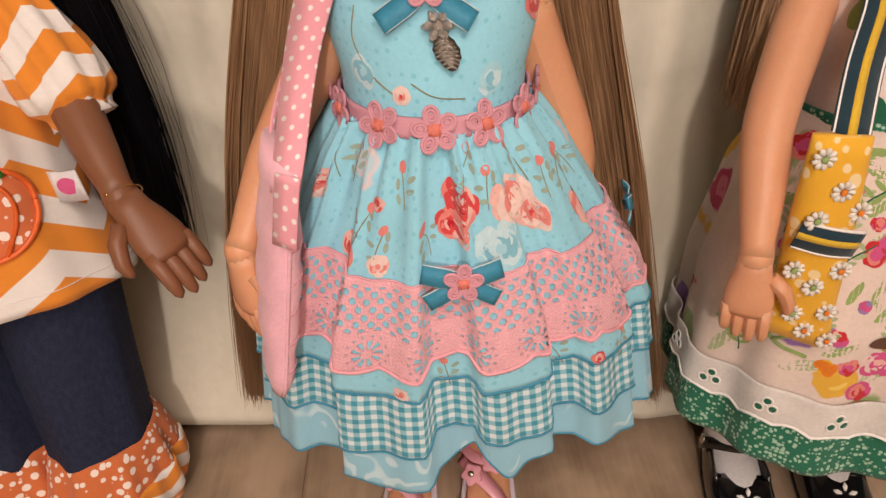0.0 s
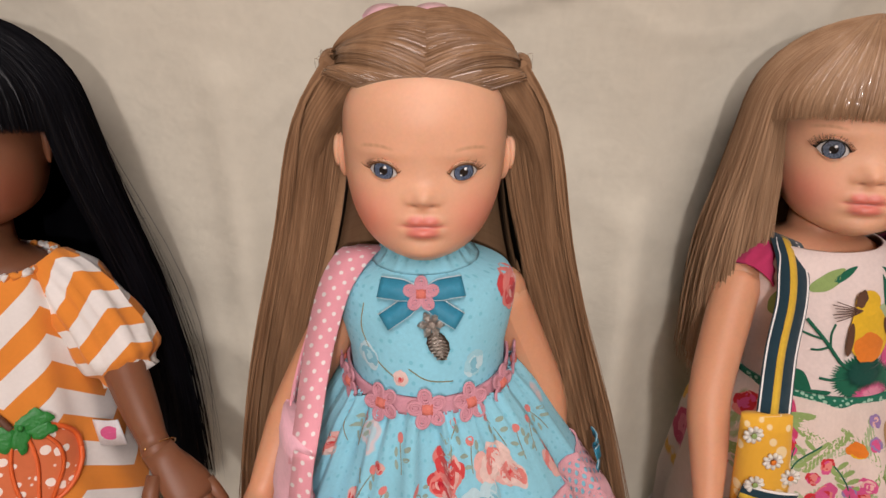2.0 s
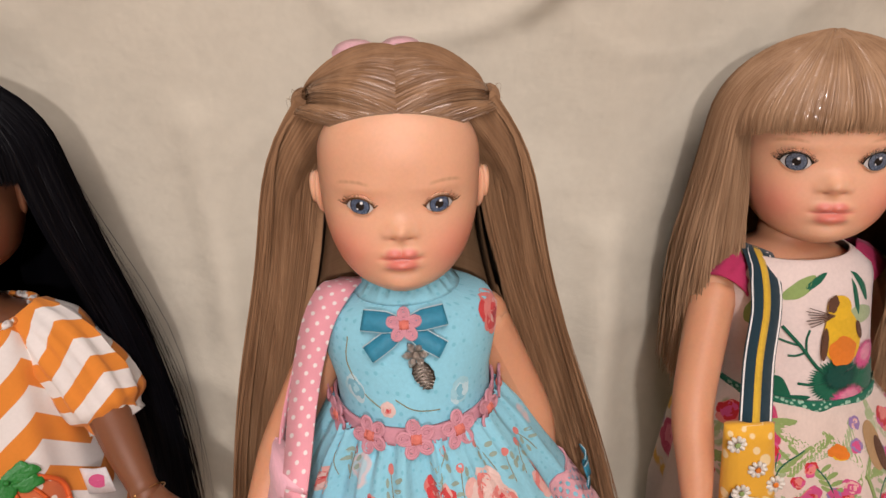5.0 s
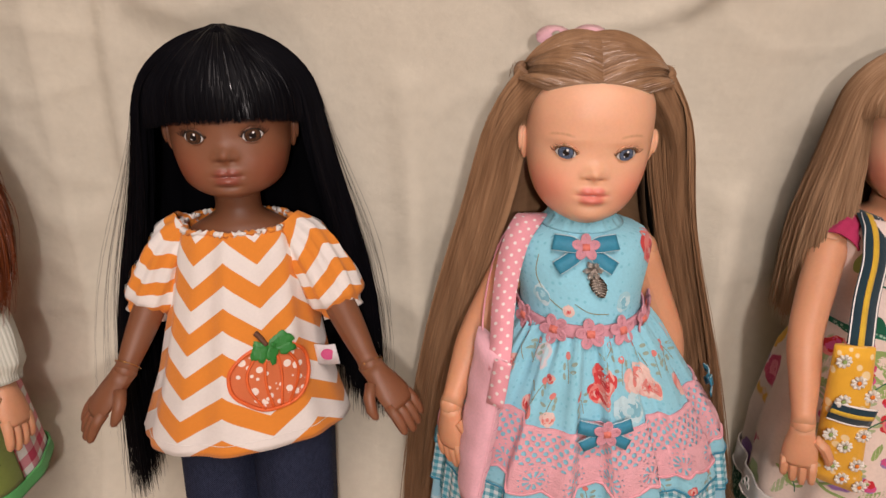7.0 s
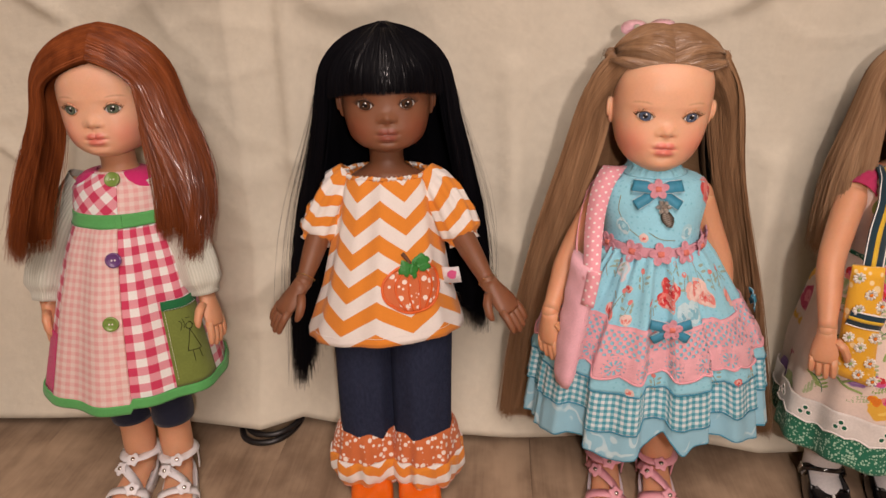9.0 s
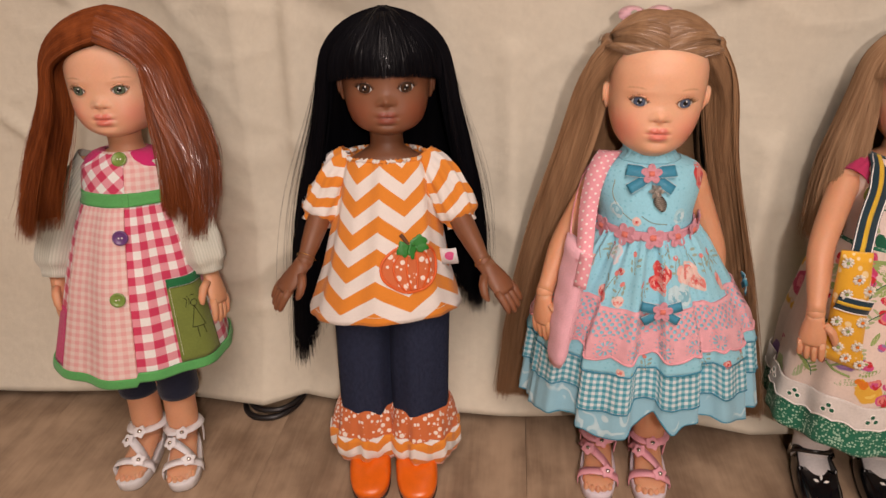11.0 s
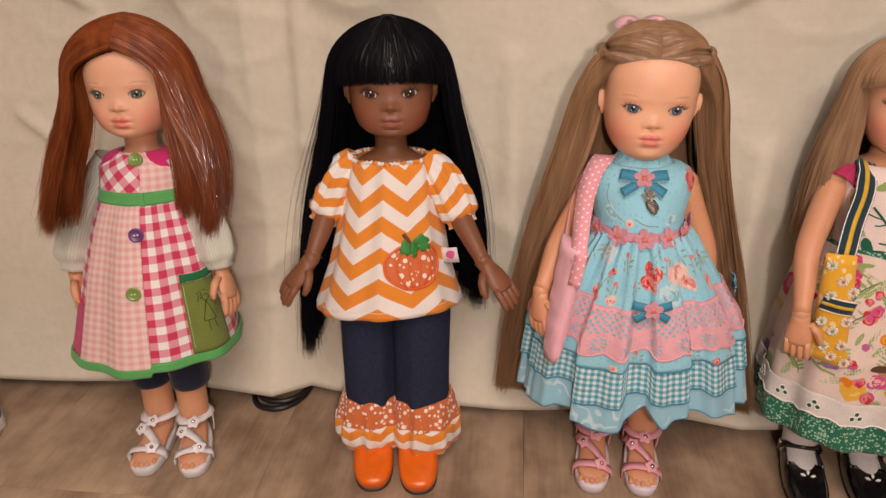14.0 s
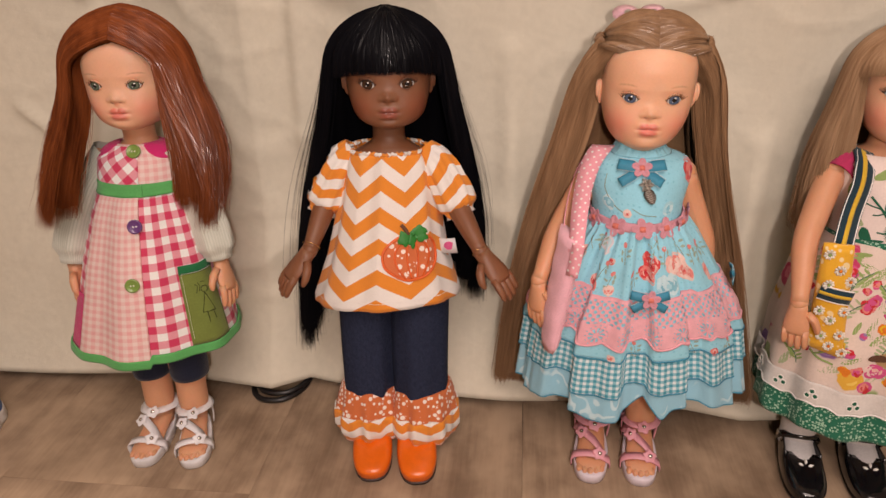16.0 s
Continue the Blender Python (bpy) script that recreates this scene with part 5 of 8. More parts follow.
def add_flower(p, nrm, r, parent, petal_mat, heart_mat, label="", spin=0.0, petals=5):
    """A corded flower: double loops for petals round a stitched heart."""
    s = Soup()
    for k in range(petals):
        t = spin + 2 * math.pi * k / petals
        c, sn = math.cos(t), math.sin(t)
        for scale, fat in ((1.0, 0.085), (0.62, 0.075), (0.22, 0.075)):
            path = []
            for i in range(13):
                b = 2 * math.pi * i / 12
                u = r * 0.60 + r * 0.38 * scale * math.cos(b)
                v = r * 0.30 * scale * math.sin(b)
                path.append((u * c - v * sn, u * sn + v * c, 0.0004 + 0.0004 * scale))
            tube(s, path, r * fat, 5, 0, cap=False)
    m = Matrix.Translation(p) @ nrm.to_track_quat("Z", "Y").to_matrix().to_4x4()
    s.turn(m)
    ob = s.make("flower", petal_mat, parent, label)
    h = Soup()
    bead(h, (0, 0, 0.0008), r * 0.30, r * 0.30, r * 0.2, 12, 6)
    for i in range(5):
        x = (i - 2) * r * 0.11
        tube(h, [(x, -r * 0.24, 0.0010), (x, 0, 0.0018), (x, r * 0.24, 0.0010)], r * 0.055, 5)
    h.turn(m)
    h.make("heart", heart_mat, ob)
    return ob


def add_bow(p, nrm, size, parent, mat, label, tilt=0.0):
    """A flat satin bow: two folded loops above two cut tails, with a pale picot edge, and a knot."""
    s, edge = Soup(), Soup()
    for side in (-1, 1):
        for tip, wide, lift in (((0.98, 0.20), 0.50, 0.0013), ((0.88, -0.62), 0.44, 0.0006)):
            line = glide([(0, 0, lift), (side * tip[0] * 0.5 * size, tip[1] * 0.55 * size, lift + 0.0010), (side * tip[0] * size, tip[1] * size, lift * 0.6)], 10)
            widths = [size * (0.30 + (wide - 0.30) * min(1.0, i / 4)) for i in range(10)]
            ribbon(s, line, [(0, 0.1, 1)] * 10, widths, 0.0005)
            way = (line[-1] - line[0]).normalized()
            across = Vector((-way.y, way.x, 0)).normalized()
            for k in (-1, 1):
                tube(edge, [q + across * k * w * 0.5 + Vector((0, 0, 0.0004)) for q, w in zip(line, widths)], 0.00022, 5)
    bead(s, (0, 0, 0.0016), size * 0.2, size * 0.22, 0.0014, 12, 8)
    m = Matrix.Translation(p) @ nrm.to_track_quat("Z", "Y").to_matrix().to_4x4() @ pose(0, 0, 0, 0, 0, tilt)
    s.turn(m)
    edge.turn(m)
    ob = s.make("bow", mat, parent, label)
    edge.make("picot_edge", PICOT, ob, "pale picot edge")
    return ob


def sleeve(name, path, radii, mat, parent, label="", puff=0.0, n=40, thick=0.0007, folds=11):
    pts = glide(path, 22)
    loops, side = [], None
    for i, p in enumerate(pts):
        d = (pts[min(i + 1, 21)] - pts[max(i - 1, 0)]).normalized()
        if side is None:
            side = d.cross(Vector((0, 1, 0)))
        side = (side - d * side.dot(d)).normalized()
        other = side.cross(d)
        r = steps(radii, i / 21)[0]
        loops.append([p + (r + puff * math.sin(folds * 2 * math.pi * k / n + i * 0.15) * math.sin(math.pi * i / 21) ** 0.5 + puff * noise.noise((k * 0.4, i * 0.3, r * 90))) * (math.cos(2 * math.pi * k / n) * side + math.sin(2 * math.pi * k / n) * other) for k in range(n)])
    s = Soup()
    inner = []
    for p, loop in zip(pts, loops):
        inner.append([v + (p - v).normalized() * thick for v in loop])
    rings(s, loops + inner[::-1], 0)
    return s.make(name, mat, parent, label)


def outline_sole(x, toe, heel, wide, n=30):
    """A foot-shaped loop, as (x, y)."""
    out = []
    for i in range(n):
        t = 2 * math.pi * i / n
        y = (toe + heel) / 2 + (heel - toe) / 2 * math.sin(t)
        share = (y - toe) / (heel - toe)
        w = wide * (1.0 - 0.22 * share - 0.06 * math.sin(math.pi * share * 1.0))
        out.append((x + w * math.copysign(abs(math.cos(t)) ** 0.75, math.cos(t)), y))
    return out


def sandal(place, x, y, strap_mat, sole_mat, label, group):
    """An open doll sandal: thick sole, crossed straps with flower studs and an ankle strap."""
    ob = thing("sandal", place, label, "shoe", group)
    s = Soup()
    toe, heel = y - 0.0455, y + 0.0125
    loops = []
    for z, grow in ((0.0, 0.94), (0.0012, 1.0), (0.0070, 1.02), (0.0082, 0.99), (0.0084, 0.92), (0.0074, 0.8), (0.0070, 0.05)):
        mid = (toe + heel) / 2
        loops.append([(x + (p - x) * grow, mid + (q - mid) * grow, z) for p, q in outline_sole(x, toe, heel, 0.0143)])
    rings(s, loops, 0, cap0=True)
    s.make("sole", sole_mat, ob, "pale moulded sole")

    def over(points, width, n=14):
        path = glide(points, n)
        t = Soup()
        ribbon(t, path, [(p - Vector((x, p.y, 0.004))).normalized() for p in path], width, 0.0008)
        return t.make("strap", strap_mat, ob)

    def stud(p, r):
        nrm = (Vector(p) - Vector((x, p[1] + 0.01, 0.002))).normalized()
        m = Matrix.Translation(p) @ nrm.to_track_quat("Z", "Y").to_matrix().to_4x4()
        t = Soup()
        edge = [(r * (1 + 0.16 * math.cos(5 * 2 * math.pi * i / 30)) * math.cos(2 * math.pi * i / 30), r * (1 + 0.16 * math.cos(5 * 2 * math.pi * i / 30)) * math.sin(2 * math.pi * i / 30)) for i in range(30)]
        rings(t, [[(a, b, 0.0) for a, b in edge], [(a, b, 0.0010) for a, b in edge], [(a * 0.8, b * 0.8, 0.0013) for a, b in edge], [(0, 0, 0.0013) for _ in edge]], 0)
        t.turn(m)
        petal = t.make("rosette", strap_mat, ob)
        t = Soup()
        bead(t, (0, 0, 0.0016), r * 0.36, r * 0.36, r * 0.25, 10, 8)
        t.turn(m)
        t.make("stud", CHROME, petal, "small shiny metal stud")

    w = 0.0130
    over([(x - w, y - 0.030, 0.004), (x - w * 0.9, y - 0.031, 0.0125), (x, y - 0.0325, 0.0165), (x + w * 0.9, y - 0.030, 0.0105), (x + w, y - 0.028, 0.004)], 0.0062)
    over([(x + w * 0.85, y - 0.030, 0.0085), (x + w * 0.30, y - 0.024, 0.0172), (x - w * 0.45, y - 0.015, 0.0205), (x - w * 0.92, y - 0.004, 0.0160)], 0.0060)
    over([(x - w * 0.92, y + 0.002, 0.0225), (x - w * 0.55, y - 0.0090, 0.0250), (x, y - 0.0120, 0.0256), (x + w * 0.55, y - 0.0090, 0.0250), (x + w * 0.92, y + 0.002, 0.0225), (x + w * 0.6, y + 0.010, 0.0225), (x, y + 0.0128, 0.0225), (x - w * 0.6, y + 0.010, 0.0225), (x - w * 0.92, y + 0.002, 0.0225)], 0.0060, 26)
    over([(x + w * 0.86, y + 0.004, 0.004), (x + w * 0.92, y + 0.004, 0.013), (x + w * 0.90, y + 0.003, 0.0225)], 0.0060, 8)
    over([(x - w * 0.86, y + 0.004, 0.004), (x - w * 0.92, y + 0.004, 0.013), (x - w * 0.90, y + 0.003, 0.0225)], 0.0060, 8)
    stud((x + w * 0.42, y - 0.0318, 0.0168), 0.0044)
    stud((x - w * 0.55, y - 0.0165, 0.0212), 0.0043)
    stud((x + w * 0.10, y - 0.0136, 0.0262), 0.0045)
    return ob


def closed_shoe(place, x, y, mat, label, group, strap=False, scallop=0.0, sole_mat=None, wide=0.0140, toe_len=0.047):
    """A round-toed doll shoe with a sole and a low throat."""
    ob = thing("shoe", place, label, "shoe", group)
    toe, heel = y - toe_len, y + 0.014
    base = outline_sole(x, toe, heel, wide, 48)
    s = Soup()
    mid = (toe + heel) / 2
    rings(s, [[(x + (p - x) * g, mid + (q - mid) * g, z) for p, q in base] for z, g in ((0.0, 0.95), (0.0006, 1.02), (0.0026, 1.03), (0.0030, 0.96))], 0, cap0=True, cap1=True)
    s.make("sole", sole_mat or mat, ob)
    loops = []
    for k in range(13):
        q = k / 12
        loop = []
        for i, (p, r) in enumerate(base):
            share = (r - toe) / (heel - toe)
            tall = 0.0155 if share < 0.45 else 0.0155 + 0.003 * (share - 0.45)
            shrink = 1.0 + 0.06 * math.sin(math.pi * min(1.0, q * 1.6)) - 0.30 * max(0.0, q - 0.45) ** 1.3 * (1.6 if share < 0.5 else 0.35)
            z = 0.0028 + tall * math.sin(q * math.pi / 2) * (0.92 if share < 0.4 else 1.0)
            pull = max(0.0, q - 0.35) / 0.65
            yy = mid + (r - mid) * shrink
            if share < 0.5:
                yy += pull * (0.5 - share) * 0.052 + scallop * 0.0016 * pull * math.cos((p - x) * 900)
            loop.append((x + (p - x) * shrink, yy, z))
        loops.append(loop)
    t = Soup()
    inner = [[(x + (v[0] - x) * 0.9, mid + (v[1] - mid) * 0.94, v[2] - 0.0006) for v in loops[-1]], [(x + (v[0] - x) * 0.8, mid + (v[1] - mid) * 0.9, 0.006) for v in loops[-1]]]
    rings(t, loops + inner, 0)
    t.make("upper", mat, ob)
    if strap:
        path = glide([(x - 0.0128, y + 0.002, 0.0130), (x - 0.0118, y - 0.004, 0.0215), (x, y - 0.0095, 0.0262), (x + 0.0118, y - 0.004, 0.0215), (x + 0.0128, y + 0.002, 0.0130)], 16)
        t = Soup()
        ribbon(t, path, [(p - Vector((x, y + 0.002, 0.010))).normalized() for p in path], 0.0050, 0.0009)
        band = t.make("strap", mat, ob)
        t = Soup()
        bead(t, (x - 0.0132, y - 0.0005, 0.0195), 0.0011, 0.0026, 0.0030, 10, 8)
        t.make("buckle", CHROME, band, "small metal buckle")
        for k in range(5):
            ang = 2 * math.pi * k / 5 + 0.3
            t = Soup()
            turn = Euler((radians(38), 0, 0)).to_matrix()
            c = Vector((x, y - 0.0285, 0.0162))
            d = turn @ Vector((math.cos(ang), math.sin(ang), 0))
            bead(t, c + d * 0.0030, 0.0008, 0.0008, 0.0008, 8, 6)
            tube(t, [c + d * 0.0016, c + d * 0.0034, c + d * 0.0050], [0.0004, 0.0011, 0.0003], 6)
            t.make("cutout", THREAD_WHITE, ob, "white cut-out petal")
    elif scallop:
        for dx in (-0.0038, 0.0038):
            t = Soup()
            bead(t, (x + dx, y - 0.0300, 0.0148), 0.0006, 0.0006, 0.0005, 8, 6)
            t.make("eyelet", PUPIL, ob)
    return ob


THREAD_WHITE = plain("thread_white", (0.85, 0.82, 0.78), 0.7)
CHROME = plain("polished_metal", (0.75, 0.73, 0.70), 0.15, metal=1.0)
TARNISH = plain("tarnished_silver", (0.09, 0.075, 0.06), 0.4, metal=0.8)
SILVER = plain("antique_silver", (0.62, 0.57, 0.52), 0.30, metal=0.85, bump=0.002)
PICOT = plain("pale_aqua_thread", (0.50, 0.68, 0.74), 0.6)
TEAL_SATIN = cloth_plain("teal_satin", (0.045, 0.29, 0.44), 0.0005, 0.35, 0.0)
CORD_PINK = plain("dusty_pink_cord", (0.66, 0.31, 0.37), 0.8, bump=0.0003)
CORD_CORAL = plain("coral_cord", (0.72, 0.20, 0.15), 0.7, bump=0.0003)

# ---- blonde doll's clothes ----
def lace_material():
    """Crochet lace: a net above, round medallions below, with real holes."""
    g = Graph("pink_crochet_lace")
    uv = g.coords("UV")
    u, v, _ = g.split(uv)
    pitch = 0.0185
    du = g.m("SUBTRACT", g.m("MULTIPLY", g.m("FRACT", g.m("DIVIDE", u, pitch)), pitch), pitch / 2)
    dv = g.m("SUBTRACT", v, 0.0235)
    r = g.m("SQRT", g.m("ADD", g.m("MULTIPLY", du, du), g.m("MULTIPLY", dv, dv)))
    ang = g.m("ARCTAN2", dv, du)
    ray = g.m("GREATER_THAN", g.m("COSINE", g.m("MULTIPLY", ang, 9.0)), -0.25)
    ring = g.m("MULTIPLY", g.m("GREATER_THAN", r, 0.0016), g.m("LESS_THAN", r, 0.0046))
    hole_a = g.m("MULTIPLY", ray, ring)
    d, _, _ = g.cells(g.join(g.m("ADD", u, v), g.m("SUBTRACT", u, v), 0.0), 1 / 0.0046, 0.12)
    hole_b = g.m("MULTIPLY", g.m("LESS_THAN", d, 0.36), g.m("MULTIPLY", g.m("LESS_THAN", v, 0.0165), g.m("GREATER_THAN", v, 0.0022)))
    hole_b = g.m("MULTIPLY", hole_b, g.m("GREATER_THAN", r, 0.0078))
    edge = g.m("MULTIPLY", g.m("GREATER_THAN", r, 0.0056), g.m("LESS_THAN", r, 0.0064))
    hole_c = g.m("MULTIPLY", edge, g.m("GREATER_THAN", g.m("COSINE", g.m("MULTIPLY", ang, 14.0)), 0.55))
    hole = g.m("MAXIMUM", g.m("MAXIMUM", hole_a, hole_b), hole_c)
    knots = g.noise(uv, 1400.0, 2.0)
    colour = varied(g, uv, (0.90, 0.47, 0.53), 0.10, 200.0)
    return g.done(colour, 0.8, normal=g.bump(knots, 0.0008, 0.8), spec=0.25, sheen=0.2, alpha=g.m("SUBTRACT", 1.0, hole))


BLUE_FLORAL = floral("turquoise_floral", (0.30, 0.68, 0.82), [((0.66, 0.58, 0.60), (0.45, 0.62, 0.68))], (0.34, 0.37, 0.20), 34.0, 58.0, (0.18, 0.53, 0.65), 0.20, 0.15)
BLUE_PLAIN = floral("turquoise_sprig", (0.30, 0.68, 0.82), [((0.62, 0.62, 0.68), (0.42, 0.56, 0.62))], (0.33, 0.36, 0.20), 34.0, 58.0, (0.17, 0.52, 0.64), 0.20, 0.16)
TEAL_CHECK = cloth_gingham("teal_gingham", (0.26, 0.55, 0.65), (0.05, 0.32, 0.43), 0.0021, 0.0, 0.55, (0.72, 0.83, 0.87))
PINK_COTTON = cloth_plain("pink_quilted_cotton", (0.88, 0.49, 0.57), 0.0005, 0.8, 0.2)
PINK_DOTS = cloth_dots("pink_dotted_ribbon", (0.83, 0.36, 0.42), (0.88, 0.80, 0.78), 0.0040, 0.00075)


def swirl_material():
    g = Graph("pale_blue_damask")
    uv = g.coords("UV")
    n = g.noise(uv, 55.0, 1.5, 0.4)
    line = g.step(g.m("ABSOLUTE", g.m("SUBTRACT", g.m("FRACT", g.m("MULTIPLY", n, 7.0)), 0.5)), 0.20, 0.08)
    where = g.step(g.noise(uv, 38.0, 1.0), 0.48, 0.56)
    colour = g.mix(g.m("MULTIPLY", line, where), (0.29, 0.58, 0.72), (0.54, 0.75, 0.83))
    return g.done(varied(g, uv, colour, 0.06), 0.8, normal=weave(g, uv), spec=0.25, sheen=0.1)


FRONT_PLEATS = [(radians(m), radians(h), amp, drop) for m, h, amp, drop in ((-21, 13, 0.0070, 0.0042), (15, 10.5, 0.0058, 0.0020), (46, 11, 0.0060, 0.0010), (-58, 11, 0.0056, 0.0), (82, 10, 0.004, 0.0), (-95, 12, 0.004, 0.0), (125, 14, 0.004, 0.0), (-140, 15, 0.004, 0.0))]


DEEP_PLEATS = [(mid, half, amp, drop * 2.3) for mid, half, amp, drop in FRONT_PLEATS]


def blonde_dress():
    ob = thing("dress", BLONDE, "turquoise floral doll dress with pink lace and gingham ruffles", "dress")
    top = Garment([(0.236, 0.0155, -0.0175, 0.0150, 1.0), (0.2295, 0.0130, -0.0155, 0.0130, 0.6), (0.2255, 0.0165, -0.0185, 0.0150, 0.15), (0.2215, 0.0285, -0.0225, 0.0165, 0.0), (0.2165, 0.0312, -0.0258, 0.0185, 0.0), (0.207, 0.0300, -0.0310, 0.0190, 0.0), (0.197, 0.0270, -0.0370, 0.0190, 0.0), (0.1865, 0.0262, -0.0418, 0.0190, 0.0)], 17, 0.0012, 0.4, 2.0)
    whole(top, "bodice", 0.2255, 0.1840, BLUE_PLAIN, ob, "", 0.0, rows=26)
    whole(top, "collar", 0.2350, 0.2250, BLUE_PLAIN, ob, "gathered stand-up collar", 0.0004, rows=12, cols=220)
    rose(top, 1.20, 0.2155, 0.0088, ob, ROSE_RED, 1)
    rose(top, 0.55, 0.1985, 0.0045, ob, ROSE_SKY, 5)
    rose(top, -0.35, 0.1960, 0.0030, ob, ROSE_PINK, 6)
    rose(top, -0.75, 0.2000, 0.0050, ob, ROSE_SKY, 2)
    twig = Soup()
    stroke(top, twig, -0.65, 0.206, [(-0.002, 0.010), (-0.004, 0.002), (0.000, -0.006), (0.008, -0.011)], 0.00022, 0.0009)
    stroke(top, twig, 0.05, 0.196, [(-0.008, 0.003), (-0.002, 0.0), (0.006, -0.001)], 0.0002, 0.0009)
    twig.make("twig_print", PRINT_OLIVE, ob)
    skirt = Garment([(0.192, 0.0262, -0.0412, 0.0190, 0.05), (0.186, 0.0290, -0.0435, 0.0205, 0.25), (0.178, 0.0345, -0.0460, 0.022, 0.5), (0.150, 0.0500, -0.0535, 0.030, 0.75), (0.130, 0.0610, -0.0562, 0.033, 0.9), (0.110, 0.0675, -0.0570, 0.034, 1.0), (0.052, 0.0775, -0.0580, 0.034, 1.1)], 9, 0.0015, 1.9, 5.0, 0.0004, 0.0024, 0.188, FRONT_PLEATS)
    skirt.swing = 0.045
    s1 = whole(skirt, "skirt", 0.1880, 0.1105, BLUE_FLORAL, ob, "gathered turquoise floral skirt", 0.0, cols=260, rows=36)
    rim = Soup()
    tube(rim, [skirt.point(math.pi * 2 * i / 260, 0.1105, 0.0007) for i in range(261)], 0.0006, 6)
    rim.make("hem_stitching", TEAL_SATIN, s1)
    check = Garment(skirt.rows, 9, 0.0013, 1.9, 5.0, 0.0004, 0.0, 0.19, DEEP_PLEATS, 0.0006)
    check.swing = 0.045
    s2 = whole(check, "ruffle", 0.1170, 0.0875, TEAL_CHECK, ob, "teal gingham ruffle", -0.0012, cols=420, rows=16)
    rim = Soup()
    tube(rim, [check.point(math.pi * 2 * i / 300, 0.0875, -0.0005) for i in range(301)], 0.0006, 6)
    rim.make("hem_stitching", TEAL_SATIN, s2)
    under = Garment(skirt.rows, 9, 0.0013, 1.9, 5.0, 0.0004, 0.0, 0.19, FRONT_PLEATS, 0.0004)
    under.swing = 0.045

    def low(a):
        a = (a + math.pi) % (2 * math.pi) - math.pi
        return 0.0700 - 0.0105 * (1 - math.cos(min(abs(a), 1.6))) - 0.0085 * math.exp(-((a + 0.26) / 0.20) ** 4) - 0.0075 * math.exp(-((a - 0.20) / 0.065) ** 2) + 0.0045 * math.exp(-((a - 0.06) / 0.06) ** 2) + 0.003 * math.sin(3 * a + 1)

    s3 = whole(under, "underskirt", 0.0950, low, swirl_material(), ob, "pale blue damask underskirt ruffle", -0.0026, cols=300, rows=18)
    rim = Soup()
    tube(rim, [under.point(math.pi * 2 * i / 300, low(math.pi * 2 * i / 300), -0.0022) for i in range(301)], 0.0006, 6)
    rim.make("hem_stitching", TEAL_SATIN, s3)
    scallop = lambda a: 0.1228 - 0.0034 * abs(math.sin(a * 9.0))
    whole(skirt, "lace", 0.1520, scallop, lace_material(), ob, "scalloped pink crochet lace band", 0.0012, 0.0005, 320, 26)
    rim = Soup()
    tube(rim, [skirt.point(math.pi * 2 * i / 200, 0.1520, 0.0018) for i in range(201)], 0.0003, 6)
    tube(rim, [skirt.point(math.pi * 2 * i / 400, scallop(math.pi * 2 * i / 400), 0.0017) for i in range(401)], 0.0007, 6)
    rim.make("lace_edge", plain("lace_cord", (0.87, 0.42, 0.48), 0.8, bump=0.0003), ob)
    whole(top, "braid", 0.1915, 0.1865, CORD_PINK, ob, "narrow pink braid round the waist", 0.0016, 0.0010, 150, 4)
    for k, a in enumerate((-118, -90, -62, -31, -2, 25, 52, 80, 110)):
        a = radians(a)
        add_flower(top.point(a, 0.1892, 0.0036), top.normal(a, 0.1892), 0.0064, ob, CORD_PINK, CORD_CORAL, "corded pink flower on the waist band", 0.3 + k)
    for a, z, tilt, size in ((0.055, 0.1515, 0, 0.0115), (-0.86, 0.1450, 10, 0.0085), (1.42, 0.1500, -8, 0.0085)):
        front = Vector((math.sin(a), -math.cos(a), 0.22)).normalized()
        add_bow(skirt.point(a, z, 0.0060), front, size, ob, TEAL_SATIN, "teal satin bow", tilt)
        if abs(a) < 0.5:
            add_flower(skirt.point(a, z - 0.0004, 0.0060) + front * 0.0030, front, 0.0056, ob, CORD_PINK, CORD_CORAL, "corded pink flower on the bow", 0.2)
    for a, z, r, tones, k in ((0.10, 0.1710, 0.0072, ROSE_RED, 0), (0.03, 0.1640, 0.0060, ROSE_RED, 1), (0.46, 0.1690, 0.0080, ROSE_PINK, 3), (0.58, 0.1630, 0.0066, ROSE_PINK, 2), (0.98, 0.1610, 0.0070, ROSE_RED, 4), (-0.62, 0.1560, 0.0050, ROSE_RED, 6), (-0.40, 0.1555, 0.0040, ROSE_PINK, 7), (0.66, 0.1125, 0.0034, ROSE_RED, 8), (-0.45, 0.1720, 0.0026, ROSE_RED, 9), (0.30, 0.1585, 0.0085, ROSE_SKY, 12), (-0.95, 0.1700, 0.0050, ROSE_PINK, 13), (-0.25, 0.1130, 0.0030, ROSE_PINK, 14)):
        rose(skirt, a, z, r, ob, tones, k)
    for a, z in ((-0.28, 0.1760), (-0.55, 0.1650), (-0.42, 0.1600), (0.16, 0.1800), (0.60, 0.1780), (-0.70, 0.1780), (0.90, 0.1720), (0.30, 0.1740), (-0.12, 0.1600), (0.75, 0.1720), (1.2, 0.1690), (-0.85, 0.1780), (-0.05, 0.1130), (0.50, 0.1135), (0.85, 0.1120)):
        s, lean = Soup(), math.sin(a * 9)
        stroke(skirt, s, a, z, [(-0.0015 * lean, -0.005), (0.0, 0.0), (0.0022 * lean, 0.0045)], 0.00018, 0.0008)
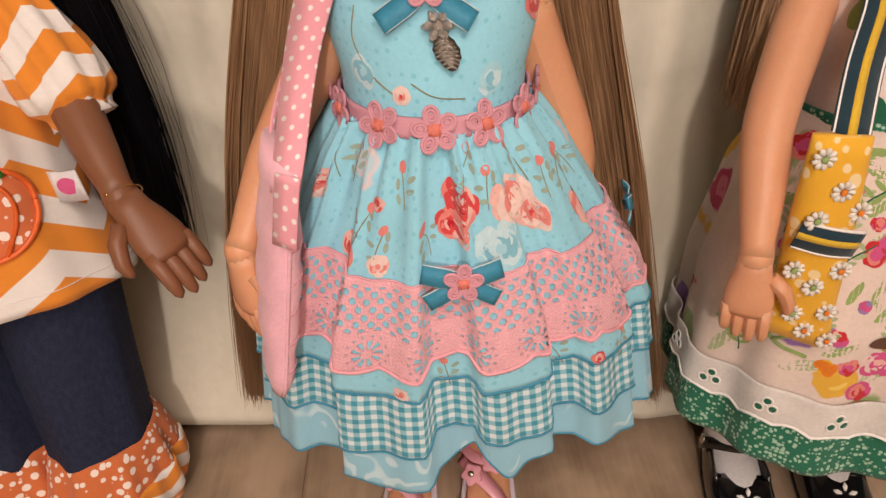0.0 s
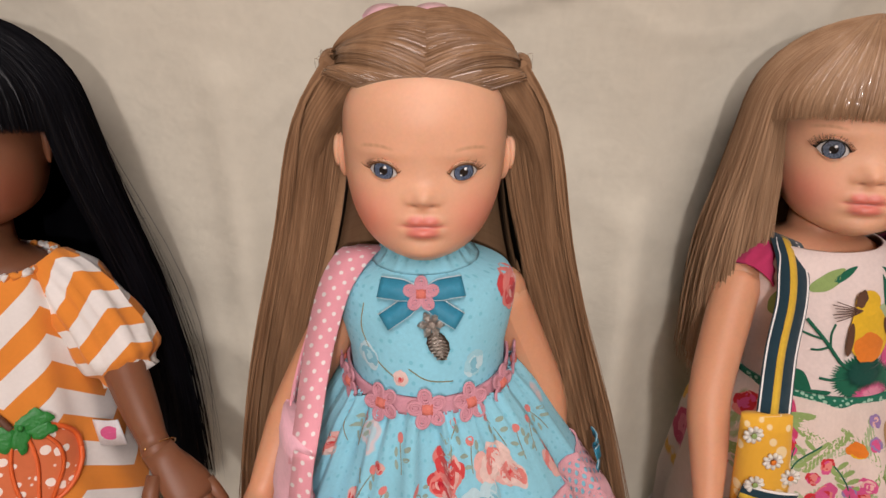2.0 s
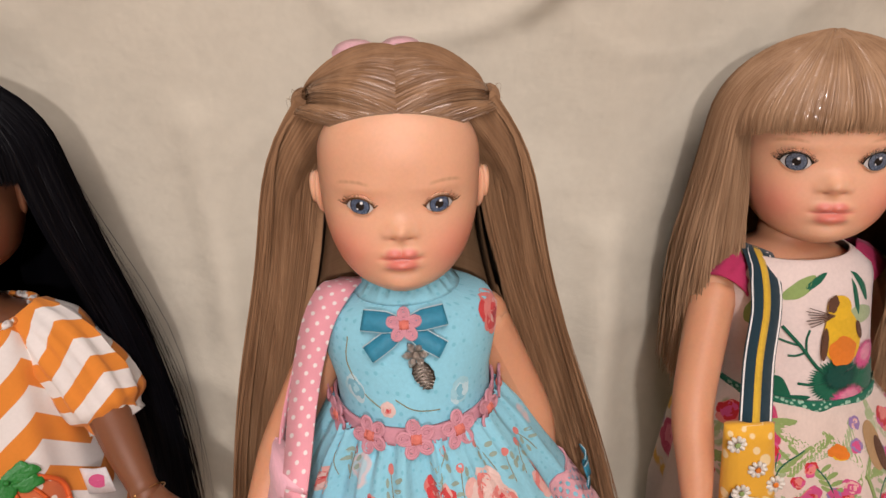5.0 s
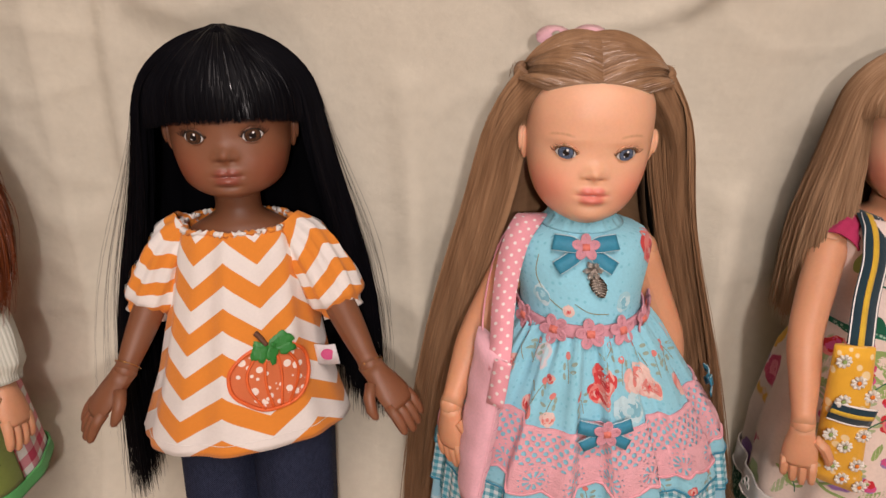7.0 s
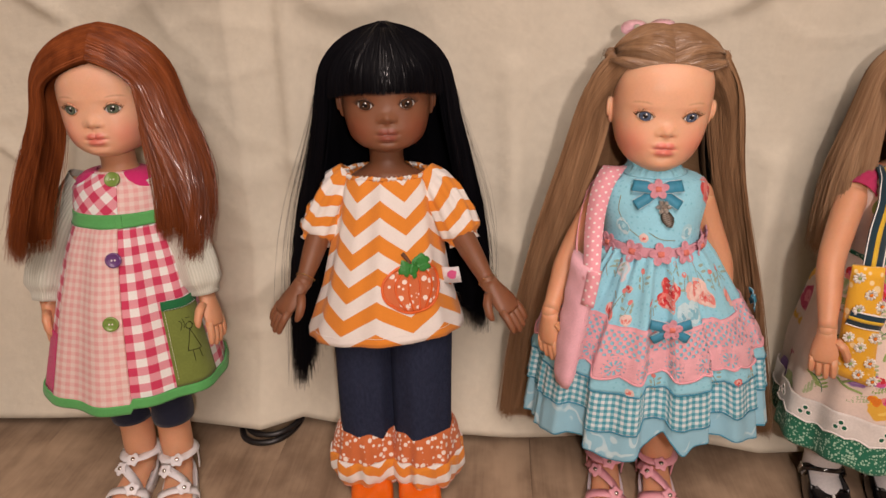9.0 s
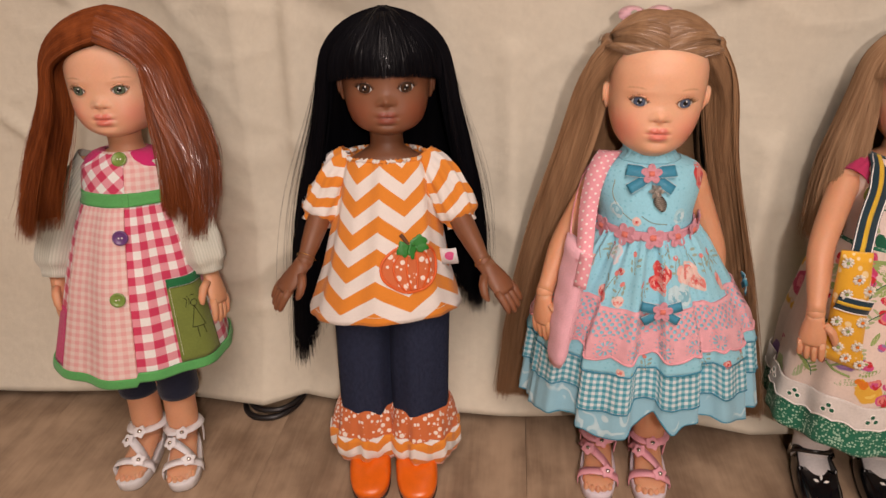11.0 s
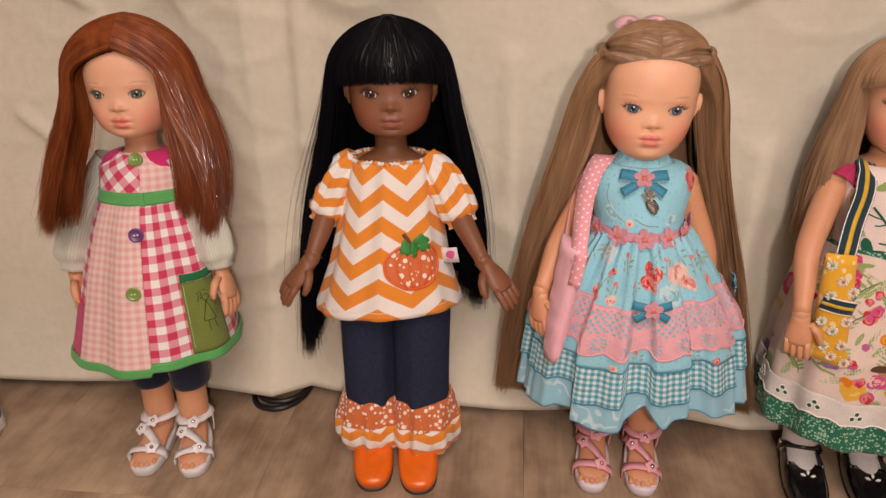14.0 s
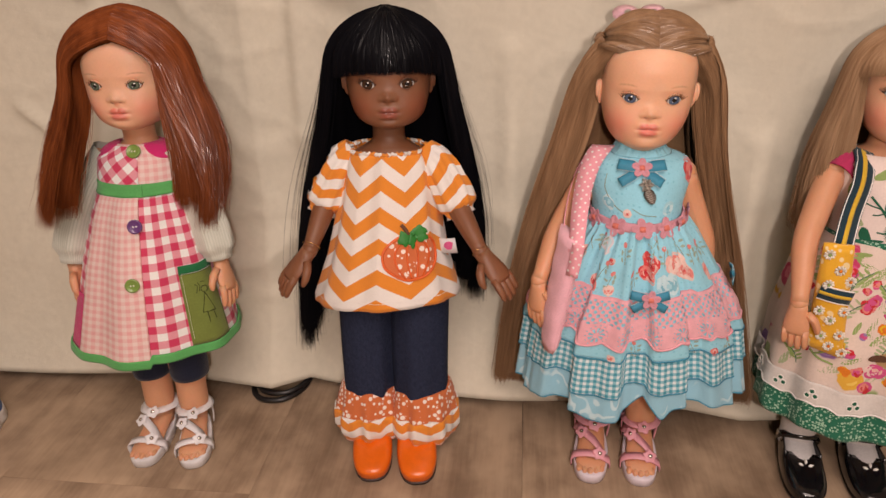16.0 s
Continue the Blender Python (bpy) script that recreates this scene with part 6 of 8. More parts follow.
        for dx, dz, slot in ((-0.0022, 0.0012, 1), (0.0024, 0.0004, 1), (-0.0016, -0.0026, 1), (0.0020 * lean, 0.0052, 2), (0.0026, 0.0034, 1)):
            shape = [(dx + u * math.cos(lean + dx * 400) - v * math.sin(lean + dx * 400), dz + u * math.sin(lean + dx * 400) + v * math.cos(lean + dx * 400)) for u, v in blob(0.0015, 0.0007 + 0.0005 * (slot == 2), 12)]
            s.add([skirt.point(skirt.around(a, z + w, u), z + w, 0.0010) for u, w in shape], [tuple(range(12))], shape, slot)
        s.make("sprig_print", [PRINT_OLIVE, PRINT_SAGE_BLUE, TONE["coral"]], ob)
    p, nrm = top.point(-0.06, 0.2200, 0.0014), top.normal(-0.06, 0.2180)
    add_bow(p, nrm, 0.0140, ob, TEAL_SATIN, "teal satin bow at the neck")
    add_flower(p + nrm * 0.0022, nrm, 0.0058, ob, CORD_PINK, CORD_CORAL, "corded pink flower on the neck bow", 0.3)
    s = Soup()
    for k in range(6):
        t = 2 * math.pi * k / 6
        tube(s, [(0.0010 * math.cos(t), 0.0010 * math.sin(t), 0.0008), (0.0028 * math.cos(t), 0.0028 * math.sin(t), 0.0014), (0.0044 * math.cos(t), 0.0044 * math.sin(t), 0.0006)], [0.0006, 0.0014, 0.0004], 6)
    bead(s, (0, 0, 0.0016), 0.0013, 0.0013, 0.0010, 10, 8)
    q = top.point(0.03, 0.2120, 0.0022)
    hang = Matrix.Translation(q) @ top.normal(0.03, 0.2120).to_track_quat("Z", "Y").to_matrix().to_4x4()
    s.turn(hang)
    pendant = s.make("pendant", SILVER, ob, "silver flower pendant")
    s = Soup()
    leaf = []
    for row in range(9):
        f = row / 8
        w, y0 = 0.0034 * math.sin(math.pi * (0.15 + 0.80 * f)) ** 0.8, -0.0026 - 0.0088 * f
        leaf.append([(0.0010 + 0.0022 * f + w * math.cos(2 * math.pi * k / 16) * (1 + 0.10 * (row % 2)), y0, 0.0008 + (0.0011 - 0.0004 * (row % 2)) * math.sin(2 * math.pi * k / 16)) for k in range(16)])
    rings(s, leaf, 0, cap0=True, cap1=True)
    for row in range(1, 8):
        f = row / 8
        w, y0 = 0.0032 * math.sin(math.pi * (0.15 + 0.80 * f)) ** 0.8, -0.0026 - 0.0088 * f
        for side in (-1, 1):
            tube(s, [(0.0010 + 0.0022 * f, y0, 0.0019), (0.0010 + 0.0022 * f + side * w * 0.95, y0 - 0.0009, 0.0014)], 0.00026, 5, 1)
    s.turn(hang)
    s.make("leaf", [TARNISH, SILVER], pendant, "tarnished silver leaf with bright raised veins")


def pink_bag():
    ob = thing("shoulder_bag", BLONDE, "soft pink padded shoulder bag with dotted ribbon strap", "bag")
    s = Soup()
    n, loops = 20, []
    for k in range(15):
        q = k / 14
        z = 0.1850 - 0.0740 * q
        cx, cy = -0.0425 - 0.0105 * q, -0.0455 - 0.0110 * q
        w = 0.0125 * (1 - 0.30 * q) * (1.0 if q < 0.93 else 0.72)
        t = 0.0042 * (0.45 + 0.9 * math.sin(math.pi * (0.12 + 0.78 * q)))
        loop = []
        for i in range(n):
            b = 2 * math.pi * i / n
            u = w * math.copysign(abs(math.cos(b)) ** 0.7, math.cos(b))
            v = (t + 0.0006 * math.sin(q * 30)) * math.sin(b)
            ang = radians(68)
            loop.append((cx + u * math.cos(ang) * -1 + v * math.sin(ang), cy + u * math.sin(ang) + v * math.cos(ang), z + 0.0025 * math.cos(b) * (1 - q)))
        loops.append(loop)
    rings(s, loops, 0, cap0=True, cap1=True)
    body = s.make("body", PINK_COTTON, ob)
    for k in (0, 10):
        s = Soup()
        tube(s, [loop[k] for loop in loops], 0.0006, 6)
        s.make("piping", PINK_COTTON, body)
    s = Soup()
    for k in range(2, 14, 2):
        tube(s, [loops[k][i % 20] for i in range(20, 31)], 0.00022, 5)
    s.make("quilting", THREAD_PINK, body, "rows of pink quilting stitches")
    s = Soup()
    ribbon(s, glide([(-0.0385, -0.0570, 0.1845), (-0.0400, -0.0590, 0.1755), (-0.0418, -0.0600, 0.1650)], 10), [(-0.5, -1, 0.2)] * 10, 0.0075, 0.0006)
    s.make("tab", PINK_DOTS, body, "dotted ribbon tab")
    s = Soup()
    path = glide([(-0.0180, 0.008, 0.2240), (-0.0235, -0.006, 0.2275), (-0.0300, -0.0150, 0.2210), (-0.0345, -0.0240, 0.2090), (-0.0370, -0.0350, 0.1980), (-0.0385, -0.0460, 0.1880), (-0.0400, -0.0560, 0.1795)], 26)
    ribbon(s, path, [Vector((-0.45, -1.0, 0.35 + 0.9 * max(0, 1 - i / 8))) for i in range(26)], [0.0132 - 0.0040 * i / 25 for i in range(26)], 0.0007)
    s.make("strap", PINK_DOTS, ob, "pink ribbon strap with white dots")
    s = Soup()
    path = glide([(-0.0180, 0.010, 0.2215), (-0.0330, 0.010, 0.2120), (-0.0410, -0.008, 0.1990), (-0.0450, -0.026, 0.1880), (-0.0460, -0.040, 0.1800)], 18)
    ribbon(s, path, [Vector((-1.0, 0.3, 0.2)) for i in range(18)], 0.0085, 0.0007)
    s.make("strap", PINK_DOTS, ob, "pink ribbon strap with white dots")


THREAD_PINK = plain("thread_pink", (0.70, 0.28, 0.38), 0.7)
BOW_PINK = cloth_plain("pale_pink_satin", (0.86, 0.50, 0.56), 0.0004, 0.5)


def hair_bow():
    ob = thing("hair_bow", BLONDE, "pink ribbon bow at the back of the hair", "hair bow")
    m = pose(-0.003, 0.030, 0.3005, 62, 0, 180)
    for side in (-1, 1):
        s = Soup()
        loop = glide([(0, 0, 0), (side * 0.006, 0.003, 0.004), (side * 0.012, 0.003, 0.002), (side * 0.012, -0.001, -0.001), (side * 0.005, -0.001, -0.001), (0, 0, 0)], 18)
        ribbon(s, loop, [(0, 1, 0.3)] * 18, 0.0080, 0.0005)
        s.turn(m)
        s.make("loop", BOW_PINK, ob)
    s = Soup()
    bead(s, (0, 0, 0), 0.0030, 0.0035, 0.0040, 12, 8)
    s.turn(m)
    s.make("knot", BOW_PINK, ob)


PRINT_RED = cloth_plain("print_red", (0.62, 0.03, 0.04))
TONE = {k: cloth_plain("print_" + k, c) for k, c in dict(crimson=(0.50, 0.015, 0.03), scarlet=(0.70, 0.07, 0.07), coral=(0.80, 0.25, 0.22), blush=(0.84, 0.48, 0.43), shell=(0.86, 0.64, 0.58), mist=(0.55, 0.76, 0.82), sky=(0.38, 0.68, 0.77), steel=(0.22, 0.52, 0.64)).items()}
ROSE_RED = [TONE[k] for k in ("coral", "scarlet", "blush", "scarlet", "coral", "crimson")]
ROSE_PINK = [TONE[k] for k in ("shell", "blush", "shell", "coral", "blush", "scarlet")]
ROSE_SKY = [TONE[k] for k in ("mist", "sky", "mist", "steel", "sky")]
PRINT_OLIVE = cloth_plain("print_olive", (0.30, 0.27, 0.15))
PRINT_SAGE_BLUE = cloth_plain("print_sage_blue", (0.34, 0.44, 0.36))
PINK_STRAP = plain("pink_vinyl", (0.80, 0.36, 0.42), 0.4)
LILAC_SOLE = plain("lilac_white_sole", (0.70, 0.62, 0.68), 0.4)
blonde_dress()
pink_bag()
hair_bow()
for x in (-0.0150, 0.0195):
    sandal(flat_place(BLONDE) @ foot_turn(x, -0.013, -6), x, -0.013, PINK_STRAP, LILAC_SOLE, "pink open sandal with flower straps on the blonde doll", "pink sandals")

# ---- redhead's clothes ----
PINK_CHECK = cloth_gingham("raspberry_gingham", (0.80, 0.34, 0.40), (0.66, 0.055, 0.13), 0.0056)
PINK_BIAS = cloth_gingham("raspberry_gingham_bias", (0.80, 0.34, 0.40), (0.66, 0.055, 0.13), 0.0056, radians(48))
PALE_CHECK = cloth_gingham("pale_pink_gingham", (0.84, 0.56, 0.53), (0.82, 0.43, 0.42), 0.0027, 0.0, 0.55, (0.86, 0.68, 0.64))
GREEN_TAPE = cloth_plain("bright_green_binding", (0.10, 0.44, 0.13), 0.0006)
OLIVE_CLOTH = cloth_plain("olive_felt", (0.19, 0.25, 0.055))
DARK_GREEN = cloth_plain("dark_green_tape", (0.01, 0.17, 0.06))
MAGENTA = cloth_plain("magenta_cotton", (0.66, 0.03, 0.17))
NAVY_KNIT = cloth_plain("navy_knit", (0.012, 0.017, 0.040), 0.0008)


def knit_material():
    g = Graph("pale_mint_rib_knit")
    uv = g.coords("UV")
    u, v, _ = g.split(uv)
    rib = g.m("SINE", g.m("MULTIPLY", u, 2 * math.pi / 0.0012))
    colour = g.mix(g.step(rib, -0.8, 0.6), (0.58, 0.61, 0.53), (0.66, 0.68, 0.60))
    return g.done(varied(g, uv, colour, 0.06), 0.95, normal=g.bump(rib, 0.0002, 0.5), spec=0.15, sheen=0.3)


MINT_KNIT = knit_material()


def redhead_coat():
    ob = thing("coat_dress", REDHEAD, "pink patchwork gingham coat dress with green binding", "dress")
    g = Garment([(0.2285, 0.0120, -0.0105, 0.0120, 0.0), (0.2225, 0.0225, -0.0140, 0.0160, 0.0), (0.2170, 0.0292, -0.0195, 0.0190, 0.0), (0.205, 0.0298, -0.0235, 0.0200, 0.05), (0.197, 0.0298, -0.0258, 0.0205, 0.1), (0.193, 0.0310, -0.0290, 0.022, 0.3), (0.178, 0.0365, -0.0350, 0.025, 0.6), (0.145, 0.0455, -0.0440, 0.031, 0.9), (0.080, 0.0610, -0.0560, 0.036, 1.2)], 6, 0.0022, 0.9, 4.0)
    straight = g.point
    g.point = lambda a, z, off=0.0: straight(a, z, off) + Vector((-0.075 * max(0.0, 0.2 - z), 0, 0))
    whole(g, "bodice", 0.2265, 0.2005, PALE_CHECK, ob, "pale pink gingham bodice")
    patch(g, "bodice_front", radians(-75), radians(16), 0.2255, 0.2010, PINK_BIAS, ob, "raspberry gingham laid on the bias", 0.0009)
    whole(g, "skirt", 0.1955, 0.0850, PINK_CHECK, ob, "raspberry gingham skirt", 0.0, cols=200, rows=34)
    front_drop = lambda a: 0.0035 * (radians(-70) < a < radians(17))
    patch(g, "front_panel", radians(-40), radians(17), 0.1955, 0.0815, PALE_CHECK, ob, "pale pink gingham front panel", 0.0012, 0.0009, 40, 34)
    patch(g, "godet", radians(-58), radians(-41), 0.1250, 0.0850, MAGENTA, ob, "raspberry red godet beside the front panel", 0.0010, 0.0008, 12, 14)
    whole(g, "waist_band", 0.2028, 0.1948, GREEN_TAPE, ob, "bright green ribbon waist band", 0.0014, 0.0008, 120, 5)
    s = Soup()
    box(s, -0.0020, 0.0020, -0.0007, 0.0007, -0.0044, 0.0044, bevel=0.0004)
    s.turn(Matrix.Translation(g.point(0.30, 0.1988, 0.0026)) @ g.normal(0.30, 0.1988).to_track_quat("-Y", "Z").to_matrix().to_4x4())
    s.make("ribbon_loop", GREEN_TAPE, ob)
    whole(g, "hem_binding", lambda a: 0.0880 - front_drop(a), lambda a: 0.0815 - front_drop(a), GREEN_TAPE, ob, "bright green hem binding", 0.0016, 0.0010, 200, 5)
    pocket = patch(g, "pocket", radians(46), radians(80), 0.1430, 0.0885, OLIVE_CLOTH, ob, "olive pocket with dark green top edge", 0.0020, 0.0009, 18, 18)
    patch(g, "pocket_trim", radians(46), radians(79), 0.1465, 0.1405, DARK_GREEN, pocket, "", 0.0030, 0.0008, 18, 4)
    st = Soup()
    for k in range(22):
        z = 0.1410 - k * 0.0022
        a = radians(47.8)
        tube(st, [g.point(a, z, 0.0031), g.point(a, z - 0.0013, 0.0031)], 0.00018, 5)
    for k in range(12):
        a = radians(47.8 + 2.4 * k)
        tube(st, [g.point(a, 0.1410, 0.0040), g.point(a + radians(1.5), 0.1410, 0.0040)], 0.00018, 5)
    st.make("stitching", THREAD_WHITE, pocket)
    line = Soup()
    ac, zc = radians(63), 0.117
    stroke(g, line, ac, zc, [(0.000, 0.008), (-0.004, -0.006)], 0.00022, 0.0031)
    stroke(g, line, ac, zc, [(0.000, 0.008), (0.005, -0.007)], 0.00022, 0.0031)
    stroke(g, line, ac, zc, [(-0.004, -0.006), (0.005, -0.007)], 0.00022, 0.0031)
    stroke(g, line, ac, zc, [(-0.0012, -0.0065), (-0.0012, -0.014)], 0.00022, 0.0031)
    stroke(g, line, ac, zc, [(0.0030, -0.0068), (0.0040, -0.013)], 0.00022, 0.0031)
    stroke(g, line, ac, zc, [(-0.0050, 0.0150), (-0.0036, 0.0132), (-0.0050, 0.0085)], 0.0002, 0.0031)
    stroke(g, line, ac, zc, [(-0.0030, 0.0160), (-0.0022, 0.0130), (-0.0030, 0.0095)], 0.0002, 0.0031)
    stroke(g, line, ac, zc, [(-0.0010, 0.0160), (0.0015, 0.0155)], 0.0002, 0.0031)
    stroke(g, line, ac, zc, [(0.0004 + 0.0022 * math.cos(k * 0.7), 0.0104 + 0.0022 * math.sin(k * 0.7)) for k in range(10)], 0.00022, 0.0031)
    line.make("ink_lines", PUPIL, pocket, "thin black drawn lines")
    for a, z, mat, label in ((0.20, 0.2232, GREEN_BUTTON, "green button at the neck"), (0.24, 0.1775, PURPLE_BUTTON, "purple button"), (0.17, 0.1390, GREEN_BUTTON, "green button on the panel")):
        add_button(g, a, z, 0.0048, mat, ob, label, 0.0034)
    for side in (-1, 1):
        rows, n = [], 16
        s = Soup()
        for k in range(7):
            q = k / 6
            row = []
            for i in range(n):
                t = i / (n - 1)
                a = side * (0.58 + t * 1.9)
                r = 0.0125 + (0.0150 * math.sin(math.pi * (0.03 + 0.97 * t)) ** 0.55 + 0.001) * q
                z = 0.2268 - 0.0085 * q + 0.0026 * math.sin(math.pi * q)
                row.append((math.sin(a) * r * 1.06, 0.001 - math.cos(a) * r * 0.95, z))
            rows.append(row)
        low = [[(p[0], p[1], p[2] - 0.0014) for p in row] for row in rows][::-1]
        rings(s, rows + low, 0, closed=False)
        s.make("collar", MAGENTA, ob, "rounded magenta collar")
    sleeve("sleeve", [(-0.0235, 0.001, 0.2185), (-0.040, -0.003, 0.196), (-0.051, -0.006, 0.174), (-0.0565, -0.0130, 0.154), (-0.0575, -0.0180, 0.1400)], [(0, 0.0112), (0.3, 0.0132), (0.6, 0.0145), (0.82, 0.0140), (0.90, 0.0098), (1, 0.0092)], MINT_KNIT, ob, "pale mint rib knit sleeve", 0.0010, folds=5)
    sleeve("sleeve", [(0.0235, 0.001, 0.2185), (0.0355, -0.004, 0.196), (0.0430, -0.006, 0.174), (0.0480, -0.010, 0.156), (0.0500, -0.0120, 0.1440)], [(0, 0.0112), (0.3, 0.0130), (0.6, 0.0134), (0.82, 0.0130), (0.90, 0.0098), (1, 0.0092)], MINT_KNIT, ob, "pale mint rib knit sleeve", 0.0010, folds=5)


GREEN_BUTTON = plain("green_button", (0.20, 0.33, 0.07), 0.3, coat=0.4)
PURPLE_BUTTON = plain("purple_button", (0.13, 0.045, 0.19), 0.3, coat=0.4)
WHITE_VINYL = plain("white_vinyl", (0.86, 0.85, 0.87), 0.4)
redhead_coat()
leg = thing("leggings", REDHEAD, "dark navy cropped knit leggings", "trousers")
for x in (-0.0155, 0.0145):
    s = Soup()
    rows = [oval(math.copysign(0.0151, x), -0.0205, z, r, r * 1.02, 30) for z, r in ((0.125, 0.0152), (0.10, 0.0148), (0.080, 0.0142), (0.066, 0.0142), (0.0540, 0.0142), (0.0505, 0.0136), (0.0500, 0.0124), (0.0560, 0.0118))]
    rings(s, rows, 0)
    s.make("leg", NAVY_KNIT, leg)
for x, turn in ((-0.0145, 6), (0.0140, 20)):
    sandal(flat_place(REDHEAD) @ foot_turn(x, -0.022, turn), x, -0.022, WHITE_VINYL, plain("pale_grey_sole", (0.72, 0.71, 0.72), 0.4), "white open sandal with flower straps on the redhead", "white sandals")

# ---- black-haired doll's clothes ----
CHEVRON = cloth_chevron("orange_chevron", (0.84, 0.80, 0.76), (0.80, 0.27, 0.035), 0.0350, 0.0125, 0.0205)
CHEVRON_SMALL = cloth_chevron("orange_chevron_ruffle", (0.84, 0.80, 0.76), (0.80, 0.27, 0.035), 0.024, 0.008, 0.0150)
ORANGE_DOTS = cloth_dots("rust_dotted_cotton", (0.62, 0.16, 0.05), (0.85, 0.74, 0.66), 0.0034, 0.001, False)
PUMPKIN_DOTS = cloth_dots("pumpkin_dotted_cotton", (0.66, 0.17, 0.06), (0.88, 0.78, 0.70), 0.0038, 0.001, False)
ORANGE_THREAD = plain("orange_satin_thread", (0.80, 0.14, 0.025), 0.45, bump=0.0003)
GREEN_THREAD = plain("green_satin_thread", (0.02, 0.22, 0.035), 0.4, bump=0.0004)
BROWN_THREAD = plain("brown_thread", (0.13, 0.055, 0.03), 0.5, bump=0.0003)
ORANGE_VINYL = plain("orange_vinyl", (0.84, 0.15, 0.008), 0.32, coat=0.25)


def denim_material():
    g = Graph("dark_denim")
    uv = g.coords("UV")
    u, v, _ = g.split(uv)
    twill = g.m("SINE", g.m("MULTIPLY", g.m("ADD", u, g.m("MULTIPLY", v, 1.0)), 2 * math.pi / 0.0011))
    slub = g.noise(g.scaled(uv, (1.0, 0.45, 1.0)), 600.0, 4.0)
    f = g.m("ADD", g.m("MULTIPLY", g.step(twill, -1.0, 1.0), 0.3), g.m("MULTIPLY", slub, 0.7))
    colour = g.mix(g.step(f, 0.30, 0.70), (0.010, 0.014, 0.034), (0.025, 0.034, 0.068))
    return g.done(colour, 0.85, normal=g.bump(twill, 0.0001, 0.4, g.bump(g.noise(uv, 90.0), 0.002, 0.4)), spec=0.2)


def smock():
    ob = thing("smock_top", BLACKHAIR, "orange and white chevron smock with a pumpkin patch", "blouse")
    g = Garment([(0.2265, 0.0225, -0.0160, 0.0150, 0.5), (0.2220, 0.0265, -0.0200, 0.0175, 0.7), (0.212, 0.0295, -0.0250, 0.020, 0.5), (0.178, 0.0345, -0.0345, 0.024, 0.7), (0.150, 0.0405, -0.0420, 0.028, 0.6), (0.120, 0.0505, -0.0480, 0.032, 0.6)], 8, 0.0020, 0.7, 6.0)
    straight = g.point
    g.point = lambda a, z, off=0.0: straight(a, z, off) + Vector((-0.05 * max(0.0, 0.2 - z), 0, 0))
    dip = lambda a: 0.1225 - 0.0060 * (1 - math.cos(a)) + 0.0035 * math.sin(a)
    neck = lambda a: 0.2232 - 0.0010 * math.cos(a)
    whole(g, "body", neck, dip, CHEVRON, ob, "", 0.0, cols=200, rows=36)
    seam = Soup()
    tube(seam, [g.point(2 * math.pi * i / 200, dip(2 * math.pi * i / 200) + 0.0055, 0.0009) for i in range(201)], 0.00016, 5)
    seam.make("hem_stitching", THREAD_WHITE, ob)
    rim = Soup()
    tube(rim, [g.point(2 * math.pi * i / 160, neck(2 * math.pi * i / 160) - 0.0006, 0.0004 + 0.0009 * math.sin(i * 1.9)) for i in range(161)], [0.0012 + 0.0005 * math.sin(i * 2.3) for i in range(161)], 8)
    rim.make("gathered_neckline", CHEVRON_SMALL, ob)
    for side, ex, wx in ((-1, -0.0430, -0.0480), (1, 0.0440, 0.0490)):
        sleeve("sleeve", [(side * 0.023, -0.001, 0.2215), (side * 0.033, -0.003, 0.210), (ex * 0.98, -0.005, 0.191), (wx, -0.008, 0.1775)], [(0, 0.0085), (0.25, 0.0115), (0.6, 0.0136), (0.84, 0.0134), (0.92, 0.0090), (0.96, 0.0094), (1, 0.0102)], CHEVRON_SMALL, ob, "puffed chevron sleeve", 0.0012)
    a, z = 0.57, 0.1575
    shape = []
    for i in range(40):
        t = 2 * math.pi * i / 40
        r = 1 + 0.05 * math.cos(4 * t) - 0.08 * max(0, math.sin(t)) ** 6 - 0.06 * max(0, -math.sin(t)) ** 6
        shape.append((0.0176 * r * math.copysign(abs(math.cos(t)) ** 0.8, math.cos(t)), 0.0150 * r * math.copysign(abs(math.sin(t)) ** 0.85, math.sin(t))))
    p = decal(g, "pumpkin_patch", a, z, shape, PUMPKIN_DOTS, ob, "orange dotted pumpkin patch", 0.0009, 0.0005)
    s = Soup()
    stroke(g, s, a, z, shape + shape[:1], 0.0009, 0.0016)
    for k in (-0.55, -0.18, 0.18, 0.55):
        stroke(g, s, a, z, [(0.0168 * k * 0.55, 0.0128), (0.0168 * k * 1.15, 0.004), (0.0168 * k * 1.15, -0.004), (0.0168 * k * 0.6, -0.0138)], 0.0007, 0.0018)
    s.make("outline_stitching", ORANGE_THREAD, p)
    s = Soup()
    stroke(g, s, a, z, [(-0.0020, 0.0150), (-0.0042, 0.0190), (-0.0060, 0.0215)], 0.0013, 0.0020)
    s.make("stem", BROWN_THREAD, p)
    for k, (dx, dz, rx, rz) in enumerate(((-0.0052, 0.0125, 0.0040, 0.0048), (0.0002, 0.0110, 0.0026, 0.0052), (0.0052, 0.0160, 0.0050, 0.0036), (0.0068, 0.0120, 0.0042, 0.0028))):
        decal(g, "leaf", g.around(a, z, dx), z + dz, blob(rx, rz, 22, 0.16, 4, k), GREEN_THREAD, p, "green stitched leaf", 0.0022 + 0.0002 * k, 0.0008)
    b = Soup()
    q = g.point(g.around(a, z, 0.0005), z + 0.0150, 0.0034)
    bead(b, q, 0.0012, 0.0010, 0.0012, 10, 8)
    b.make("knot", GREEN_THREAD, p)
    t = Soup()
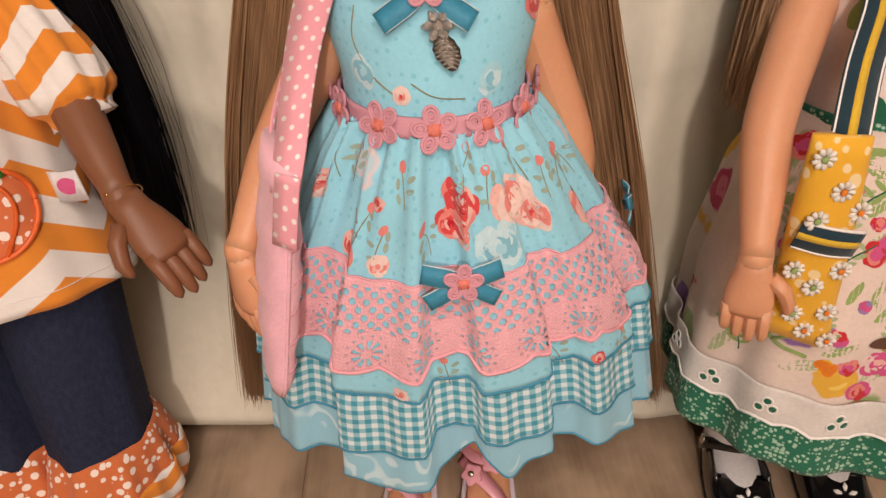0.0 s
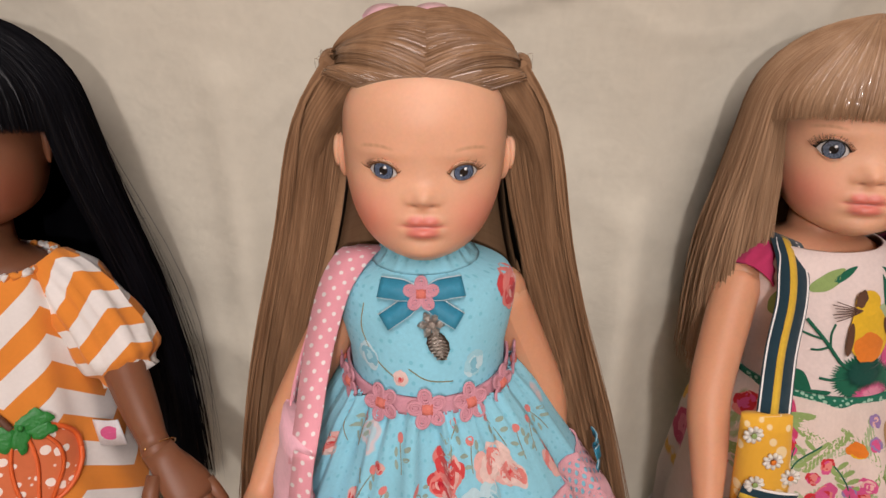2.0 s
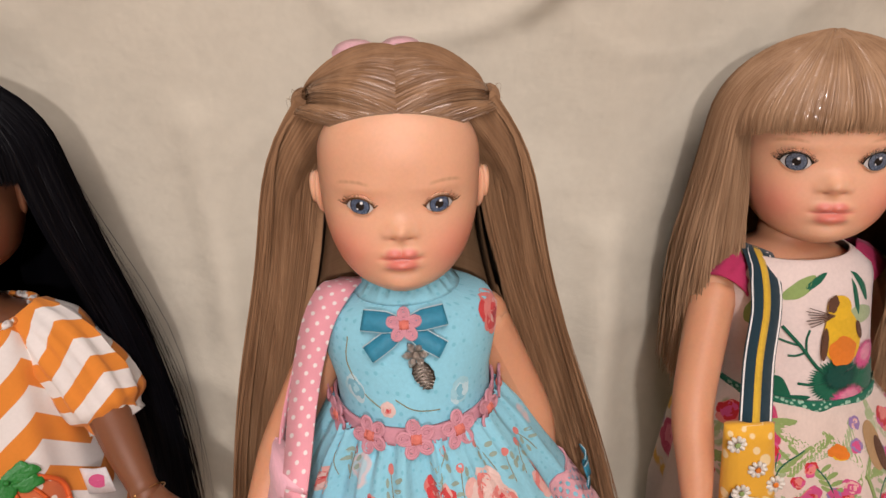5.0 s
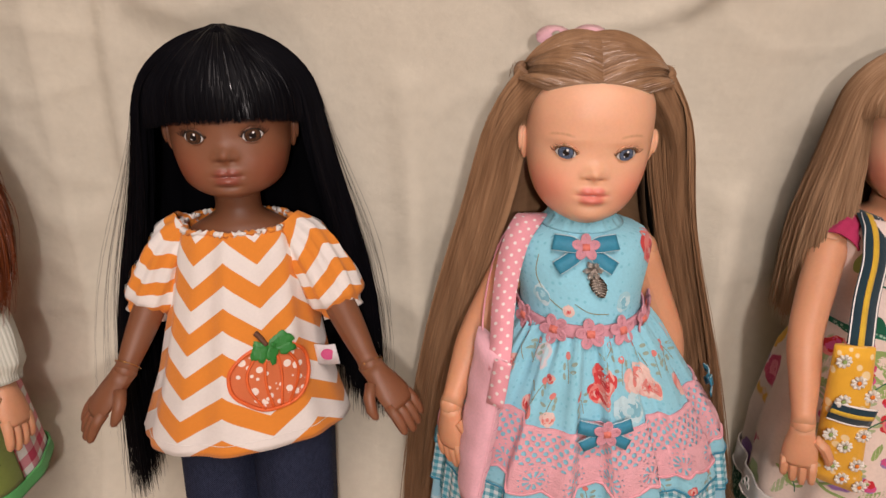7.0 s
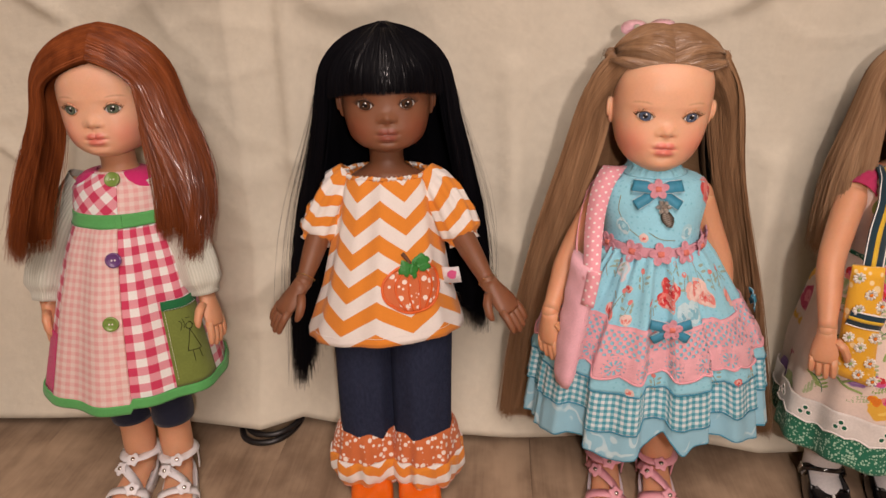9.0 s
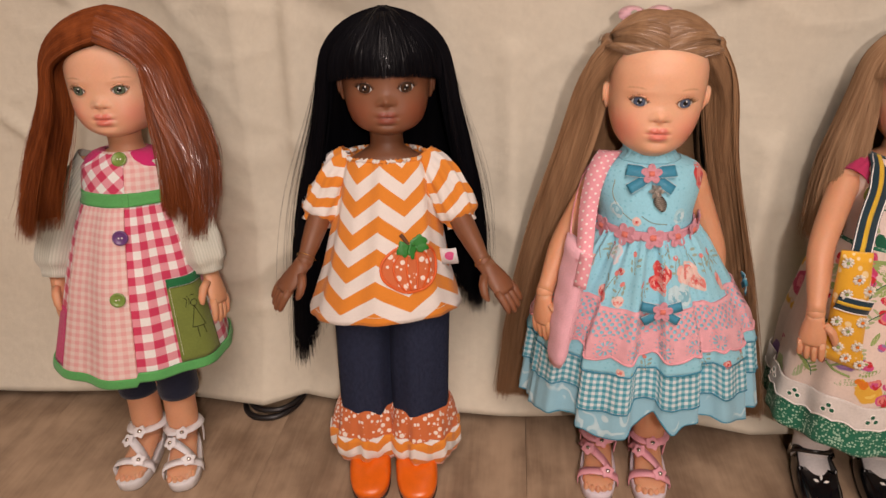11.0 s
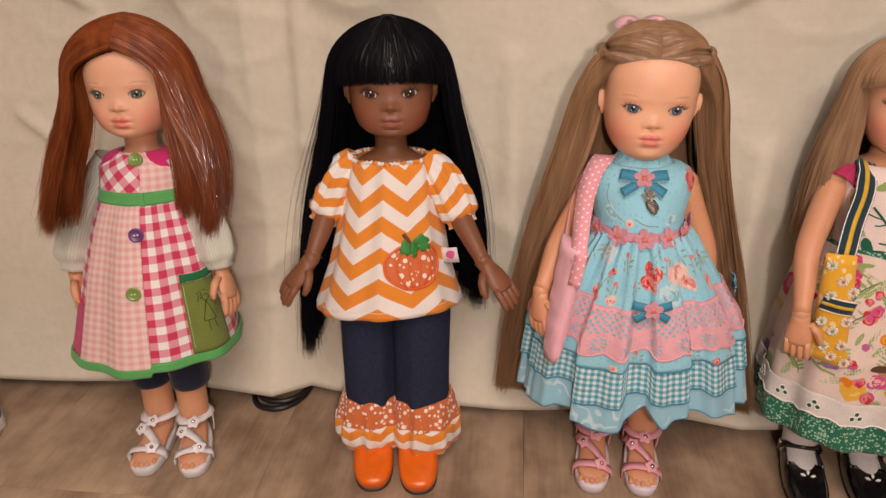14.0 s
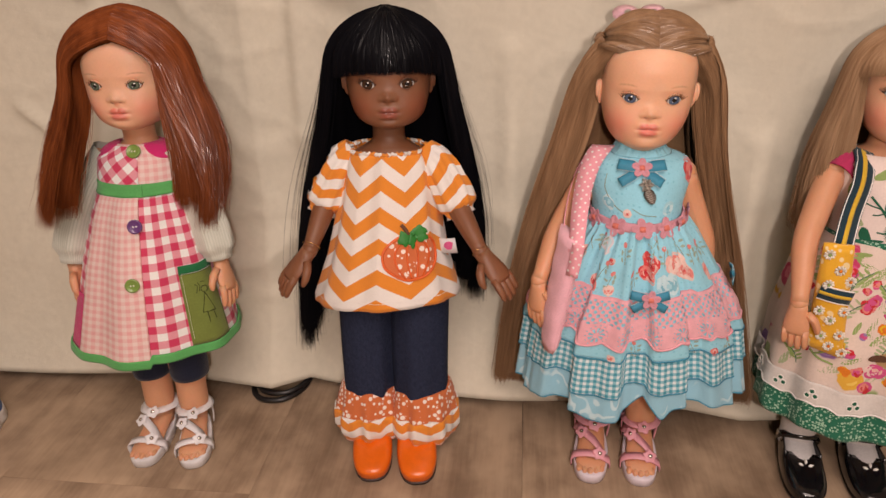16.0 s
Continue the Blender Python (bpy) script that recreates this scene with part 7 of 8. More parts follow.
    base, nrm = g.point(radians(74), 0.158, 0.0002), Vector((0.25, -0.95, 0.1)).normalized()
    path = glide([base, base + Vector((0.006, -0.002, 0.0006)), base + Vector((0.0115, -0.003, 0.0016))], 8)
    ribbon(t, path, [nrm] * 8, 0.0105, 0.0004)
    tag = t.make("label_tag", cloth_plain("white_satin_label", (0.80, 0.78, 0.80), 0.0004, 0.5), ob, "white sewn-in fabric label with a pink badge")
    t = Soup()
    rings(t, [[base + Vector((0.0066 + 0.0034 * q2 * math.cos(2 * math.pi * i / 20), -0.0030, 0.0012 + 0.0030 * q2 * math.sin(2 * math.pi * i / 20))) for i in range(20)] for q2 in (0.02, 1.0)], 0)
    t.make("badge", cloth_plain("badge_pink", (0.75, 0.12, 0.30)), tag)


def trousers():
    ob = thing("trousers", BLACKHAIR, "dark denim trousers with orange ruffled cuffs", "trousers")
    denim = denim_material()
    for x in (-0.0190, 0.0190):
        g = Garment([(0.135, 0.0205, -0.0290, 0.0160, 0.2), (0.110, 0.0202, -0.0320, 0.0130, 0.5), (0.080, 0.0196, -0.0345, 0.0085, 1.0), (0.050, 0.0190, -0.0365, 0.0060, 1.0), (0.040, 0.0195, -0.0380, 0.0060, 0.8)], 5, 0.0011, x * 90, x * 40)
        keep = g.point
        moved = Garment(g.rows, g.folds, g.amp, g.phase, g.seed)
        moved.point = lambda a, z, off=0.0, k=keep, dx=x: k(a, z, off) + Vector((dx, 0, 0))
        whole(moved, "leg", 0.132, 0.0435, denim, ob, "", 0.0, 0.0009, 60, 20)
        cuff = Garment([(0.050, 0.0180, -0.0350, 0.0048, 0.0), (0.046, 0.0202, -0.0384, 0.0072, 0.3), (0.040, 0.0218, -0.0404, 0.0084, 0.7), (0.028, 0.0240, -0.0440, 0.0100, 1.2), (0.018, 0.0240, -0.0435, 0.0100, 1.3), (0.009, 0.0205, -0.0390, 0.0075, 1.0)], 9, 0.0018, 0.8 + x * 50, 1.0)
        kc = cuff.point
        mc = Garment(cuff.rows, cuff.folds, cuff.amp, cuff.phase, cuff.seed)
        mc.point = lambda a, z, off=0.0, k=kc, dx=x: k(a, z, off) + Vector((dx * 1.05, 0, 0))
        c = whole(mc, "cuff", 0.0495, 0.0290, ORANGE_DOTS, ob, "rust cotton cuff with cream dots", 0.0006, 0.0009, 120, 10)
        whole(mc, "ruffle", 0.0315, 0.0095, CHEVRON_SMALL, c, "chevron ruffle", 0.0018, 0.0009, 120, 10)
        rim = Soup()
        tube(rim, [mc.point(2 * math.pi * i / 120, 0.0100, 0.0022) for i in range(121)], 0.0009, 6)
        rim.make("rolled_edge", cloth_plain("coral_edge", (0.78, 0.36, 0.26)), c)


smock()
trousers()
for x in (-0.0190, 0.0140):
    closed_shoe(flat_place(BLACKHAIR) @ foot_turn(x, -0.018, 10), x, -0.018, ORANGE_VINYL, "glossy bright orange slip-on doll shoe", "orange shoes", False, 1.0, plain("dark_sole", (0.05, 0.03, 0.025), 0.6), 0.0162, 0.0475)

# ---- fringed doll's clothes ----
GARDEN = floral("garden_print_cotton", (0.78, 0.64, 0.56), [((0.55, 0.05, 0.14), (0.74, 0.20, 0.28)), ((0.72, 0.40, 0.05), (0.80, 0.55, 0.12)), ((0.30, 0.16, 0.42), (0.48, 0.34, 0.60))], (0.30, 0.38, 0.16), 34.0, 46.0, None, 0.30, 0.34)
GARDEN_PALE = floral("garden_print_bodice", (0.84, 0.71, 0.66), [((0.72, 0.52, 0.50), (0.78, 0.62, 0.58))], (0.30, 0.42, 0.18), 26.0, 34.0, None, 0.12, 0.15)
GREEN_PRINT = cloth_dots("green_sprig_cotton", (0.008, 0.15, 0.085), (0.34, 0.56, 0.42), 0.0017, 0.0003, False)
EYELET = cloth_plain("white_eyelet_cotton", (0.74, 0.70, 0.66))
DAISY_YELLOW = cloth_dots("yellow_daisy_cotton", (0.80, 0.42, 0.03), (0.86, 0.66, 0.35), 0.0052, 0.0007, False)
PRINT_WHITE = cloth_plain("print_white", (0.84, 0.80, 0.72))
PRINT_ORANGE = cloth_plain("print_orange", (0.80, 0.22, 0.02))
PRINT_YELLOW = cloth_plain("print_yellow", (0.82, 0.50, 0.02))
PRINT_GREEN = cloth_plain("print_green", (0.01, 0.13, 0.07))
PRINT_LEAF = cloth_plain("print_leaf", (0.30, 0.42, 0.14))
PRINT_SAGE = cloth_plain("print_sage", (0.42, 0.50, 0.28))
PRINT_ROSE = cloth_plain("print_rose", (0.80, 0.28, 0.40))
PRINT_FIR = cloth_plain("print_fir", (0.004, 0.07, 0.05))
PRINT_PINK = cloth_plain("print_pink", (0.70, 0.10, 0.27))
PRINT_LILAC = cloth_plain("print_lilac", (0.34, 0.22, 0.46))
PRINT_TAN = cloth_plain("print_tan", (0.48, 0.30, 0.14))
PRINT_BROWN = cloth_plain("print_brown", (0.12, 0.055, 0.03))


def spiky(r, n=44, deep=0.25, seed=0):
    rng = random.Random(seed)
    return [((r * (1 + (deep if i % 2 else -deep) * rng.uniform(0.5, 1))) * math.cos(2 * math.pi * i / n), (r * 0.8 * (1 + (deep if i % 2 else -deep) * rng.uniform(0.5, 1))) * math.sin(2 * math.pi * i / n)) for i in range(n)]


def garden_dress():
    ob = thing("garden_dress", FRINGED, "cream bird and flower print doll dress with eyelet trim", "dress")
    top = Garment([(0.2285, 0.0125, -0.0140, 0.0125, 0), (0.2235, 0.0205, -0.0185, 0.0160, 0), (0.2185, 0.0275, -0.0220, 0.0180, 0), (0.2150, 0.0285, -0.0240, 0.0190, 0), (0.200, 0.0268, -0.0290, 0.0190, 0), (0.1740, 0.0275, -0.0350, 0.0200, 0)])
    whole(top, "bodice", 0.2240, 0.1735, GARDEN_PALE, ob, "", 0.0, rows=26)
    skirt = Garment([(0.176, 0.0278, -0.0355, 0.0200, 0.05), (0.170, 0.0320, -0.0390, 0.022, 0.4), (0.150, 0.0430, -0.0470, 0.028, 0.7), (0.110, 0.0530, -0.0560, 0.034, 1.0), (0.050, 0.0580, -0.0610, 0.038, 1.2)], 8, 0.0030, 0.2, 8.0, 0.0012)
    skirt.swing, skirt.swing_top = 0.06, 0.17
    whole(skirt, "skirt", 0.1745, 0.0700, GARDEN, ob, "gathered flower print skirt", 0.0, cols=220, rows=34)
    scal = lambda a: 0.0690 + 0.0016 * abs(math.sin(a * 14))
    lace = whole(skirt, "eyelet_trim", 0.0850, scal, EYELET, ob, "white scalloped eyelet trim", 0.0022, 0.0006, 300, 10)
    whole(skirt, "hem_band", 0.0720, 0.0500, GREEN_PRINT, ob, "dark green sprigged hem band", 0.0008, 0.0008, 220, 10)
    rim = Soup()
    tube(rim, [skirt.point(2 * math.pi * i / 400, scal(2 * math.pi * i / 400), 0.0028) for i in range(401)], 0.0006, 6)
    rim.make("scalloped_edge", THREAD_WHITE, lace)
    for a in range(-90, 100, 24):
        for dx, dz in ((-0.0022, 0.0), (0.0022, 0.0003), (0.0002, 0.0034)):
            z = 0.0755 + dz
            aa = skirt.around(radians(a), z, dx)
            decal(skirt, "eyelet_hole", aa, z, blob(0.0012, 0.0014, 14), PRINT_GREEN, lace, "", 0.0029, 0.00015, 2)
            s = Soup()
            stroke(skirt, s, aa, z, [(0.0016 * math.cos(2 * math.pi * i / 10), 0.0017 * math.sin(2 * math.pi * i / 10)) for i in range(11)], 0.00035, 0.0030)
            s.make("eyelet_rim", THREAD_WHITE, lace)
    whole(top, "waist_piping", 0.1765, 0.1725, GREEN_PRINT, ob, "dark green waist piping", 0.0012, 0.0012, 120, 4)
    for side, out, fwd in ((-1, 0.0045, 0.007), (1, 0.001, 0.0)):
        sleeve("cap_sleeve", [(side * 0.0205, -0.001, 0.2170), (side * 0.0250, -0.003 - fwd * 0.3, 0.2140), (side * (0.0280 + out * 0.3), -0.004 - fwd * 0.6, 0.2105)], [(0, 0.0088), (0.5, 0.0092), (1, 0.0094)], MAGENTA_LEAF, ob, "magenta leaf print cap sleeve", 0.0004)
    # printed motifs
    off = 0.0010
    a0, z0 = 0.14, 0.2000

    def at(dx, dz):
        return top.around(a0, z0 + dz, dx), z0 + dz

    def turned(shape, deg):
        c, sn = math.cos(radians(deg)), math.sin(radians(deg))
        return [(x * c - y * sn, x * sn + y * c) for x, y in shape]

    def motif(name, dx, dz, shape, mat, lift, parent=None, label=""):
        return decal(top, name, *at(dx, dz), shape, mat, parent or ob, label, off + lift, 0.0001)

    for k, (dx, dz, rx, rz, deg, mat) in enumerate(((-0.0135, 0.0155, 0.0066, 0.0024, 32, PRINT_LEAF), (-0.0080, 0.0175, 0.0050, 0.0012, 30, PRINT_GREEN), (0.0100, 0.0045, 0.0070, 0.0030, -8, PRINT_SAGE), (0.0110, 0.0140, 0.0062, 0.0013, -62, PRINT_GREEN), (0.0075, 0.0100, 0.0070, 0.0011, -80, PRINT_GREEN), (-0.0205, -0.0215, 0.0030, 0.0058, 20, PRINT_GREEN), (-0.0170, -0.0235, 0.0060, 0.0012, 8, PRINT_GREEN), (0.0150, -0.0190, 0.0050, 0.0050, 0, PRINT_GREEN), (-0.0300, 0.0060, 0.0060, 0.0022, 60, PRINT_LEAF), (-0.0260, -0.0120, 0.0050, 0.0020, -40, PRINT_SAGE))):
        motif("leaf_print", dx, dz, turned(blob(rx, rz, 24, 0.05, 3, k), deg), mat, 0.0)
    for pts, r in (([(-0.0040, -0.0150), (-0.0084, -0.0120), (-0.0140, -0.0040), (-0.0196, 0.0024)], 0.0007), ([(-0.0120, -0.0070), (-0.0120, -0.0020), (-0.0108, 0.0016)], 0.0004), ([(-0.0125, -0.0065), (-0.0155, -0.0078), (-0.0180, -0.0080)], 0.0004), ([(-0.0140, -0.0040), (-0.0185, -0.0030), (-0.0228, -0.0016)], 0.0004), ([(-0.0040, -0.0165), (-0.0100, -0.0180), (-0.0150, -0.0178)], 0.0005)):
        s = Soup()
        stroke(top, s, a0, z0, pts, r, off)
        s.make("stem_print", PRINT_GREEN, ob)
    for k, (dx, dz, r, deep, mat) in enumerate(((-0.0012, -0.0172, 0.0098, 0.15, PRINT_GREEN), (0.0138, -0.0185, 0.0070, 0.15, PRINT_GREEN), (0.0028, -0.0252, 0.0070, 0.22, PRINT_PINK), (0.0030, -0.0240, 0.0044, 0.25, PRINT_ROSE), (0.0112, -0.0100, 0.0058, 0.25, PRINT_PINK), (0.0112, -0.0092, 0.0034, 0.25, PRINT_ROSE), (-0.0070, -0.0262, 0.0030, 0.15, PRINT_LILAC), (-0.0010, -0.0150, 0.0060, 0.30, PRINT_FIR))):
        motif("thistle_print", dx, dz, spiky(r, 110, deep, k), mat, 0.0002 + 0.0001 * k)
    f = motif("bird_print", 0.0, -0.0005, turned(blob(0.0068, 0.0105, 30, 0.03, 2, 1, 0.2), 8), PRINT_YELLOW, 0.0010, None, "yellow printed motif")
    motif("breast", -0.0002, -0.0060, blob(0.0052, 0.0052, 24, 0.06), PRINT_ORANGE, 0.0012, f)
    motif("head_top", -0.0008, 0.0090, blob(0.0044, 0.0042, 22), PRINT_YELLOW, 0.0012, f)
    motif("cap", -0.0032, 0.0105, turned(blob(0.0018, 0.0030, 20, 0.1), -20), PRINT_BROWN, 0.0014, f)
    motif("wing", -0.0066, -0.0030, turned(blob(0.0011, 0.0058, 20), -6), PRINT_BROWN, 0.0014, f)
    motif("wing", 0.0062, 0.0005, turned(blob(0.0011, 0.0034, 20), 14), PRINT_BROWN, 0.0014, f)
    for k in range(7):
        s = Soup()
        stroke(top, s, a0, z0, [(-0.0030, 0.0068), (-0.0065, 0.0066 + 0.0005 * (k - 3)), (-0.0110 - 0.0006 * (k % 3), 0.0064 + 0.0011 * (k - 3))], 0.00016, off + 0.0016)
        s.make("twig_print", PRINT_BROWN, ob)
    f = decal(skirt, "bird_print", -0.02, 0.1080, blob(0.0090, 0.0050, 26, 0.03, 2, 1), PRINT_TAN, ob, "tan printed motif", 0.0010, 0.00015)
    decal(skirt, "head_top", 0.10, 0.1115, blob(0.0036, 0.0034, 18), PRINT_TAN, f, "", 0.0012, 0.0001)
    decal(skirt, "wing", -0.14, 0.1090, blob(0.0056, 0.0024, 18), PRINT_BROWN, f, "", 0.0014, 0.0001)
    f = decal(skirt, "bird_print", 0.36, 0.1600, blob(0.0042, 0.0088, 26, 0.03, 2, 1), PRINT_TAN, ob, "tan printed motif", 0.0010, 0.00015)
    decal(skirt, "wing", 0.42, 0.1570, blob(0.0022, 0.0062, 18), PRINT_BROWN, f, "", 0.0013, 0.0001)
    for a, z, r, mat, k in ((-0.16, 0.1000, 0.0085, PRINT_PINK, 1), (-0.95, 0.1070, 0.0056, PRINT_RED, 2), (0.02, 0.1480, 0.0050, PRINT_PINK, 3), (0.0, 0.1400, 0.0040, PRINT_LILAC, 4), (0.28, 0.1280, 0.0070, PRINT_YELLOW, 5), (0.45, 0.1050, 0.0100, PRINT_LILAC, 6), (0.5, 0.1390, 0.0070, PRINT_YELLOW, 7), (-0.45, 0.1120, 0.0040, PRINT_RED, 8), (0.18, 0.1690, 0.0040, PRINT_LILAC, 9)):
        rose(skirt, a, z, r * 0.75, ob, [mat, TONE["shell"], mat, TONE["blush"], mat], k + 20, 0.0009)
    rng = random.Random(77)
    for k in range(26):
        a, z, lean = rng.uniform(-1.2, 1.0), rng.uniform(0.096, 0.158), rng.uniform(-0.7, 0.7)
        s, tall = Soup(), rng.uniform(0.010, 0.018)
        line = [(lean * tall * q * q, tall * (q - 0.5)) for q in (0.0, 0.35, 0.7, 1.0)]
        stroke(skirt, s, a, z, line, 0.0003, 0.0008)
        for q in (0.3, 0.5, 0.7, 0.9):
            for side in (-1, 1):
                cx, cz, tilt = lean * tall * q * q + side * 0.0021, tall * (q - 0.5) + 0.0010, side * 0.6
                shape = [(cx + u * math.cos(tilt) - v * math.sin(tilt), cz + u * math.sin(tilt) + v * math.cos(tilt)) for u, v in blob(0.0024, 0.0008, 10)]
                s.add([skirt.point(skirt.around(a, z + w, u), z + w, 0.0009) for u, w in shape], [tuple(range(10))], shape, 1)
        s.make("stem_print", [PRINT_GREEN, rng.choice((PRINT_LEAF, PRINT_SAGE))], ob)
    for k in range(60):
        a, z = rng.uniform(-1.2, 1.0), rng.uniform(0.088, 0.168)
        tilt, r = rng.uniform(0, math.pi), rng.uniform(0.0050, 0.0105)
        shape = [(x * math.cos(tilt) - y * math.sin(tilt), x * math.sin(tilt) + y * math.cos(tilt)) for x, y in blob(r, r * 0.28, 20, 0.04)]
        decal(skirt, "leaf_print", a, z, shape, rng.choice((PRINT_LEAF, PRINT_LEAF, PRINT_SAGE)), ob, "", 0.0007, 0.0001)
    for k in range(46):
        a, z = rng.uniform(-1.2, 1.0), rng.uniform(0.088, 0.170)
        rose(skirt, a, z, rng.uniform(0.0026, 0.0055), ob, rng.choice(([PRINT_PINK, PRINT_RED, TONE["coral"]], [PRINT_LILAC, PRINT_PINK], [PRINT_YELLOW, PRINT_ORANGE], [TONE["coral"], PRINT_RED, PRINT_PINK])), k + 40, 0.0008)
    for a, z, pts in ((-0.62, 0.1080, [(-0.010, -0.004), (0.0, 0.001), (0.009, 0.004)]), (-0.75, 0.1020, [(-0.006, 0.004), (0.0, 0.0), (0.008, -0.002)]), (0.15, 0.1400, [(0.0, 0.012), (0.003, 0.0), (0.0, -0.012)])):
        s = Soup()
        stroke(skirt, s, a, z, pts, 0.0007, 0.0010)
        s.make("stem_print", PRINT_LEAF, ob)


def daisy_bag():
    ob = thing("shoulder_bag", FRINGED, "yellow daisy print cotton shoulder bag with striped strap", "bag")
    corner = [Vector(p) for p in ((-0.0490, -0.0520, 0.1835), (-0.0325, -0.0530, 0.1825), (-0.0450, -0.0490, 0.1150), (-0.0240, -0.0530, 0.1080))]
    face = (corner[1] - corner[0]).cross(corner[2] - corner[0]).normalized()
    if face.y > 0:
        face = -face

    def spot(u, v, lift=0.0):
        """A place on the bag: u from its left to its right edge, v from the top down."""
        p = corner[0].lerp(corner[1], u).lerp(corner[2].lerp(corner[3], u), v)
        return p + face * (lift + 0.0016 * math.sin(math.pi * u) * math.sin(math.pi * min(1, v + 0.1)))

    s = Soup()
    loops, n = [], 28
    for k in range(15):
        v = k / 14
        t = 0.0022 + 0.0022 * math.sin(math.pi * v)
        loops.append([spot(0.5 + 0.5 * math.copysign(abs(math.cos(b)) ** 0.5, math.cos(b)), v, t * math.sin(b)) for b in (2 * math.pi * i / n for i in range(n))])
    rings(s, loops, 0, cap0=True, cap1=True)
    body = s.make("body", DAISY_YELLOW, ob)

    def on(u, v):
        return spot(u, v, 0.0022 + 0.0022 * math.sin(math.pi * v) + 0.0003)

    for u, z in ((0.55, 0.20), (0.18, 0.08), (0.90, 0.28), (0.45, 0.66), (0.80, 0.55), (0.78, 0.78), (0.30, 0.84), (0.55, 0.92), (0.12, 0.60), (0.92, 0.94), (0.25, 0.34)):
        p = on(u, z)
        s = Soup()
        for k in range(9):
            t = 2 * math.pi * k / 9
            d = Vector((math.cos(t), 0.0, math.sin(t)))
            d = (d - face * d.dot(face)).normalized()
            tube(s, [p + d * 0.0010, p + d * 0.0022, p + d * 0.0030, p + d * 0.0033], [0.0004, 0.0008, 0.0007, 0.0002], 6)
        d = s.make("daisy_print", PRINT_WHITE, body)
        s = Soup()
        bead(s, p + face * 0.0006, 0.0010, 0.0005, 0.0010, 10, 6)
        s.make("daisy_heart", PRINT_ORANGE if (u > 0.5) else PRINT_LEAF, d)
    # striped ribbons
    def striped(name, path, nrm, width, parent, label):
        n = len(path)
        s = Soup()
        ribbon(s, path, nrm, width, 0.0006)
        band = s.make(name, NAVY_RIB, parent, label)
        s = Soup()
        ribbon(s, [p + Vector(v).normalized() * 0.0004 for p, v in zip(path, nrm)], nrm, width * 0.22, 0.0005)
        s.make("stripe", YELLOW_RIB, band, "yellow stripe")
        s = Soup()
        for side in (-1, 1):
            edge = []
            for i, p in enumerate(path):
                d = (path[min(i + 1, n - 1)] - path[max(i - 1, 0)]).normalized()
                edge.append(p + d.cross(Vector(nrm[i]).normalized()) * side * width * 0.5 + Vector(nrm[i]).normalized() * 0.0003)
            tube(s, edge, 0.0005, 6)
        s.make("edging", THREAD_WHITE, band, "white picot edging")
        return band

    strap = glide([(-0.0120, 0.010, 0.2180), (-0.0165, -0.004, 0.2245), (-0.0195, -0.0165, 0.2200), (-0.0230, -0.0260, 0.2100), (-0.0310, -0.0380, 0.1970), (-0.0385, -0.0520, 0.1820)], 26)
    striped("strap", strap, [Vector((-0.10, -1.0, 0.30 + 0.9 * max(0, 1 - i / 9))) for i in range(26)], 0.0110, ob, "navy ribbon strap with a yellow stripe")
    cross = [on(u, 0.42) for u in np.linspace(0.02, 0.98, 10)]
    striped("band", cross, [tuple(face)] * 10, 0.0088, body, "navy and yellow ribbon band across the bag")


MAGENTA_LEAF = floral("magenta_leaf_print", (0.50, 0.035, 0.12), [((0.62, 0.10, 0.20), (0.40, 0.02, 0.08))], (0.66, 0.16, 0.26), 60.0, 90.0)
NAVY_RIB = cloth_plain("navy_grosgrain", (0.012, 0.040, 0.058), 0.0009)
YELLOW_RIB = cloth_plain("yellow_grosgrain", (0.72, 0.46, 0.04), 0.0009)
SOCK_WHITE = cloth_plain("white_rib_sock", (0.72, 0.69, 0.68), 0.0012)
BLACK_PATENT = plain("black_patent", (0.006, 0.006, 0.007), 0.16, coat=0.6)
garden_dress()
daisy_bag()
for x in (-0.0190, 0.0225):
    sock = Soup()
    rings(sock, [oval(x, -0.013, z, r, r * 1.05, 28) for z, r in ((0.070, 0.0138), (0.060, 0.0138), (0.046, 0.0134), (0.030, 0.0116), (0.018, 0.0113), (0.010, 0.0112))], 0)
    first = len(sock.v)
    rings(sock, [[(x + w * math.cos(b), -0.013 + t, 0.0058 + h * 0.5 + (h * 0.5 + 0.0012) * math.sin(b)) for b in (2 * math.pi * k / 20 for k in range(20))] for t, w, h in ((0.006, 0.0098, 0.016), (-0.006, 0.0102, 0.0155), (-0.016, 0.0104, 0.0120), (-0.026, 0.0110, 0.0092), (-0.036, 0.0104, 0.0070))], 0, cap1=True)
    sock.turn(pose(0, 0, 0, 3.2, 0, 0) @ foot_turn(x, -0.013, -8), first)
    sock = sock.make("sock", SOCK_WHITE)
    sock.matrix_world = FRINGED
    tagged(sock, "white ribbed doll sock inside a black shoe", "sock", "white socks")
    closed_shoe(flat_place(FRINGED) @ foot_turn(x, -0.014, -8), x, -0.014, BLACK_PATENT, "black patent strap shoe with white petal cut-outs", "black shoes", True, 0.0, None, 0.0150, 0.049)

# ---- small things at the edges ----
s = Soup()
path = glide([(-0.300, 0.050, 0.003), (-0.292, 0.018, 0.003), (-0.280, 0.006, 0.003), (-0.262, 0.008, 0.003), (-0.250, 0.026, 0.003), (-0.248, 0.060, 0.003)], 40)
tube(s, path, 0.0024, 10)
tube(s, [p + Vector((0.003, 0.004, 0.0045)) for p in path], 0.0022, 10)
tagged(s.make("cable", plain("black_cable", (0.012, 0.010, 0.010), 0.4)), "black doubled cable looping out under the sheet", "cable")

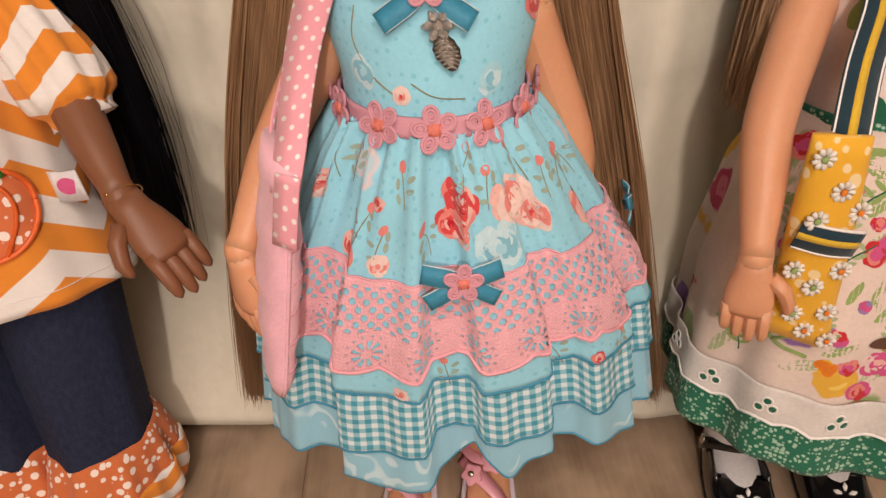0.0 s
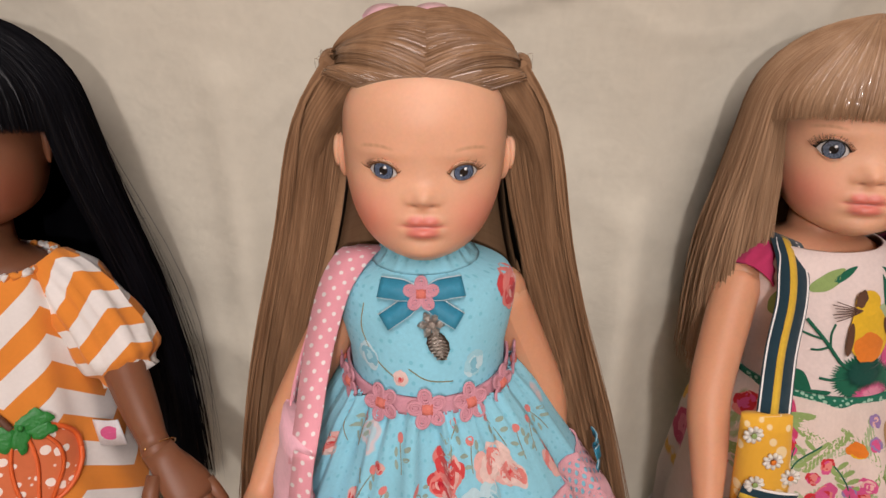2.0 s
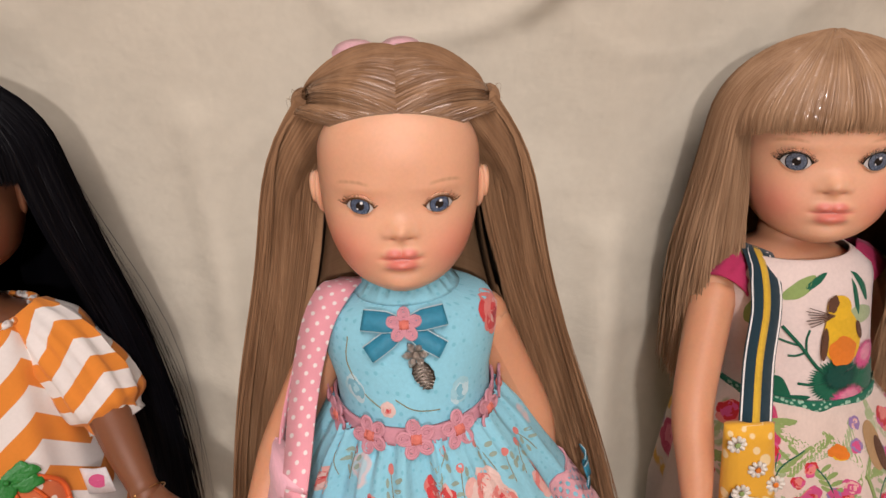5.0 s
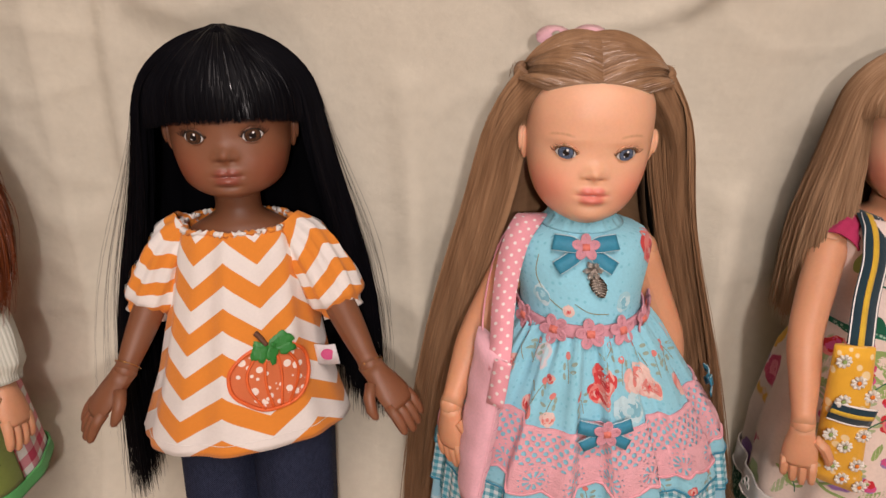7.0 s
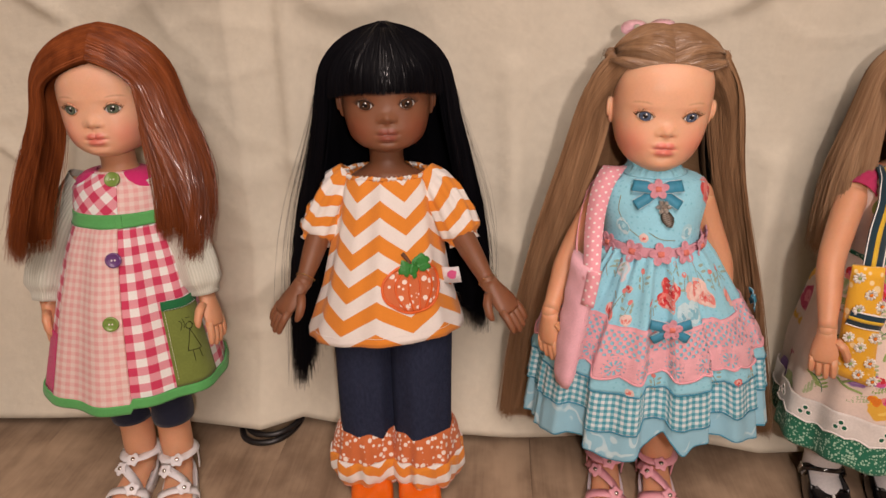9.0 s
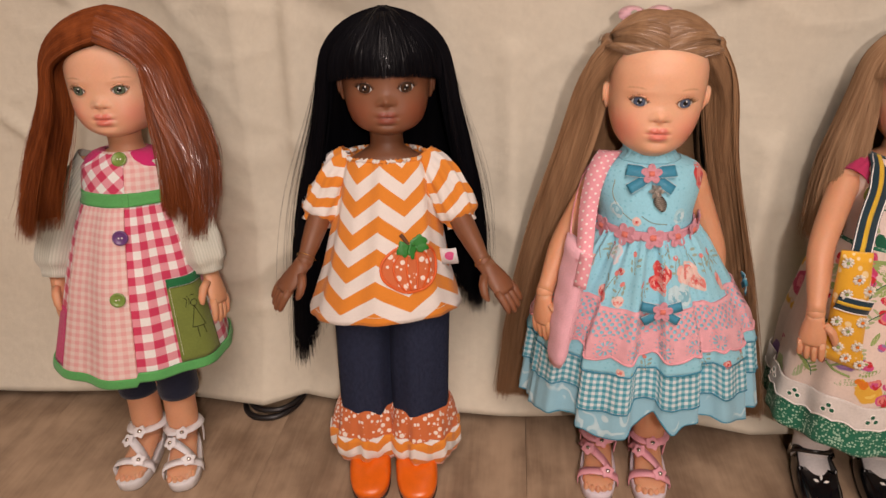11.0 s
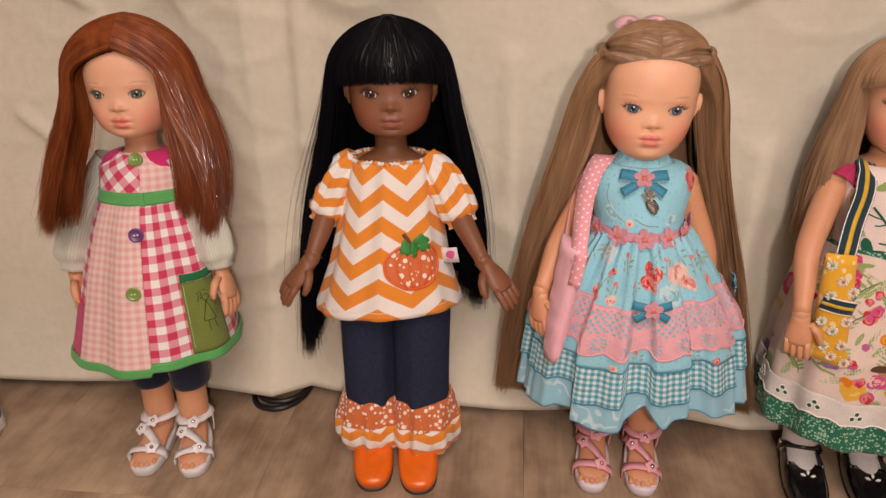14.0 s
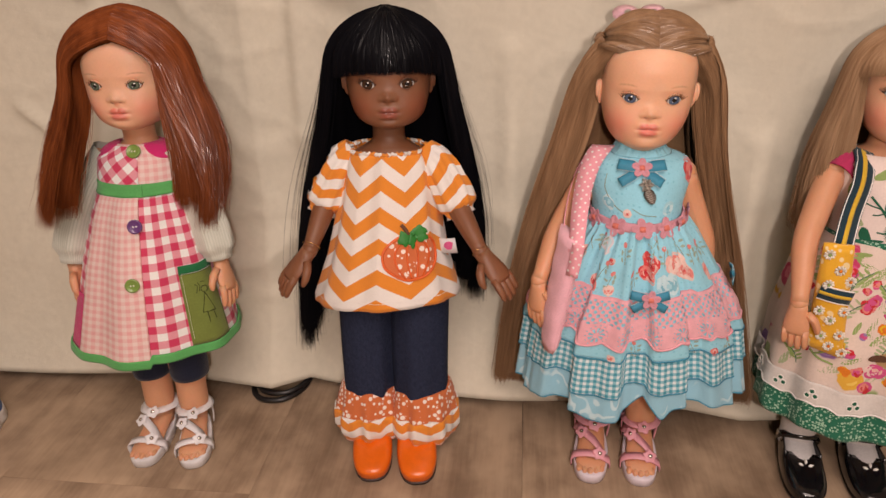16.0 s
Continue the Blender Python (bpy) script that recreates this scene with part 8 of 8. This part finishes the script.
# hem of another outfit that stands beside the row
hem = thing("cuff", pose(-0.5160, -0.045, 0.0), "blue cloth cuff with a frayed white edge, standing on the floor", "clothing")
cuff_form = Garment([(0.034, 0.026, -0.024, 0.024, 0.4), (0.020, 0.031, -0.029, 0.029, 1.0), (0.0, 0.0325, -0.030, 0.030, 1.0)], 9, 0.0012, 0.3, 2.0)
whole(cuff_form, "cloth", 0.0330, 0.0090, cloth_plain("cornflower_cotton", (0.05, 0.13, 0.36)), hem, "", 0.0, 0.001, 90, 8)
whole(cuff_form, "edge", 0.0100, 0.0, cloth_plain("white_fringe", (0.74, 0.71, 0.68)), hem, "frayed white edge", 0.0004, 0.001, 90, 5)
s = Soup()
tube(s, [(0, 0, 0.0), (0, 0, 0.016), (0, 0, 0.0335)], [0.028, 0.028, 0.024], 24)
s.make("lining", cloth_plain("cornflower_lining", (0.04, 0.10, 0.28)), hem)


def bracelet(place, centre, way):
    """A fine gold thread with one bead round a wrist."""
    ob = thing("bracelet", place, "fine gold thread bracelet with a tiny bead on a wrist", "bracelet", "gold bracelets")
    w = Vector(way).normalized()
    u = w.cross(Vector((0, 1, 0))).normalized()
    v = w.cross(u)
    loop = [Vector(centre) + 0.0061 * (math.cos(2 * math.pi * k / 28) * u + math.sin(2 * math.pi * k / 28) * v) for k in range(29)]
    s = Soup()
    tube(s, loop, 0.00025, 6)
    s.make("thread", GOLD, ob)
    s = Soup()
    front = min(loop, key=lambda p: p.y)
    bead(s, front, 0.0007, 0.0007, 0.0007, 10, 8)
    s.make("bead", GOLD, ob)


GOLD = plain("gold_thread", (0.75, 0.48, 0.20), 0.25, metal=1.0)
bracelet(BLACKHAIR, (-0.0494, -0.0320, 0.1620), (-0.25, -0.7, -0.72))
bracelet(BLACKHAIR, (0.0640, -0.0305, 0.1606), (0.5, -0.6, -0.7))

# ---- floor boards ----
def boards():
    """Laminate planks, laid towards the sheet."""
    wide, long, gap = 0.19, 1.28, 0.00008
    s = Soup()
    box(s, -wide / 2 + gap, wide / 2 - gap, -long / 2 + gap, long / 2 - gap, -0.008, 0.0, bevel=0.00012)
    first = s.make("plank", FLOOR_MAT, floor, smooth=False)
    taken = False
    for j in range(-12, 13):
        for i in (-3, -2, -1, 0, 1, 2):
            x, y = 0.03 + j * wide, [0.31, -0.28, 0.55, 0.02][j % 4] + i * long
            if y + long / 2 < -2.8 or y - long / 2 > 1.4 or abs(x) > 2.2:
                continue
            ob = new("plank", first.data) if taken else first
            lo, hi = max(y - long / 2, -2.8), min(y + long / 2, 1.4)
            ob.parent, ob.location, taken = floor, (x, (lo + hi) / 2, 0), True
            ob.scale.y = (hi - lo) / long


boards()
